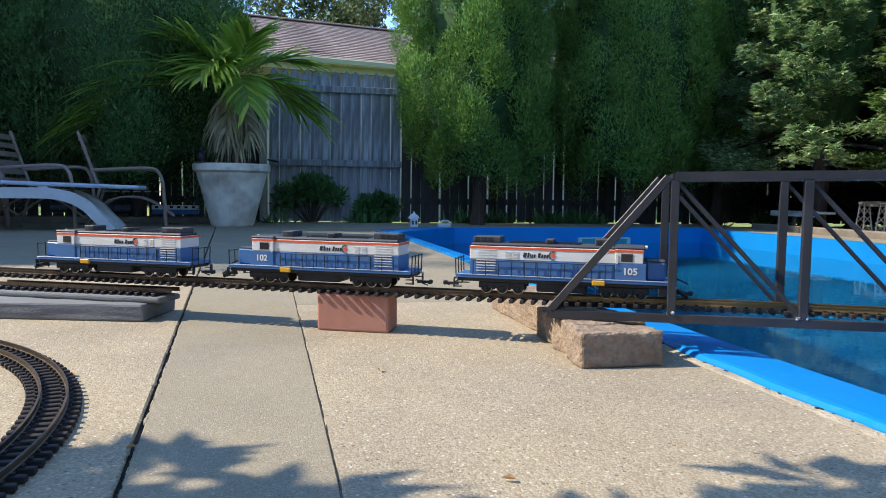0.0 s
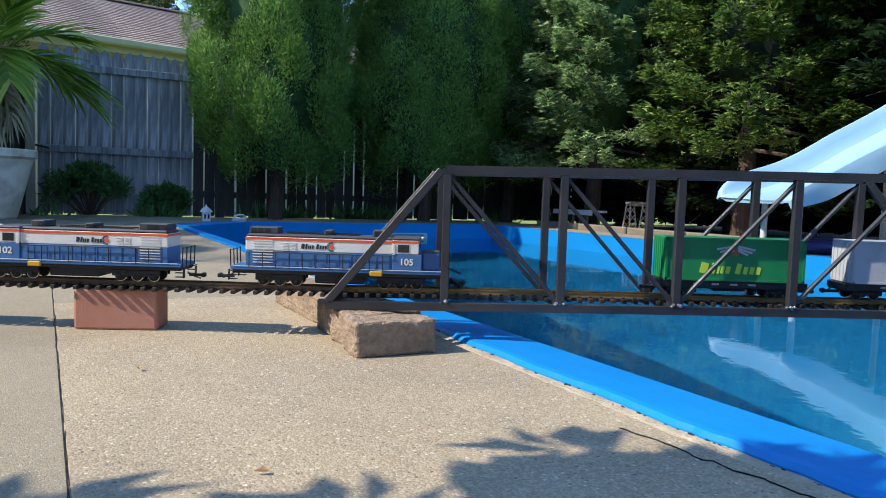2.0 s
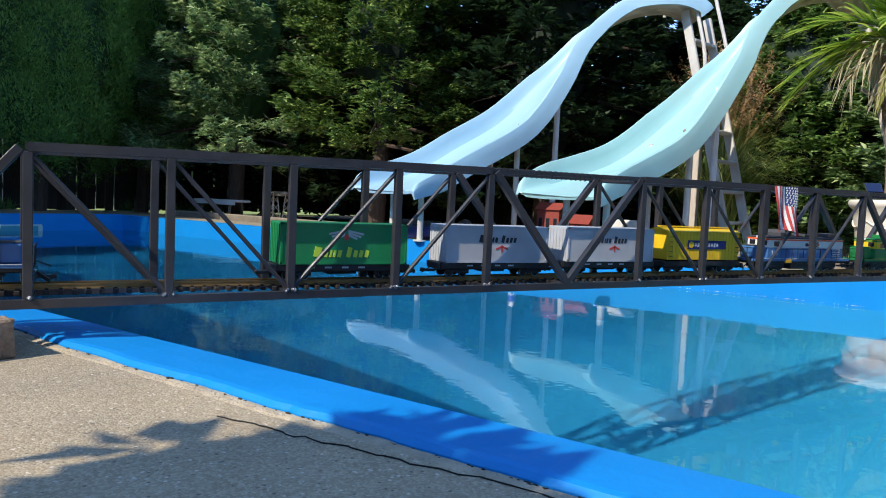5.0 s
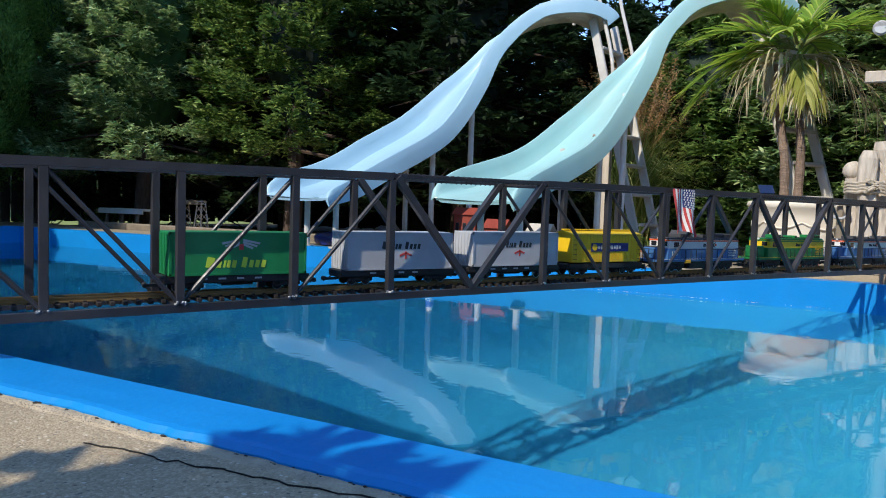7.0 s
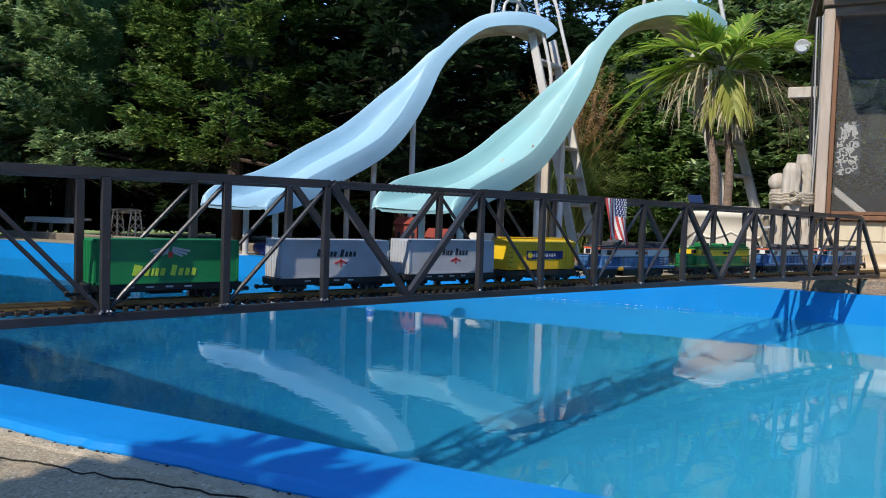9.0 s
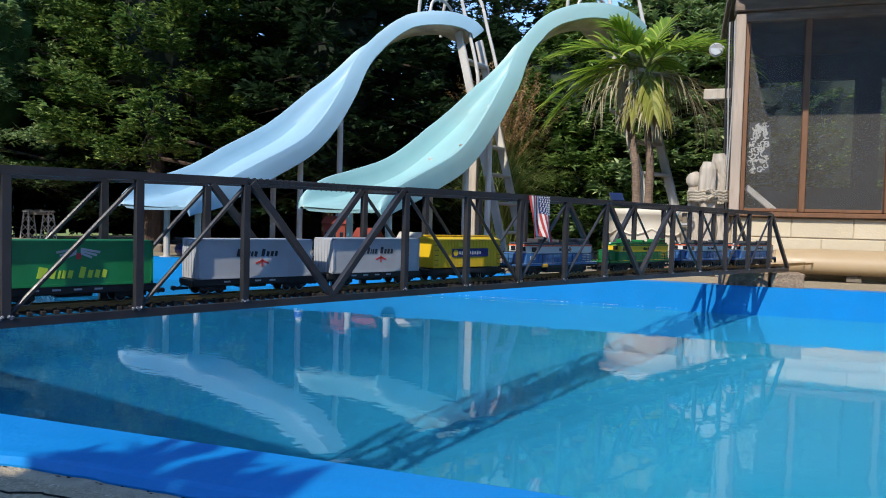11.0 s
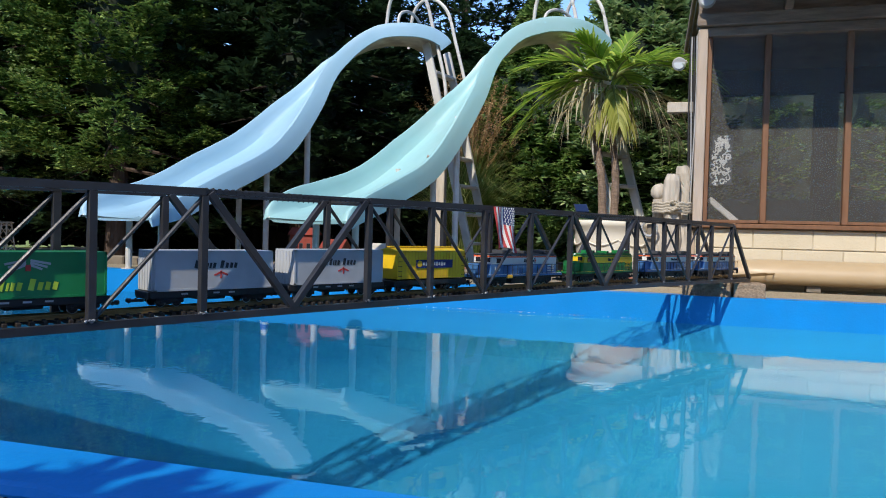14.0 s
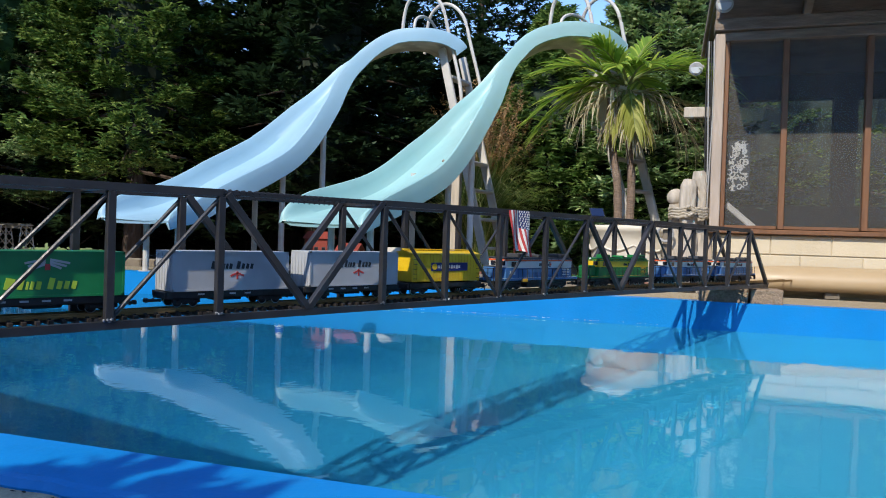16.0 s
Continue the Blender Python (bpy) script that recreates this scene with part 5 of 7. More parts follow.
for k in range(10):
    u = -0.49 - 0.58 * (k - 1)
    wn_ = part("window", slab(bmesh.new(), 0.02, 0.055, u - 0.585 + 0.028, min(u - 0.028, -0.085), 0.52, 0.545, 0.003), M_TRIM, hs)
    part("mullion", slab(bmesh.new(), 0.0, 0.07, u - 0.585 - 0.022, u - 0.585 + 0.022, 0.52, WT, 0.004), M_TRIM, hs)
    part("pane", slab(bmesh.new(), 0.034, 0.037, u - 0.585 + 0.02, min(u - 0.02, -0.06), 0.54, WT), M_SCREEN, wn_, "grey insect screen")
part("first_jamb", slab(bmesh.new(), 0.0, 0.07, -0.082, -0.048, 0.52, WT, 0.004), M_TRIM, hs)
part("head_beam", slab(bmesh.new(), -0.02, 0.12, -LEN, 0.02, WT, WT + 0.075, 0.006), M_BEAM, hs)
part("lintel", slab(bmesh.new(), -0.055, 0.12, -LEN, 0.04, WT + 0.078, WT + 0.175, 0.006), M_BEAM, hs)
part("fascia", slab(bmesh.new(), 0.0, 0.13, -LEN, 0.03, WT + 0.18, WT + 0.37, 0.006), M_BEAM, hs)
for k in range(8):
    u = -0.62 - 0.72 * k
    part("rafter_bracket", bar(bmesh.new(), (0.0, u, WT + 0.18), (-0.40, u, WT + 0.40), 0.06, 0.07, 0.006), M_BEAM, hs)
part("eave", slab(bmesh.new(), -1.2, 4.3, -LEN - 0.1, 0.03, WT + 0.40, WT + 0.46, 0.006), M_BEAM, hs)
part("roof", slab(bmesh.new(), -1.25, 4.4, -LEN - 0.2, 0.06, WT + 0.464, WT + 0.55, 0.01), M_SHINGLE, hs)
# porch interior, its dimness put into near-black walls and floor
part("porch_floor", slab(bmesh.new(), 0.18, 4.2, -LEN, -0.17, 0.0, 0.1), M_DIMWALL, hs)
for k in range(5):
    part("back_pier", slab(bmesh.new(), 3.1, 3.25, -0.3 - 1.25 * k - 0.12, -0.3 - 1.25 * k + 0.12, 0.1, 2.4), M_DIMWALL, hs)
part("back_sill", slab(bmesh.new(), 3.1, 3.25, -LEN, -0.17, 0.1, 0.88), M_DIMWALL, hs)
part("back_head", slab(bmesh.new(), 3.1, 3.25, -LEN, -0.17, 2.12, 2.4), M_DIMWALL, hs)
part("side_frame", slab(bmesh.new(), 0.9, 3.0, -0.15, -0.02, 0.48, 2.38), M_DIMWALL, hs)
part("end_wall", slab(bmesh.new(), 0.18, 3.25, -LEN - 0.1, -LEN, 0.0, 2.4), M_DIMWALL, hs)
# patterned towel and a pale handle inside
towel = thing("towel", pool_pose(HN + 0.16, HU - 0.19, 1.0), "black towel with a white scroll pattern hanging inside the screen", "towel")
part("cloth", slab(bmesh.new(), 0, 0.012, -0.085, 0.085, -0.17, 0.24, 0.004), M_DARKLET, towel)
tw = bmesh.new()
for k in range(70):
    z = rnd.uniform(-0.16, 0.22)
    a, r = rnd.uniform(-1, 1) * (0.072 - 0.10 * max(0.0, z - 0.02)), rnd.uniform(0.008, 0.022)
    s0, s1 = rnd.uniform(0, 360), rnd.uniform(140, 300)
    tube(tw, [(-0.003, a + r * math.cos(radians(s0 + s1 * q / 8)), z + r * math.sin(radians(s0 + s1 * q / 8))) for q in range(9)], 0.0055, 4)
part("scroll_pattern", tw, M_WHITE, towel)
single("boat_paddle", bar(bmesh.new(), (0, 0.0, 0.0), (0, -0.22, -0.19), 0.02, 0.05, 0.006), M_ALU, pool_pose(HN + 0.16, HU - 0.10, 0.72), "pale flat paddle leaning inside the screen", "paddle")
M_LAMPGREY = mat("grey cast lamp housing", (0.36, 0.36, 0.35), 0.5, 0.1, vary=0.15, scale=20)
# flood lamps, wires and a beam by the corner
for n, u, z, r in ((HN - 0.12, HU - 0.02, 2.26, 0.06), (HN + 0.02, HU + 0.17, 1.80, 0.05)):
    fl = thing("flood_lamp", pool_pose(n, u, z), "round grey outdoor flood lamp on the house corner", "flood lamp", "flood lamps")
    hsg = lathe(bmesh.new(), ((r * 0.45, 0.10), (r * 0.7, 0.05), (r * 1.05, 0.0), (r * 1.1, -0.02), (r * 0.9, -0.02)), 20)
    part("housing", hsg, M_LAMPGREY, fl, smooth=True).rotation_euler = (0, radians(80), 0)
    part("lens", disc(bmesh.new(), (-0.022, 0, 0), (-0.018, 0, 0), r * 0.85, 20), mat("lamp glass", (0.50, 0.53, 0.54), 0.15), fl)
    part("bracket", bar(bmesh.new(), (0.08, 0, 0), (0.14, -0.06 if z < 2 else 0, 0.05), 0.03, 0.03, 0.004), M_ALU, fl)
single("wooden_beam", box(bmesh.new(), (0, 0.14, 0), (0.06, 0.22, 0.085), None, 0.006), M_POST, pool_pose(HN + 0.10, HU + 0.0, 1.46), "short pale wooden beam sticking out from the house corner", "beam")
for k in range(4):
    pts = [(0.0 + 0.01 * k, 0.04 + 0.012 * k + 0.01 * math.sin(z * 3 + k), z) for z in [0.02 + 0.2 * q for q in range(11)]]
    single("cable", tube(bmesh.new(), pts, 0.006, 6), M_LBLACK if k % 2 else M_LAMPGREY, pool_pose(HN + 0.02, HU), "thin cable running up the house corner", "cable", "corner cables")

# tan upturned hull along the base of the house
hull = bmesh.new()
prof = [(-0.02, 0.045), (-0.10, 0.05), (-0.16, 0.075), (-0.185, 0.12), (-0.17, 0.17), (-0.13, 0.21), (-0.10, 0.222), (-0.02, 0.238), (0.0, 0.24), (0.0, 0.045)]
rows_ = []
for k in range(41):
    u = 0.42 - 4.9 * k / 40
    s = 1.0 if k > 3 else (0.35, 0.7, 0.9, 0.97)[k]
    rows_.append([hull.verts.new((x * s, u, 0.045 + (z - 0.045) * (0.6 + 0.4 * s))) for x, z in prof])
for r0, r1 in zip(rows_, rows_[1:]):
    for k in range(len(prof)):
        hull.faces.new((r0[k], r0[(k + 1) % len(prof)], r1[(k + 1) % len(prof)], r1[k]))
hull.faces.new(rows_[0])
hull.faces.new(rows_[-1])
cn = thing("upturned_boat", pool_pose(HN - 0.03, HU - 0.55), "long smooth tan boat hull lying against the house base", "boat")
part("hull", hull, M_TAN, cn, smooth=True)
for u in (-0.3, -2.4, -4.2):
    part("chock", slab(bmesh.new(), -0.11, -0.02, u - 0.05, u + 0.05, 0.0, 0.05, 0.004), M_TIMBER, cn)

# rope-bound pilings by the corner
pil = thing("piling_ornament", pool_pose(HN - 0.02, HU + 0.19), "three pale wooden pilings bound with thick rope", "garden ornament")
for x, y, h, r in ((0, 0.0, 0.90, 0.070), (0.09, -0.085, 0.98, 0.064), (0.10, 0.075, 0.80, 0.066)):
    lg = bmesh.new()
    tube(lg, [(x + 0.012 * math.sin(z * 7 + y * 40), y + 0.010 * math.sin(z * 11 + x * 30) + 0.05 * (y + x * 0.3) * z, z) for z in [h * q / 16 for q in range(17)]], r, 18, True, [r * (1.08 - 0.16 * q / 16 - (0.22 if q == 16 else 0)) for q in range(17)])
    for v in lg.verts:
        w = noise.noise_vector(Vector((v.co.x * 38, v.co.y * 38, v.co.z * 9)))
        v.co += Vector((w.x, w.y, 0.4 * w.z)) * 0.011
    part("piling", lg, M_POST, pil, smooth=False)
for k in range(4):
    z = 0.60 + 0.022 * k
    part("rope", tube(bmesh.new(), [(0.055 + 0.15 * math.cos(radians(a)), -0.005 + 0.15 * math.sin(radians(a)), z + 0.006 * math.sin(a)) for a in range(0, 361, 15)], 0.0125, 7, False), M_ROPE, pil)
part("rope_knot", tube(bmesh.new(), [(-0.10 + 0.035 * math.cos(q * 1.1), -0.02 + 0.04 * math.sin(q * 1.7), 0.64 + 0.045 * math.sin(q * 0.9)) for q in range(26)], 0.011, 6), M_ROPE, pil)
sh = bmesh.new()
bmesh.ops.create_uvsphere(sh, u_segments=20, v_segments=12, radius=0.070)
for v in sh.verts:
    v.co.x *= 0.8
    v.co *= 1 + 0.06 * noise.noise(v.co * 30)
shell = single("stone_ball", sh, M_POST, pool_pose(HN + 0.07, HU + 0.29, 0.765), "pale rough stone ball on a low post", "garden ornament", smooth=True)
single("ball_post", tube(bmesh.new(), ((0, 0, 0), (0, 0, 0.705)), 0.05, 12), M_POST, pool_pose(HN + 0.07, HU + 0.29), "short pale wooden post under a stone ball", "post")
hose = bmesh.new()
for k in range(1):
    tube(hose, [(0.012 * k, 0.06 * math.cos(radians(a)), 0.06 + 0.012 * k + 0.06 * math.sin(radians(a))) for a in range(0, 361, 20)], 0.011, 7, False)
single("hose", hose, M_LAMPGREY, pool_pose(HN - 0.06, HU + 0.36, 0.40), "coiled dark garden hose hanging beside the pilings", "hose")
single("hose_post", bar(bmesh.new(), (0, 0, 0), (0, 0, 0.5), 0.04, 0.04, 0.004), M_TIMBER, pool_pose(HN + 0.0, HU + 0.36), "short grey timber post carrying the hose", "post")

# ---- big pots ----
pot = thing("planter_pot", pool_pose(-1.24, 7.2), "large square-rimmed off-white cast planter, stained, on the deck", "planter")
po = bmesh.new()
lathe(po, ((0.235, 0), (0.25, 0.02), (0.40, 0.60), (0.405, 0.63), (0.445, 0.655), (0.45, 0.72), (0.44, 0.735), (0.40, 0.735), (0.38, 0.66), (0.05, 0.65)), 40)
part("body", po, M_POT, pot, smooth=False)
part("soil", lathe(bmesh.new(), ((0.375, 0.655), (0.36, 0.675), (0.05, 0.69)), 20), M_SOIL, pot)
bd = bmesh.new()
bmesh.ops.create_uvsphere(bd, u_segments=14, v_segments=10, radius=0.055, matrix=Matrix.Translation((0, 0, 0.07)) @ Matrix.Diagonal((1, 0.8, 1.25, 1)))
bmesh.ops.create_uvsphere(bd, u_segments=12, v_segments=8, radius=0.035, matrix=Matrix.Translation((0.01, -0.02, 0.15)))
box(bd, (0, 0, 0.012), (0.09, 0.07, 0.024), None, 0.006)
single("pot_ornament", bd, M_LBLACK, pool_pose(-1.24 - 0.32, 6.92, 0.735), "small dark garden figure sitting on the planter rim", "garden ornament", smooth=True)

urn = thing("planter_urn", pool_pose(6.15, -1.66) @ Matrix.Diagonal((1.25, 1.25, 1.0, 1)), "large round cream urn planter with moulded swags", "planter")
ur = bmesh.new()
lathe(ur, ((0.25, 0), (0.265, 0.02), (0.275, 0.06), (0.30, 0.22), (0.318, 0.38), (0.32, 0.44), (0.345, 0.47), (0.355, 0.50), (0.345, 0.525), (0.31, 0.525), (0.29, 0.46), (0.05, 0.45)), 44)
part("body", ur, M_POT2, urn, smooth=True)
sw = bmesh.new()
for k in range(8):
    a0 = 6.28319 * k / 8
    tube(sw, [(0.316 * math.cos(a0 + 0.78 * q / 8), 0.316 * math.sin(a0 + 0.78 * q / 8), 0.36 - 0.05 * math.sin(3.1416 * q / 8)) for q in range(9)], 0.007, 6)
part("swags", sw, M_POT2, urn)
part("soil", lathe(bmesh.new(), ((0.285, 0.455), (0.27, 0.475), (0.05, 0.48)), 20), M_SOIL, urn)

def plank_line(bm, pts, w, h):
    """A flat bent plank along points in the x-z plane."""
    rings = []
    for i, p in enumerate(pts):
        d = (pts[min(i + 1, len(pts) - 1)] - pts[max(i - 1, 0)]).normalized()
        up = Vector((-d.z, 0, d.x))
        rings.append([bm.verts.new(p + Vector((0, a * w / 2, 0)) + up * (b * h / 2)) for a, b in ((-1, -1), (1, -1), (1, 1), (-1, 1))])
    for r0, r1 in zip(rings, rings[1:]):
        for k in range(4):
            bm.faces.new((r0[k], r0[(k + 1) % 4], r1[(k + 1) % 4], r1[k]))
    bm.faces.new(rings[0])
    bm.faces.new(rings[-1])
    return bm


# ---- diving board, stored on the deck ----
db = thing("diving_board", pool_pose(-3.0, 6.2), "white diving board on a white arched stand, in shade", "diving board")
for y in (-0.22, 0.22):
    arch = curve_pts([(-2.3, y, 0.30), (-1.2, y, 0.355), (-0.2, y, 0.375), (0.20, y, 0.36), (0.42, y, 0.27), (0.56, y, 0.13), (0.68, y, 0.0)], 5)
    part("stand", plank_line(bmesh.new(), arch, 0.085, 0.105), M_WHITE, db)
part("stand_foot", slab(bmesh.new(), -2.4, -2.2, -0.26, 0.26, 0.0, 0.32, 0.01), M_WHITE, db)
bm = bmesh.new()
slab(bm, -2.6, 0.92, -0.22, 0.22, 0.445, 0.485, 0.012)
part("board", bm, mat("pale blue-white board", (0.50, 0.56, 0.66), 0.55, vary=0.1, scale=10), db).rotation_euler = (0, radians(1.6), 0)
part("fulcrum", box(bmesh.new(), (0.05, 0, 0.41), (0.10, 0.44, 0.06), None, 0.01), M_ALU, db)

# ---- patio chairs of brown tube ----
def patio_chair(m, label):
    ch = thing("patio_chair", m, label, "chair", "patio chairs")
    for y in (-0.29, 0.29):
        loop = curve_pts([(0.36, y, 0.0), (0.34, y, 0.42), (0.30, y, 0.60), (0.18, y, 0.655), (-0.25, y, 0.63), (-0.38, y, 0.62)], 6)
        part("arm_leg", tube(bmesh.new(), loop, 0.019, 8), M_RUST, ch)
        part("rear_leg", tube(bmesh.new(), ((-0.42, y, 0.0), (-0.30, y, 0.42), (-0.48, y, 0.98), (-0.50, y, 1.03)), 0.018, 8), M_RUST, ch)
        rock = curve_pts([(0.45, y, 0.13), (0.2, y, 0.30), (0.0, y, 0.34), (-0.2, y, 0.30), (-0.45, y, 0.12)], 5)
        part("brace", tube(bmesh.new(), rock, 0.012, 7), M_RUST, ch)
    for k in range(6):
        part("back_strap", box(bmesh.new(), (-0.33 - 0.032 * k, 0, 0.50 + 0.092 * k), (0.008, 0.58, 0.052)), M_RUST, ch)
    for k in range(6):
        part("seat_strap", box(bmesh.new(), (0.28 - 0.11 * k, 0, 0.40), (0.06, 0.57, 0.008)), M_RUST, ch)
    return ch


patio_chair(pool_pose(-2.32, 6.95, 0, 8), "brown tubular metal patio chair with strap seat, in shade")
patio_chair(pool_pose(-3.05, 6.55, 0, -6), "brown tubular metal patio chair with strap seat, in shade")
patio_chair(pool_pose(-3.95, 6.9, 0, 20), "brown tubular metal patio chair with strap seat, in shade")

# ---- model railway cars on the far garden track ----
far = thing("far_track", pool_pose(-2.6, 7.95), "dark garden railway track on a low timber ledge by the fence", "railway track")
part("ledge", slab(bmesh.new(), -3.0, 1.15, -0.09, 0.09, 0.0, 0.075, 0.006), M_TIMBER, far)
for s in (-0.0235, 0.0235):
    part("rail", slab(bmesh.new(), -3.0, 1.15, s - 0.003, s + 0.003, 0.075, 0.09), M_RAILDARK, far)
co = thing("model_coach", pool_pose(-1.98, 7.95, 0.09), "blue and white model railway coach on the far track", "model wagon")
part("body_lower", slab(bmesh.new(), -0.28, 0.28, -0.055, 0.055, 0.025, 0.085, 0.003), M_LBLUE, co)
part("body_upper", slab(bmesh.new(), -0.28, 0.28, -0.055, 0.055, 0.085, 0.14, 0.003), M_LWHITE, co)
for k in range(6):
    part("window", box(bmesh.new(), (-0.22 + 0.088 * k, -0.0555, 0.115), (0.04, 0.002, 0.028)), M_WINDOW, co)
for x in (-0.18, 0.18):
    part("truck", box(bmesh.new(), (x, 0, 0.013), (0.09, 0.07, 0.026)), M_LBLACK, co)
for k in range(2):
    tk = thing("model_tank_wagon", pool_pose(-2.72 - 0.5 * k, 7.95, 0.09), "dark grey model tank wagon on the far track", "model wagon", "tank wagons")
    part("tank", tube(bmesh.new(), [(x, 0, 0.095) for x in (-0.215, -0.205, 0.205, 0.215)], 0.055, 18, True, [0.035, 0.055, 0.055, 0.035]), M_LROOF, tk, smooth=False)
    part("band", tube(bmesh.new(), ((-0.02, 0, 0.095), (0.02, 0, 0.095)), 0.0565, 18), M_LBLACK, tk)
    for x in (-0.13, 0.13):
        part("truck", box(bmesh.new(), (x, 0, 0.02), (0.09, 0.07, 0.04)), M_LBLACK, tk)

# ---- small things by the pool ----
lan = thing("garden_lantern", pool_pose(0.92, 6.95), "small white lantern house standing by the fence bed", "garden ornament")
part("body", slab(bmesh.new(), -0.045, 0.045, -0.045, 0.045, 0.0, 0.11, 0.004), M_WHITE, lan)
part("roof", lathe(bmesh.new(), ((0.075, 0.11), (0.05, 0.145), (0.012, 0.175), (0.004, 0.2)), 4), M_WHITE, lan)
for s in (-0.02, 0.02):
    part("window", box(bmesh.new(), (s, -0.046, 0.06), (0.02, 0.003, 0.05)), M_WINDOW, lan)
bmx = bmesh.new()
box(bmx, (0, 0, 0.03), (0.16, 0.06, 0.05), None, 0.01)
tube(bmx, ((-0.05, 0, 0.05), (-0.02, 0, 0.09), (0.05, 0, 0.09), (0.09, 0, 0.045)), 0.012, 6)
single("ladder_socket", bmx, M_ALU, pool_pose(1.25, U1 + 0.12, 0.0), "small pale metal fitting on the pool edge", "pool fitting")
bn = thing("garden_bench", pool_pose(5.9, 6.45), "low white-topped bench on three dark trestles by the fence", "bench")
for k in (0, 1):
    part("top_board", slab(bmesh.new(), 0.002 + 0.125 * k, 0.12 + 0.125 * k, -0.46, 0.46, 0.215, 0.245, 0.006), M_WHITE, bn)
part("front_rail", slab(bmesh.new(), -0.02, 0.0, -0.44, 0.44, 0.175, 0.24, 0.004), M_WHITE, bn, "white front rail")
for y in (-0.30, 0.0, 0.30):
    for x in (0.03, 0.21):
        part("leg", bar(bmesh.new(), (x + (x - 0.12) * 0.3, y, 0.0), (x, y, 0.213), 0.03, 0.03), M_TIMBER, bn)


def tower(m):
    tw_ = thing("model_trestle_tower", m, "small pale wooden lattice tower of the garden railway", "model tower", "model towers")
    for sx in (-1, 1):
        for sy in (-1, 1):
            part("leg", bar(bmesh.new(), (sx * 0.065, sy * 0.065, 0), (sx * 0.035, sy * 0.035, 0.36), 0.014, 0.014), M_POST, tw_)
    for k in range(4):
        z, w = 0.02 + 0.1 * k, 0.065 - 0.0083 * k
        w2 = w - 0.0083
        for sy in (-1, 1):
            part("brace", bar(bmesh.new(), (-w, sy * w, z), (w2, sy * w2, min(z + 0.1, 0.36)), 0.008, 0.008), M_POST, tw_)
            part("brace", bar(bmesh.new(), (w, sy * w, z), (-w2, sy * w2, min(z + 0.1, 0.36)), 0.008, 0.008), M_POST, tw_)
    part("cap", slab(bmesh.new(), -0.05, 0.05, -0.05, 0.05, 0.36, 0.375), M_POST, tw_)
    return tw_


t1 = tower(pool_pose(6.2, 5.60, 0.0))
copy_thing(t1, pool_pose(6.2, 5.29, 0.0))
md = thing("model_bridge_deck", pool_pose(6.2, 5.445, 0.376), "small dark model bridge deck resting across two lattice towers", "model bridge")
part("deck", slab(bmesh.new(), -0.035, 0.035, -0.20, 0.20, 0.0, 0.012, 0.002), M_TIMBER, md)
for x in (-0.034, 0.034):
    part("girder", slab(bmesh.new(), x - 0.005, x + 0.005, -0.105, 0.105, -0.05, -0.001), M_TIMBER, md)

boat = thing("inflatable_boat", pool_pose(5.2, 2.05, 0, -60), "navy blue inflatable boat lying on the deck by the slides", "inflatable boat")
ring = [(0.42 * math.cos(radians(a)) , 0.24 * math.sin(radians(a)), 0.06) for a in range(0, 361, 15)]
part("tube", tube(bmesh.new(), ring, 0.06, 10, False), M_NAVY, boat, smooth=True)
part("floor", slab(bmesh.new(), -0.38, 0.38, -0.2, 0.2, 0.012, 0.03), M_NAVY, boat)
part("seat", tube(bmesh.new(), [(0.16, y, 0.13) for y in (-0.2, -0.15, 0.15, 0.2)], 0.07, 10, True, [0.03, 0.07, 0.07, 0.03]), M_LROOF, boat, smooth=True)
ln = thing("model_lighthouse", pool_pose(5.12, 1.27), "small white and blue model lighthouse on the deck", "garden ornament")
part("base", lathe(bmesh.new(), ((0.062, 0), (0.056, 0.03), (0.036, 0.085)), 18), M_WHITE, ln)
part("band", lathe(bmesh.new(), ((0.040, 0.085), (0.034, 0.135)), 18), mat("bright blue plastic", (0.02, 0.06, 0.42), 0.4), ln)
part("top", lathe(bmesh.new(), ((0.03, 0.135), (0.03, 0.16), (0.01, 0.18)), 18), M_WHITE, ln)


def model_house(m, w, d, h, color, label, roofc):
    mh = thing("model_building", m, label, "model building", "model buildings")
    part("body", slab(bmesh.new(), -d / 2, d / 2, -w / 2, w / 2, 0, h, 0.003), color, mh)
    rb = bmesh.new()
    vv = [rb.verts.new(p) for y in (-w / 2 - 0.02, w / 2 + 0.02) for p in ((-d / 2 - 0.02, y, h - 0.004), (0, y, h + d * 0.42), (d / 2 + 0.02, y, h - 0.004))]
    rb.faces.new(vv[0:3])
    rb.faces.new(vv[3:6])
    for a, b in ((0, 1), (1, 2), (2, 0)):
        rb.faces.new((vv[a], vv[b], vv[b + 3], vv[a + 3]))
    part("roof", rb, roofc, mh)
    for k in range(3):
        part("window", box(bmesh.new(), (-d / 2 - 0.001, -w / 2 + w * (k + 0.5) / 3, h * 0.55), (0.004, w * 0.14, h * 0.32)), M_WINDOW, mh)
        part("window_frame", box(bmesh.new(), (-d / 2 - 0.0005, -w / 2 + w * (k + 0.5) / 3, h * 0.55), (0.003, w * 0.165, h * 0.36)), M_LROOF, mh)
    return mh


model_house(pool_pose(5.98, 1.34, 0.02), 0.24, 0.16, 0.31, M_RED, "tall barn-red model tower house in the railway bed", M_RED)
model_house(pool_pose(5.95, 1.00, 0.02), 0.20, 0.20, 0.19, M_RED, "barn-red model farm building in the garden railway bed", M_RED)
model_house(pool_pose(5.95, 0.55, 0.02), 0.20, 0.16, 0.18, M_RED, "small red model station with a grey roof", M_ALU)
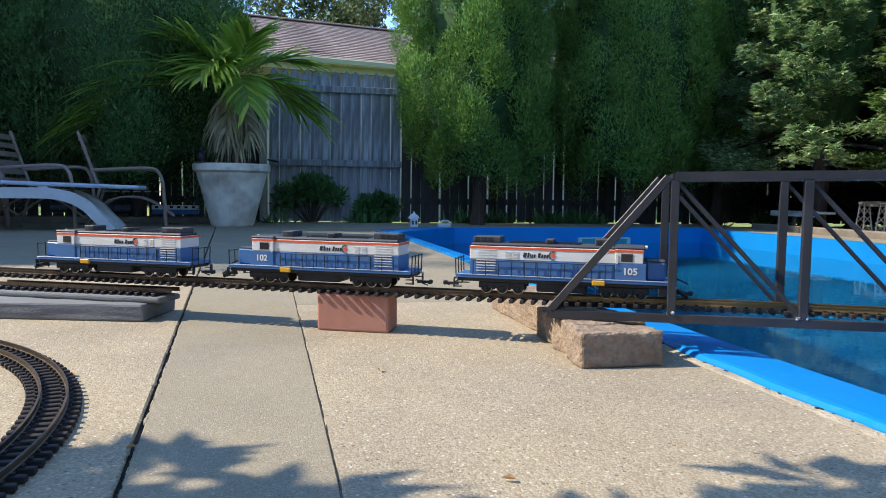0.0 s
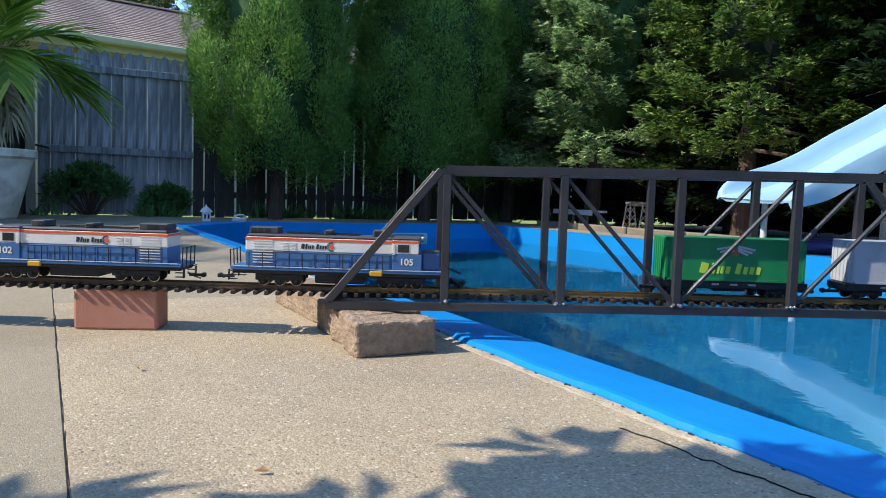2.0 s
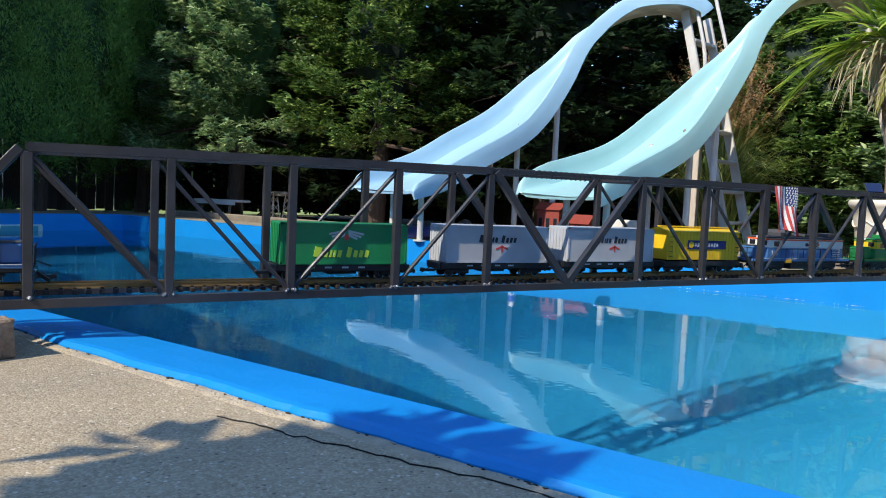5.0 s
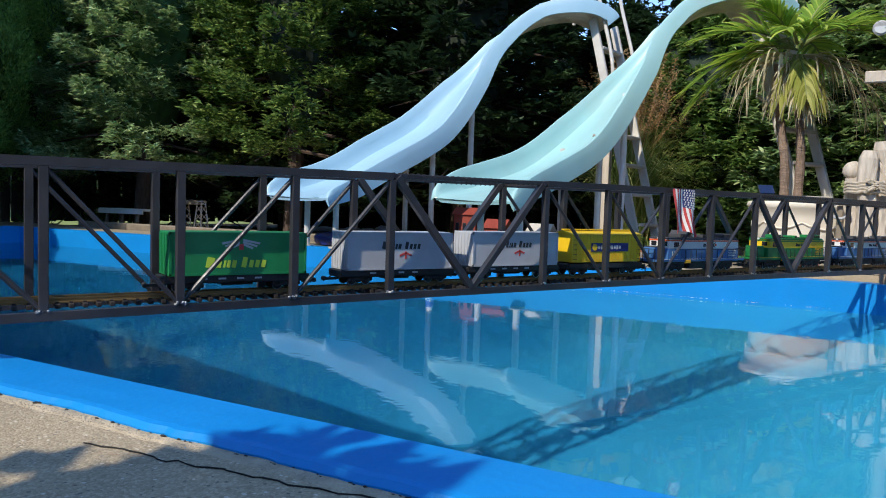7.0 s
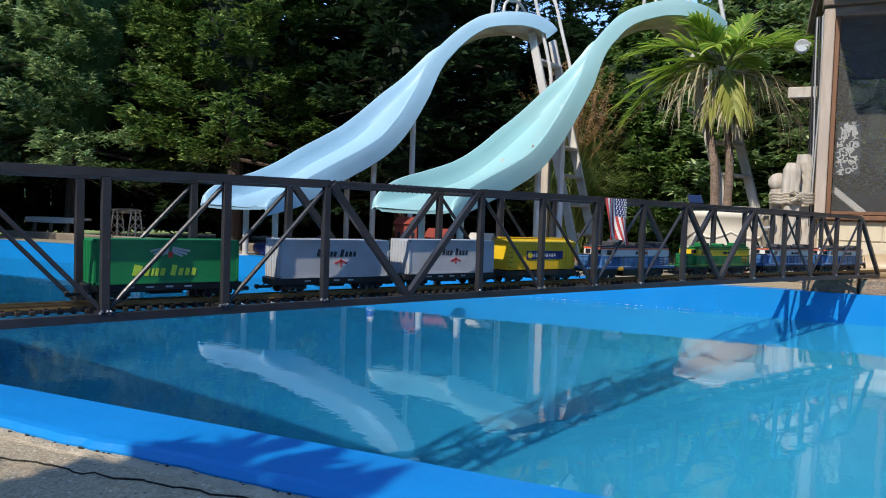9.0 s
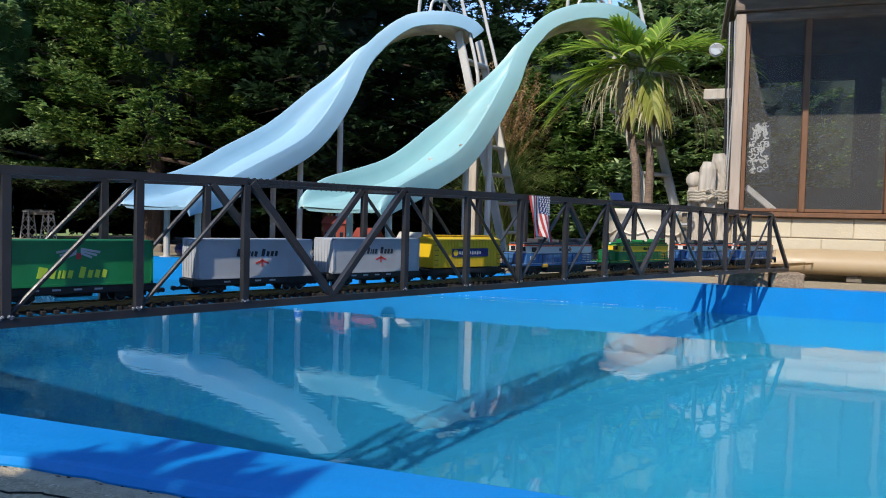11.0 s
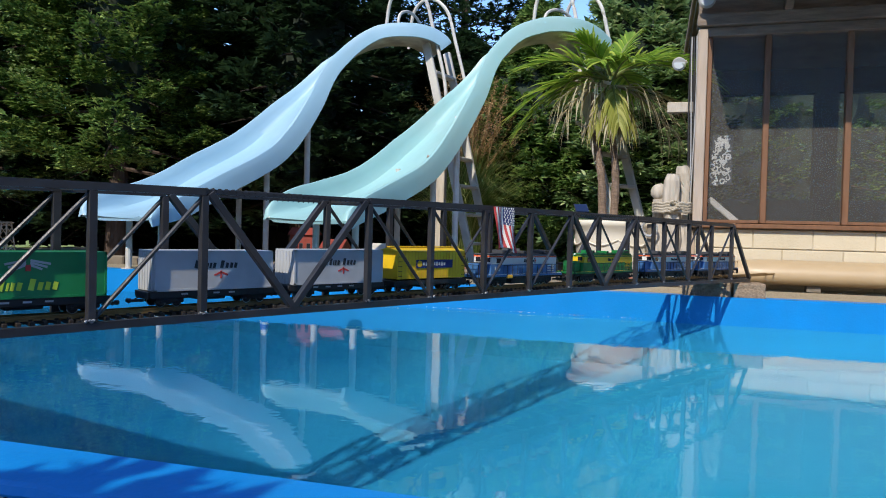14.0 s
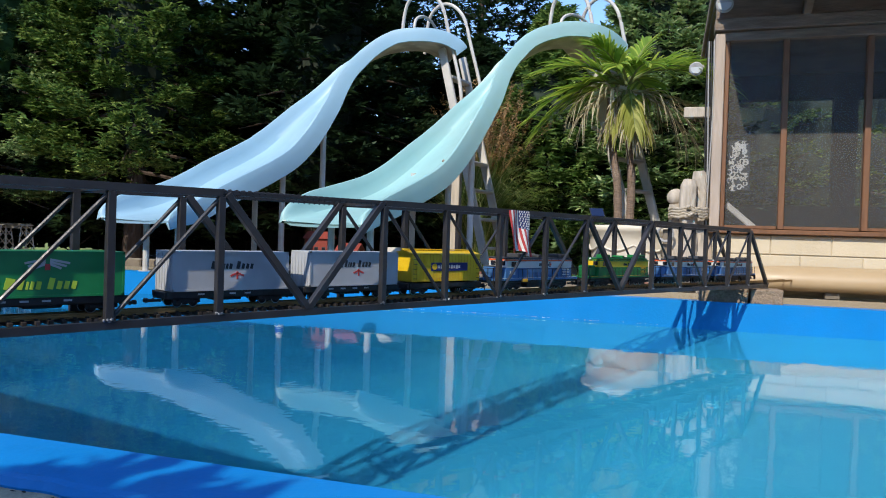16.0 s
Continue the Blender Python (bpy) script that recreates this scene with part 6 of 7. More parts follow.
model_house(pool_pose(5.95, -0.72, 0.02), 0.12, 0.14, 0.18, M_POT2, "small cream model cottage in the railway bed", M_LROOF)
# edging of the garden bed
for k in range(9):
    u0 = -1.6 + 0.92 * k
    single("landscape_timber", slab(bmesh.new(), -0.05, 0.05, -0.45, 0.45, -0.02, 0.075, 0.012), M_TIMBER, pool_pose(5.48, u0 + 0.45, 0, rnd.uniform(-1.5, 1.5)), "grey landscape timber edging the garden bed", "timber", "bed edging")
for k in range(14):
    rough_block("edging_stone", pool_pose(5.58 + rnd.uniform(-0.02, 0.02), -1.75 + 0.105 * k, -0.005, rnd.uniform(-12, 12)), (0.10, 0.095, rnd.uniform(0.07, 0.11)), M_REDBRK, "small reddish stone edging the garden bed", "stone", 0.006, 2)
# a few dry leaves on the deck
for x, y, s in ((-0.92, -0.76, 0.022), (-0.98, -0.60, 0.016), (-0.55, -0.95, 0.010), (-0.35, -0.35, 0.012), (0.05, -0.9, 0.012), (-1.25, -0.45, 0.022), (-0.7, 0.3, 0.02)):
    lf = bmesh.new()
    vv = [lf.verts.new(p) for p in ((-s, 0, 0.003), (-s * 0.3, s * 0.45, 0.008), (s, 0.1 * s, 0.004), (-s * 0.2, -s * 0.45, 0.009), (0, 0, 0.002))]
    for a, b in ((0, 1), (1, 2), (2, 3), (3, 0)):
        lf.faces.new((vv[a], vv[b], vv[4]))
    ob = single("dry_leaf", lf, L_PLUME, pose(x, y, 0.002, 0, 0, rnd.uniform(0, 360)), "curled brown dry leaf on the deck", "leaf", "dry leaves")

# ---- fence along the far end and the right side ----
def board_mesh(name, w, h, material):
    bm = bmesh.new()
    pts = [(-w / 2, 0), (w / 2, 0), (w / 2, h - 0.10), (w * 0.32, h - 0.045), (0, h), (-w * 0.32, h - 0.045), (-w / 2, h - 0.10)]
    f = [bm.verts.new((x, -0.009, z)) for x, z in pts]
    g = [bm.verts.new((x, 0.009, z)) for x, z in pts]
    bm.faces.new(f)
    bm.faces.new(g[::-1])
    for k in range(7):
        bm.faces.new((f[k], g[k], g[(k + 1) % 7], f[(k + 1) % 7]))
    me = bpy.data.meshes.new(name)
    bmesh.ops.recalc_face_normals(bm, faces=bm.faces)
    bm.to_mesh(me)
    bm.free()
    me.materials.append(material)
    return me


FU = 8.62
grey_board, dark_board = board_mesh("board", 0.137, 2.12, M_GREYWOOD), board_mesh("board", 0.132, 2.0, M_FENCEDARK)
gate = thing("fence_gate", pool_pose(0.1, FU), "weathered grey wooden fence panel with pointed pickets, in shade", "fence")
for k in range(13):
    o = part_of("board", grey_board, None, gate)
    o.location = (-0.86 + 0.1425 * k, rnd.uniform(-0.004, 0.004), rnd.uniform(-0.015, 0.01))
    o.rotation_euler = (0, radians(rnd.uniform(-0.35, 0.35)), 0)
for z in (0.83, 1.86):
    part("rail", slab(bmesh.new(), -0.93, 0.93, -0.06, -0.012, z - 0.045, z + 0.045, 0.004), M_GREYWOOD, gate)
part("gate_post", slab(bmesh.new(), -1.06, -0.95, -0.07, 0.05, -0.1, 1.9, 0.006), M_POST, gate)
part("latch", tube(bmesh.new(), ((-0.95, -0.07, 0.86), (-0.85, -0.08, 0.84), (-0.8, -0.07, 0.83)), 0.012, 6), M_LBLACK, gate)
for lab, n0, n1 in (("dark weathered wooden fence behind the trees, light between boards", -6.4, -1.0), ("dark weathered wooden fence behind the evergreens, light between boards", 1.035, 9.6)):
    fe = thing("wooden_fence", pool_pose(n0, FU), lab, "fence")
    n = 0.07
    while n < n1 - n0:
        o = part_of("board", dark_board, None, fe)
        o.location = (n, rnd.uniform(-0.004, 0.004), rnd.uniform(-0.02, 0.01))
        o.rotation_euler = (0, radians(rnd.uniform(-0.4, 0.4)), 0)
        n += 0.132 + rnd.choice((0.004, 0.009, 0.018, 0.030))
    for z in (0.3, 1.7):
        part("rail", slab(bmesh.new(), 0, n1 - n0, 0.012, 0.05, z - 0.045, z + 0.045), M_FENCEDARK, fe)
fe = thing("wooden_fence", pool_pose(9.7, 8.6, 0, -90), "dark weathered wooden fence behind the tall conifers", "fence")
for k in range(68):
    o = part_of("board", dark_board, None, fe)
    o.location = (0.07 + 0.139 * k, rnd.uniform(-0.004, 0.004), rnd.uniform(-0.02, 0.01))
part("rail", slab(bmesh.new(), 0, 9.5, 0.012, 0.05, 1.65, 1.75), M_FENCEDARK, fe)

# ---- the neighbour's house over the fence ----
nb_ = thing("neighbour_house", pool_pose(1.2, 12.4, -0.17, 11), "neighbour's house with brown shingle roof and pale gutter", "house")
part("wall", slab(bmesh.new(), -3.8, 6.0, 0.3, 5.0, -0.09, 2.9), M_POT2, nb_)
rows_ = 22
for k in range(rows_):
    f0, f1 = k / rows_, (k + 1.25) / rows_
    y0, z0, y1, z1 = 2.9 * f0, 3.1 + 1.28 * f0, 2.9 * f1, 3.1 + 1.28 * f1
    bm = bmesh.new()
    x = -4.1 + (0.15 if k % 2 else 0)
    while x < 6.2:
        w = 0.3
        lift = rnd.uniform(0.0, 0.004)
        q = [bm.verts.new(p) for p in ((x, y0, z0 + 0.035 + lift), (x + w - 0.006, y0, z0 + 0.035 + lift), (x + w - 0.006, y1, z1 + 0.01 + lift), (x, y1, z1 + 0.01 + lift), (x, y0, z0 + 0.005), (x + w - 0.006, y0, z0 + 0.005))]
        bm.faces.new(q[0:4])
        bm.faces.new((q[4], q[5], q[1], q[0]))
        x += w
    part("shingle_course", bm, M_SHINGLE, nb_)
part("roof_deck", bar(bmesh.new(), (1.0, -0.05, 3.06), (1.0, 2.98, 4.40), 10.3, 0.04), M_SHINGLE, nb_)
part("back_roof", bar(bmesh.new(), (1.0, 2.98, 4.39), (1.0, 5.9, 3.1), 10.3, 0.06), M_SHINGLE, nb_)
part("ridge", slab(bmesh.new(), -4.15, 6.2, 2.8, 3.12, 4.405, 4.44, 0.01), M_SHINGLE, nb_)
part("gutter", slab(bmesh.new(), -4.15, 6.2, -0.16, -0.02, 2.98, 3.10, 0.02), M_GUTTER, nb_)
part("fascia", slab(bmesh.new(), -4.1, 6.15, -0.015, 0.03, 2.86, 3.08), M_GUTTER, nb_)

# ---- plants ----
rng = np.random.default_rng(11)


def unit(a):
    return a / np.maximum(np.linalg.norm(a, axis=1, keepdims=True), 1e-6)


def diamonds(name, base, way, length, width, material, parent, label="", twist=None):
    """Many small pointed leaves: base points, directions, lengths and half widths."""
    n = len(base)
    ref = unit(rng.normal(size=(n, 3))) if twist is None else twist
    side = unit(np.cross(way, ref))
    nor = np.cross(side, way)
    L, Wd = np.asarray(length).reshape(-1, 1), np.asarray(width).reshape(-1, 1)
    v = np.empty((n, 4, 3))
    v[:, 0] = base
    v[:, 1] = base + way * L * 0.5 + side * Wd + nor * L * 0.06
    v[:, 2] = base + way * L - nor * L * 0.10
    v[:, 3] = base + way * L * 0.5 - side * Wd + nor * L * 0.06
    me = bpy.data.meshes.new(name)
    me.vertices.add(n * 4)
    me.vertices.foreach_set("co", v.reshape(-1))
    me.loops.add(n * 4)
    me.loops.foreach_set("vertex_index", np.arange(n * 4, dtype=np.int32))
    me.polygons.add(n)
    me.polygons.foreach_set("loop_start", np.arange(0, n * 4, 4, dtype=np.int32))
    me.update(calc_edges=True)
    return part_of(name, me, material, parent, label)


def lump(p, f, seed):
    return np.array([noise.noise((a * f + seed, b * f, c * f)) for a, b, c in p])


def trunk_part(parent, h, r, lean=0.0, material=M_TRUNK):
    pts = [(lean * q / 8 + 0.03 * math.sin(q), 0.02 * math.cos(q * 1.3), -0.1 + (h + 0.1) * q / 8) for q in range(9)]
    part("trunk", tube(bmesh.new(), pts, r, 10, True, [r * (1.15 - 0.85 * q / 8) for q in range(9)]), material, parent)


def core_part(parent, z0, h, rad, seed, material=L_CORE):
    """Dark inner crown, so that the sky does not show through; coloured like the shade between leaves."""
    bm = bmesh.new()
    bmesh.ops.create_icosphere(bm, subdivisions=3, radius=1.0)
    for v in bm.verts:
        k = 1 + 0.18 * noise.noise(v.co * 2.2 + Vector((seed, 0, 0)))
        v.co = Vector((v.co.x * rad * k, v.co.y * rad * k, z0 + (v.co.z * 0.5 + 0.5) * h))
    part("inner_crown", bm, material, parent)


def arborvitae(n, u, rad, h, z0, count, label, leaf=L_ARBOR, seed=1):
    """A dense evergreen built of rounded clumps of fine upright sprays round a dark heart."""
    tr = thing("evergreen_tree", pool_pose(n, u), label, "tree", "evergreens by the fence")
    trunk_part(tr, h * 0.7, 0.09)
    base, way, twist = [], [], []
    clumps = 100
    per = count // clumps
    for k in range(clumps):
        t = (k + rng.uniform(0, 1)) / clumps
        prof = math.sqrt(max(0.03, 1 - abs((t - 0.34) / (0.44 if t < 0.34 else 0.70)) ** 2.2))
        a = k * 2.399963 + rng.uniform(-0.35, 0.35)
        rr = rad * prof * rng.uniform(0.60, 0.94)
        c = np.array([rr * math.cos(a), rr * math.sin(a), z0 + t * (h - z0)])
        size = rng.uniform(0.20, 0.36) * rad / 1.1
        out = np.array([math.cos(a), math.sin(a), 0.25])
        d = unit(rng.normal(size=(per, 3)) + out * 0.9)
        shell = rng.uniform(0.60, 1.04, (per, 1))
        base.append(c + d * shell * np.array([size, size, size * 1.5]))
        way.append(unit(d * 0.7 + np.array([0, 0, 0.75]) + rng.normal(0, 0.3, (per, 3))))
        twist.append(unit(d * 0.9 + out * 0.3 + rng.normal(0, 0.28, (per, 3))))
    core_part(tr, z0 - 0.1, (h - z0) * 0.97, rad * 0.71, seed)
    base, way, twist = np.concatenate(base), np.concatenate(way), np.concatenate(twist)
    k = len(base)
    diamonds("crown", base, way, rng.uniform(0.028, 0.066, k), rng.uniform(0.0055, 0.0105, k), leaf, tr, twist=twist)
    return tr


def conifer(n, u, rad, h, z0, branches, per, label, leaf=L_CONIF, seed=1, category="tree", group="tall conifers", droop=0.25, core=0.42, bare=0.06, big=1.0, core_mat=L_BLACKCORE):
    """A layered conifer: flat sprays along branches that sag and turn up at the ends."""
    tr = thing("conifer_tree", pool_pose(n, u), label, category, group)
    trunk_part(tr, h * 0.95, 0.11)
    base, way, ln, wd, tw = [], [], [], [], []
    for b in range(branches):
        f = (b + rng.uniform(0, 1)) / branches
        z = z0 + (h - z0) * f
        a = b * 2.399 + rng.uniform(-0.3, 0.3)
        reach = rad * (1 - f) ** 0.7 * rng.uniform(0.72, 1.1) + 0.12
        t = np.sqrt(rng.uniform(bare, 1, per))
        sag = -droop * reach * t ** 1.3 + 0.20 * reach * t ** 4
        ca, sa = math.cos(a), math.sin(a)
        spread = (1.12 - t) * reach * 0.45 * rng.uniform(-1, 1, per)
        x, y = ca * reach * t - sa * spread, sa * reach * t + ca * spread
        base.append(np.stack([x, y, z + sag + rng.normal(0, 0.045, per) - 0.06 * np.abs(spread)], 1))
        sgn = np.sign(spread + 1e-6)
        d = np.stack([ca - sa * sgn * 0.75, sa + ca * sgn * 0.75, np.full(per, 0.30)], 1) + rng.normal(0, 0.28, (per, 3))
        way.append(unit(d))
        ln.append(rng.uniform(0.055, 0.13, per) * big)
        wd.append(rng.uniform(0.010, 0.021, per) * big)
        tw.append(unit(np.array([0, 0, 1.0]) + rng.normal(0, 0.35, (per, 3))))
        if b % 2 == 0:
            part("limb", tube(bmesh.new(), [(ca * reach * q, sa * reach * q, z - droop * reach * q ** 1.3) for q in (0, 0.35, 0.7, 0.95)], 0.02, 5, False, [0.028, 0.02, 0.012, 0.005]), M_TRUNK, tr)
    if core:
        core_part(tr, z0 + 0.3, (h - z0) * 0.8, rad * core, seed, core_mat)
    # small fans: each spray has three leaves
    B, D, LL, WW, T = np.concatenate(base), np.concatenate(way), np.concatenate(ln), np.concatenate(wd), np.concatenate(tw)
    S = unit(np.cross(D, T))
    B3 = np.concatenate([B, B + D * LL[:, None] * 0.25, B + D * LL[:, None] * 0.25])
    D3 = np.concatenate([D, unit(D + S * 0.8), unit(D - S * 0.8)])
    diamonds("crown", B3, D3, np.concatenate([LL, LL * 0.7, LL * 0.7]), np.concatenate([WW, WW * 0.75, WW * 0.75]), leaf, tr, twist=np.concatenate([T, T, T]))
    return tr


EV = "dense dark green arborvitae with bright sunlit tips by the fence"
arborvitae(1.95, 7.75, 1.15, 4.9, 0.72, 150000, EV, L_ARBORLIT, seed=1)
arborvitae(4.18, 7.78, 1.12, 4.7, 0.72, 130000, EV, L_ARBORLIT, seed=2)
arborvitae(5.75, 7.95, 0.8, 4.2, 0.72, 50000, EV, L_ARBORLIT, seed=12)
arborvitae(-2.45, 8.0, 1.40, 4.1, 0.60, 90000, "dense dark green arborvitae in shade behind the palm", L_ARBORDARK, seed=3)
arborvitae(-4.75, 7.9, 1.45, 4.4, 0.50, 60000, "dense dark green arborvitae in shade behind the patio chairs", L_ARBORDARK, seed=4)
# a hedge row along the deck's left side shades the far half of the deck
for k, (n, u, h) in enumerate(((-6.3, 4.4, 6.2), (-6.5, 6.2, 6.8), (-6.4, 8.0, 6.6))):
    arborvitae(n, u, 1.5, h, 0.2, 26000, "tall dense arborvitae beside the deck", seed=5 + k)

CF = "tall layered conifer with drooping sunlit green sprays"
conifer(6.25, 6.45, 1.55, 5.8, 0.78, 130, 290, "tall blue-green cypress with drooping sunlit sprays", L_CYPRESS_LIT, seed=1, bare=0.2, core=0.46, big=1.05, core_mat=L_CORE)
conifer(7.0, 4.45, 1.5, 6.2, 1.0, 150, 240, CF, seed=2, core=0.34, bare=0.20, big=1.1)
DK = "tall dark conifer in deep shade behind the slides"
conifer(8.2, 5.6, 1.8, 6.5, 0.3, 110, 125, DK, L_CONIF_SHADE, 3, big=2.0, core=0.30)
conifer(8.25, 2.6, 1.8, 6.6, 0.5, 130, 133, DK, L_CONIF_SHADE, 4, big=2.0, core=0.30)
conifer(10.3, 1.0, 1.7, 3.3, 0.4, 110, 125, DK, L_CONIF_SHADE, 5, big=2.0, core=0.30)
conifer(9.6, 3.1, 1.5, 6.8, 0.5, 90, 91, DK, L_CONIF_SHADE, 6, big=2.0, core=0.30)
conifer(7.9, 7.6, 1.8, 6.6, 0.3, 110, 116, DK, L_CONIF_SHADE, 13, big=2.0, core=0.30)
conifer(10.2, 4.2, 2.0, 7.2, 0.3, 100, 91, DK, L_CONIF_SHADE, 14, big=2.0, core=0.30)
conifer(10.4, 7.0, 2.0, 7.2, 0.3, 100, 91, DK, L_CONIF_SHADE, 15, big=2.0, core=0.30)
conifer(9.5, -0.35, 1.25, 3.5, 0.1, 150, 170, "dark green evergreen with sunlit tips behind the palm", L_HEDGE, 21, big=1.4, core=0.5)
# the lightened leaf colour stands for sun on this evergreen too
conifer(9.3, -1.75, 1.3, 4.9, 0.0, 150, 165, "green evergreen beside the house, partly sunlit", L_CYPRESS_LIT, 22, big=1.5, core=0.4)
conifer(9.6, -2.0, 1.5, 5.4, 0.3, 90, 110, "tall green conifer behind the house corner", L_CONIF, 9)
conifer(12.6, -4.3, 2.0, 5.0, 0.2, 80, 90, "green conifer seen through the porch", L_CONIF, 10)
conifer(12.6, -7.2, 2.0, 5.0, 0.2, 80, 90, "green conifer seen through the porch", L_CONIF, 12)
conifer(12.0, -3.0, 1.8, 5.2, 0.2, 80, 90, "green conifer seen through the porch", L_CONIF, 18)
conifer(13.2, -2.0, 1.8, 5.0, 0.2, 80, 90, "green conifer seen through the porch", L_CONIF, 16)
conifer(14.5, -5.8, 1.8, 5.5, 0.2, 80, 90, "green conifer seen through the porch", L_CONIF, 17)
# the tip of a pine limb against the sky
conifer(12.5, 1.5, 2.4, 7.5, 2.4, 80, 170, "tall dark pine rising behind the slides", L_CONIF_SHADE, 11, droop=0.05, core=0, big=1.5)


def broadleaf(n, u, rad, h, count, label, seed):
    r = np.random.default_rng(seed)
    tr = thing("broadleaf_tree", pool_pose(n, u), label, "tree", "far trees")
    trunk_part(tr, h * 0.8, 0.16)
    base = []
    for k in range(26):
        c = np.array([r.normal(0, rad * 0.5), r.normal(0, rad * 0.5), h * 0.5 + abs(r.normal(0, h * 0.28))])
        m = count // 26
        d = unit(r.normal(size=(m, 3)))
        base.append(c + d * rad * 0.34 * r.uniform(0.55, 1.05, (m, 1)))
        part("limb", tube(bmesh.new(), ((0, 0, h * 0.35), (c[0] * 0.5, c[1] * 0.5, h * 0.35 + (c[2] - h * 0.35) * 0.6), tuple(c)), 0.05, 5, False, [0.06, 0.04, 0.01]), M_TRUNK, tr)
    base = np.concatenate(base)
    m = len(base)
    diamonds("crown", base, unit(r.normal(size=(m, 3))), r.uniform(0.09, 0.17, m), r.uniform(0.025, 0.05, m), L_LIGHT, tr)


broadleaf(0.9, 20.5, 2.4, 6.6, 24000, "pale grey-green broadleaf tree beyond the neighbour's roof", 51)
broadleaf(4.5, 21.5, 2.6, 6.9, 24000, "pale grey-green broadleaf tree beyond the neighbour's roof", 52)

# far woods all round, nobody could count them
base, way = [], []
cores = bmesh.new()
for k in range(64):
    a = 6.28319 * k / 64 + rng.uniform(-0.04, 0.04)
    dist = rng.uniform(26, 34)
    c = np.array([3 + dist * math.cos(a), 2 + dist * math.sin(a), 0.0])
    way_ = math.degrees(math.atan2(c[1] + 1.95, c[0] + 0.44))
    h = rng.uniform(3.6, 5.6) if 2 < way_ < 19 or 72 < way_ < 92 else rng.uniform(9.0, 11.5)
    m = 900
    t = rng.uniform(0, 1, m)
    ang = rng.uniform(0, 6.283, m)
    rr = 2.0 * np.sqrt(np.clip(1 - t, 0.02, 1)) * rng.uniform(0.75, 1.05, m)
    base.append(c + np.stack([rr * np.cos(ang), rr * np.sin(ang), t * h], 1))
    way.append(unit(np.stack([np.cos(ang), np.sin(ang), np.full(m, 0.4)], 1) + rng.normal(0, 0.4, (m, 3))))
    bmesh.ops.create_cone(cores, segments=9, radius1=1.8, radius2=0.3, depth=h * 0.95, matrix=Matrix.Translation((c[0], c[1], h * 0.47)))
woods = thing("far_woods", pool_pose(0, 0, -0.09), "belt of dark green trees far beyond the garden", "woods", kind="stuff")
base, way = np.concatenate(base), np.concatenate(way)
diamonds("crown", base, way, rng.uniform(0.4, 0.8, len(base)), rng.uniform(0.12, 0.2, len(base)), L_CONIF_SHADE, woods)
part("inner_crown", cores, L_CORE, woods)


# ---- palms ----
def strip(vs, fs, pts, half, side):
    o = len(vs)
    for p, h in zip(pts, half):
        vs.append(tuple(p - side * h))
        vs.append(tuple(p + side * h))
    for k in range(len(pts) - 1):
        fs.append((o + 2 * k, o + 2 * k + 1, o + 2 * k + 3, o + 2 * k + 2))


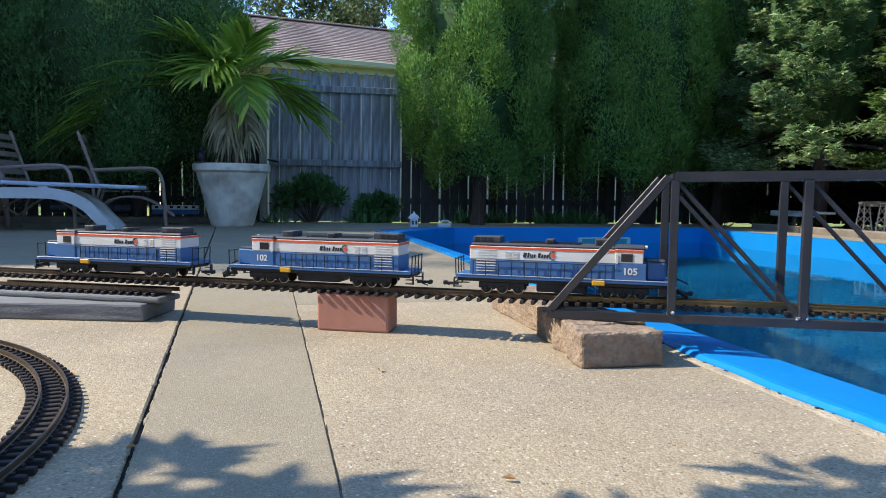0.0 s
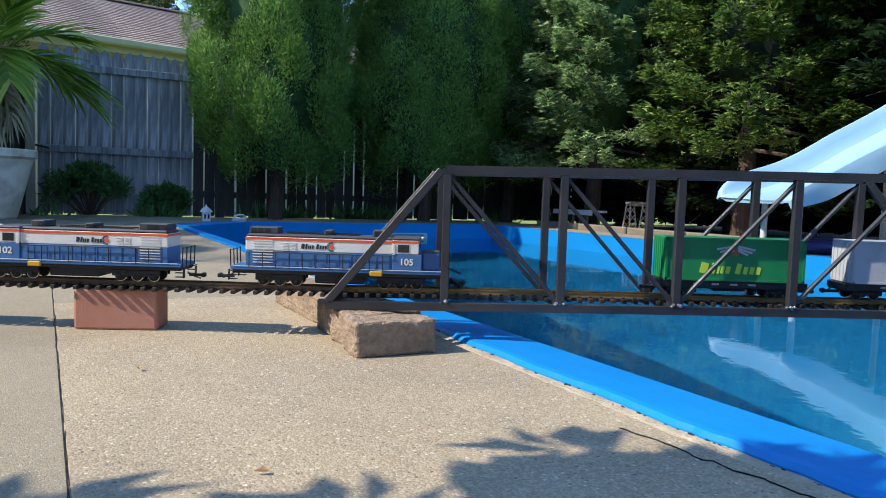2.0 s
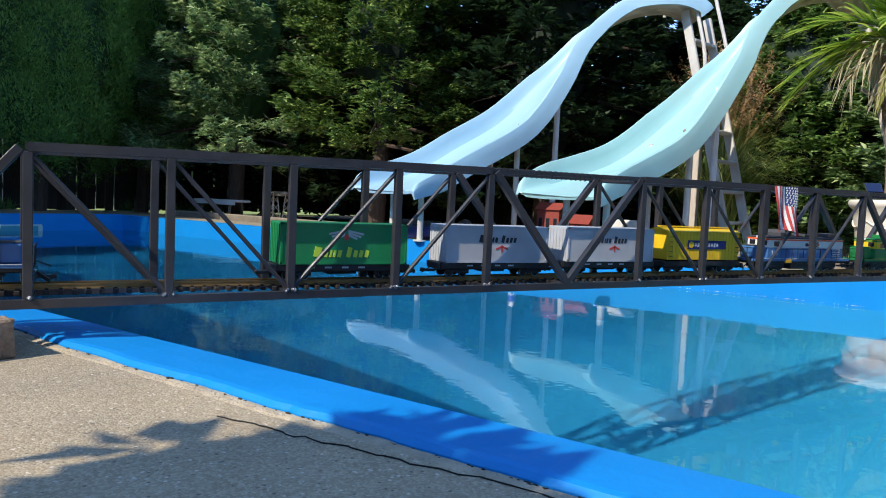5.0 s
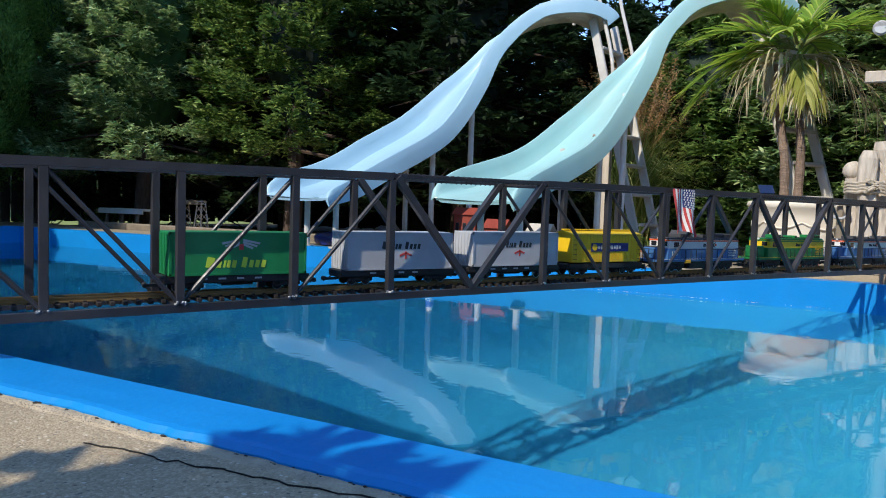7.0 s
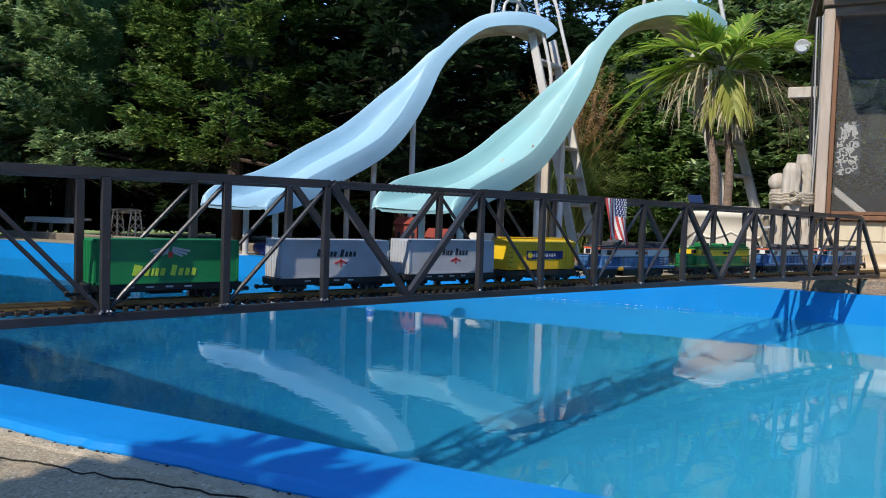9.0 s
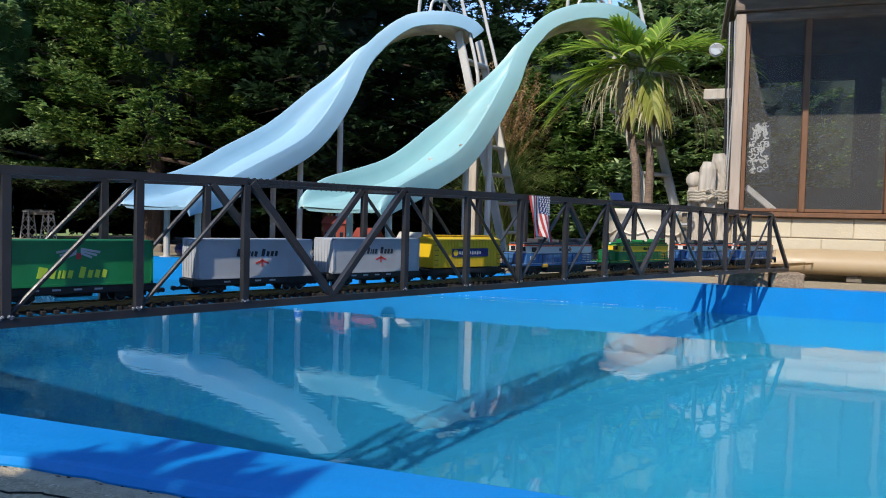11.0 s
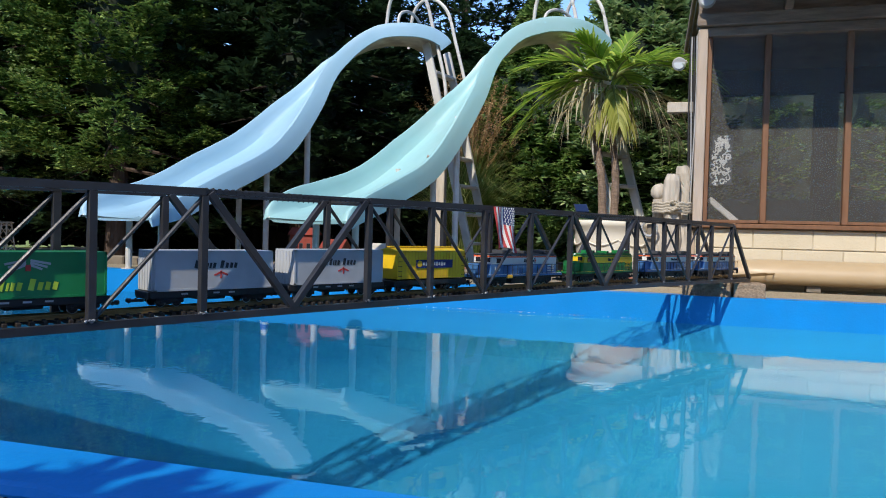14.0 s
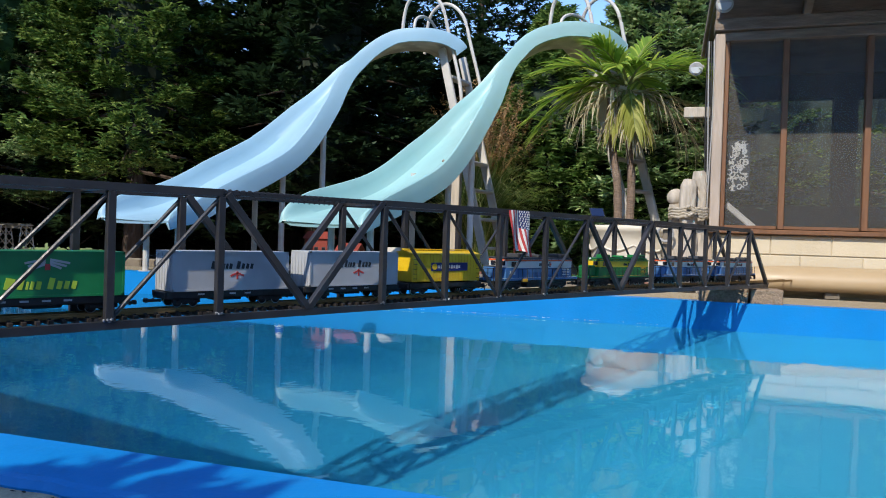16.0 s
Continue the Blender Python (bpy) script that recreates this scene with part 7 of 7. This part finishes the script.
def plume_palm(m, label, trunks, crown, leaves, seed, wide=1.0, leaflet=0.62):
    """A feather palm in its own axes: leaves as (azimuth, rise, length, sag, kind), each with a rib and long leaflets."""
    r = random.Random(seed)
    pm = thing("palm_tree", m, label, "palm")
    for foot, head in trunks:
        a, b = Vector(foot), Vector(head)
        pts = [a.lerp(b, q / 12) + Vector((0.012 * math.sin(q * 0.9), 0.012 * math.cos(q * 0.7), 0)) for q in range(13)]
        part("trunk", tube(bmesh.new(), pts, 0.04, 10, True, [0.037 + 0.004 * (q % 2) - 0.0008 * q for q in range(13)]), M_BARK, pm)
    for az, rise, ln, sag, kind in leaves:
        a, el = radians(az), radians(rise)
        out = Vector((math.cos(a), math.sin(a), 0))
        d = out * math.cos(el) + Vector((0, 0, math.sin(el)))
        foot = Vector(crown) + out * 0.035 + Vector((0, 0, -0.10 if kind != "green" else r.uniform(-0.06, 0.05)))
        n_st = 14
        rib = [foot + d * ln * t - Vector((0, 0, sag * ln * t * t)) for t in [q / n_st for q in range(n_st + 1)]]
        vs, fs = [], []
        count = 24 if kind == "green" else 16
        for q in range(count):
            t = 0.16 + 0.84 * q / (count - 1)
            i = min(int(t * n_st), n_st - 1)
            p = rib[i].lerp(rib[i + 1], t * n_st - i)
            ax = (rib[i + 1] - rib[i]).normalized()
            sd = ax.cross(Vector((0, 0, 1)))
            sd = sd.normalized() if sd.length > 0.05 else Vector((-out.y, out.x, 0))
            nr = sd.cross(ax)
            long_ = ln * (leaflet if kind == "green" else 0.52) * (0.50 + 0.62 * math.sin(3.1416 * (0.12 + 0.78 * t))) * r.uniform(0.82, 1.15)
            for sg in (-1, 1):
                w = (ax * (0.75 + 0.6 * t) + sd * sg * (1.0 - 0.35 * t) + nr * r.uniform(0.05, 0.30)).normalized()
                limp = r.uniform(0.10, 0.30) if kind == "green" else r.uniform(0.55, 1.0)
                if kind == "dry":
                    w = (w + Vector((r.gauss(0, 0.25), r.gauss(0, 0.25), r.gauss(0, 0.2)))).normalized()
                ps = [p + w * long_ * u - Vector((0, 0, limp * long_ * u * u * u * 1.2)) for u in (0, 0.2, 0.45, 0.7, 0.88, 1.0)]
                wd = (0.0125 if kind == "green" else 0.012 if kind == "yellow" else 0.009) * wide * r.uniform(0.8, 1.15)
                strip(vs, fs, ps, (0.006, wd, wd, wd * 0.8, wd * 0.45, 0.001), (w.cross(nr) + nr * sg * 0.25).normalized())
        mt = {"green": L_PALM, "yellow": L_PALMY, "dry": L_PALMD}[kind]
        arrays("frond" if kind == "green" else kind + "_frond", vs, fs, mt, pm, {"green": "", "yellow": "yellow-green hanging frond", "dry": "dry straw-coloured frond"}[kind])
        part("stem", tube(bmesh.new(), rib, 0.01, 5, True, [0.014 - 0.011 * q / n_st for q in range(n_st + 1)]), M_LIMB if kind != "dry" else L_PALMD, pm)
    return pm


plume_palm(pool_pose(6.15, -1.69, 0.46), "sunlit palm with arching green and hanging straw fronds in an urn", (((-0.02, 0.17, 0.0), (0.0, 0.30, 1.20)), ((0.04, 0.08, 0.0), (0.02, 0.13, 1.24))), (0.0, 0.15, 1.36), (
    (112, 34, 0.82, 0.46, "green"), (104, -2, 0.74, 0.66, "green"), (140, 52, 0.58, 0.35, "green"), (95, 66, 0.52, 0.25, "green"), (20, 62, 0.56, 0.30, "green"), (108, 14, 0.78, 0.60, "green"),
    (-40, 64, 0.52, 0.25, "green"), (-64, 44, 0.70, 0.42, "green"), (-86, 26, 0.82, 0.50, "green"), (-110, 32, 0.74, 0.52, "green"), (-150, 44, 0.50, 0.50, "green"), (170, 36, 0.46, 0.50, "green"), (-20, 18, 0.55, 0.5, "green"), (60, 20, 0.55, 0.5, "green"),
    (200, -40, 0.30, 0.55, "yellow"), (150, -52, 0.28, 0.5, "yellow"), (-120, -52, 0.28, 0.5, "yellow"), (240, -58, 0.28, 0.4, "yellow"),
    (116, 18, 0.46, 0.62, "dry"), (124, 4, 0.40, 0.7, "dry"), (130, -50, 0.28, 0.5, "dry"), (180, -60, 0.30, 0.4, "dry"), (-95, -50, 0.28, 0.5, "dry"), (-140, -60, 0.30, 0.4, "dry"), (-84, 4, 0.66, 0.50, "dry"), (-78, -10, 0.5, 0.6, "dry"), (-92, -2, 0.56, 0.62, "dry"), (210, -64, 0.32, 0.3, "dry")), 8, 1.0, 0.47)


plume_palm(pool_pose(-1.24, 7.2, 0.66), "green palm with drooping fronds and pale dry leaves in a planter", (((0.05, 0.05, 0.0), (0.10, 0.0, 0.86)), ((-0.06, 0.0, 0.0), (0.0, 0.02, 0.90)), ((0.02, -0.08, 0.0), (0.06, -0.04, 0.84)), ((-0.03, 0.08, 0.0), (-0.06, 0.05, 0.8))), (0.03, 0.0, 1.06), (
    (184, 24, 1.55, 0.60, "green"), (178, 8, 1.60, 0.48, "green"), (200, 52, 1.04, 0.40, "green"), (150, 60, 1.04, 0.30, "green"), (120, 72, 0.98, 0.20, "green"), (60, 66, 0.98, 0.30, "green"), (-60, 62, 0.85, 0.35, "green"), (12, 46, 0.98, 0.45, "green"), (0, 22, 0.98, 0.60, "green"), (-12, 4, 0.92, 0.62, "green"), (30, 10, 0.85, 0.5, "green"), (-105, 36, 0.85, 0.60, "green"), (245, 40, 0.85, 0.60, "green"), (-75, 4, 0.73, 0.60, "green"),
    (-86, -62, 0.56, 0.2, "dry"), (-100, -40, 0.50, 0.4, "dry"), (-60, -50, 0.52, 0.3, "dry"), (200, -66, 0.50, 0.2, "dry"), (-30, -66, 0.40, 0.2, "dry"), (130, -66, 0.42, 0.2, "dry"), (-120, -60, 0.45, 0.3, "dry"), (30, -64, 0.40, 0.3, "dry")), 3, 1.7)


def big_leaved_tree(m, label, h, rad, seed):
    """A small tree with large leaves in loose clusters."""
    tr = thing("shade_tree", m, label, "tree", "shade trees")
    trunk_part(tr, h * 0.8, 0.035)
    r = np.random.default_rng(seed)
    base, way = [], []
    for k in range(74):
        d = unit(r.normal(size=(1, 3)))[0]
        c = d * rad * r.uniform(0.2, 0.95) * np.array([1, 1, 0.6]) + np.array([0, 0, h])
        n_ = 17
        dd = unit(r.normal(size=(n_, 3)) * np.array([1, 1, 0.5]))
        base.append(c + dd * 0.03)
        way.append(dd)
        part("limb", tube(bmesh.new(), ((0, 0, h * 0.7), tuple((c + np.array([0, 0, h * 0.7])) / 2), tuple(c)), 0.012, 5, False, [0.02, 0.012, 0.006]), M_TRUNK, tr)
    base, way = np.concatenate(base), np.concatenate(way)
    k = len(base)
    diamonds("crown", base, way, r.uniform(0.11, 0.18, k), r.uniform(0.026, 0.044, k), L_LIGHT, tr)


SHADY = "small large-leaved tree beside the curved track, shading the deck"
big_leaved_tree(pose(-1.01, -1.575, 0), SHADY, 1.5, 0.42, 33)
big_leaved_tree(pose(-2.05, -1.80, 0), SHADY, 1.5, 0.42, 32)
bd_ = bmesh.new()
lathe(bd_, ((0.86, 0.0), (0.84, 0.03), (0.6, 0.05), (0.1, 0.06)), 26)
single("planting_bed", bd_, M_SOIL, pose(-1.6, -1.62, 0.0), "round bed of soil round two small trees", "planting bed")

# ---- tall grass with plumes, low plants ----
def tall_grass(m, label, blades, h, plumes):
    g = thing("ornamental_grass", m, label, "ornamental grass", kind="stuff")
    r = random.Random(5)
    for nm, cnt, mt, hh, wd in (("blades", blades, L_GRASS, h, 0.006), ("plumes", plumes, L_PLUME, h * 1.25, 0.0)):
        vs, fs = [], []
        for k in range(cnt):
            a, s = r.uniform(0, 6.283), r.uniform(0.15, 1.0)
            o = Vector((r.gauss(0, 0.10), r.gauss(0, 0.10), 0))
            out = Vector((math.cos(a), math.sin(a), 0))
            L = hh * r.uniform(0.75, 1.1)
            lean = s * (0.80 if wd else 0.42)
            ps = [o + out * L * lean * (0.25 * t + 0.75 * t * t) + Vector((0, 0, L * (t - (0.75 if wd else 0.5) * lean * t ** 3))) for t in (0, 0.25, 0.5, 0.75, 0.9, 1.0)]
            sd = Vector((-out.y, out.x, 0))
            if wd:
                strip(vs, fs, ps, (wd, wd, wd * 0.9, wd * 0.7, wd * 0.4, 0.001), sd)
            else:
                strip(vs, fs, ps, (0.003,) * 6, sd)
                for q in range(52):
                    t = 0.75 + 0.25 * q / 52
                    i = 3 if t < 0.9 else 4
                    p = ps[i].lerp(ps[i + 1], (t - (0.75, 0.9)[i - 3]) / (0.15, 0.1)[i - 3] if t > 0.75 else 0)
                    dd = Vector((r.gauss(0, 1), r.gauss(0, 1), r.uniform(0.1, 1.2))).normalized() * 0.062
                    strip(vs, fs, [p, p + dd * 0.5, p + dd - Vector((0, 0, 0.03))], (0.004, 0.009, 0.001), sd)
        arrays(nm, vs, fs, mt, g)


tall_grass(pool_pose(8.55, 0.42, -0.09), "tall ornamental grass with brown feathery plumes", 1500, 1.95, 110)
m = 2700
low = thing("garden_plants", pool_pose(0, 0), "low mixed green garden plants in the railway bed", "plants", kind="stuff")
pp = np.stack([rng.uniform(5.62, 6.9, m), rng.uniform(-1.7, 1.9, m), np.full(m, -0.09)], 1)
keep = lump(pp, 1.7, 4.0) > 0.02
pp = pp[keep]
diamonds("leaves", pp, unit(np.array([0, 0, 1.0]) + rng.normal(0, 0.45, (len(pp), 3))), rng.uniform(0.10, 0.28, len(pp)), rng.uniform(0.008, 0.022, len(pp)), L_HERB, low)
m = 4200
bed2 = thing("fence_bed_plants", pool_pose(0, 0), "low weeds and shoots along the fence foot", "plants", kind="stuff")
pp = np.stack([rng.uniform(-1.0, 7.5, m), rng.uniform(8.22, 8.56, m), np.full(m, -0.09)], 1)
pp = pp[lump(pp, 1.2, 9.0) > 0.1]
diamonds("leaves", pp, unit(np.array([0, 0, 1.0]) + rng.normal(0, 0.5, (len(pp), 3))), rng.uniform(0.12, 0.38, len(pp)), rng.uniform(0.012, 0.03, len(pp)), L_ARBORDARK, bed2)


def shrub(n, u, rad, h, label, seed):
    sh_ = thing("shrub", pool_pose(n, u, -0.09), label, "shrub", "shrubs by the fence")
    r = np.random.default_rng(seed)
    base, way = [], []
    for k in range(40):
        a, t = r.uniform(0, 6.283), r.uniform(0.2, 1.0)
        c = np.array([math.cos(a) * rad * t * 1.1, math.sin(a) * rad * t * 0.3, h * (0.25 + 0.65 * (1 - t * r.uniform(0.3, 0.8)))])
        part("stem", tube(bmesh.new(), ((0, 0, 0), tuple(c * np.array([0.5, 0.5, 0.6])), tuple(c)), 0.006, 4, False, [0.009, 0.006, 0.003]), M_TRUNK, sh_)
        d = unit(r.normal(size=(60, 3)))
        base.append(c + d * rad * 0.26 * r.uniform(0.3, 1.0, (60, 1)))
        way.append(unit(d + np.array([0, 0, 0.3])))
    base, way = np.concatenate(base), np.concatenate(way)
    diamonds("leaves", base, way, r.uniform(0.05, 0.10, len(base)), r.uniform(0.012, 0.022, len(base)), L_ARBORDARK, sh_)


shrub(-0.25, 8.40, 0.42, 0.78, "loose dark green shrub against the grey fence", 61)
shrub(0.62, 8.42, 0.30, 0.50, "small dark green shrub against the grey fence", 62)
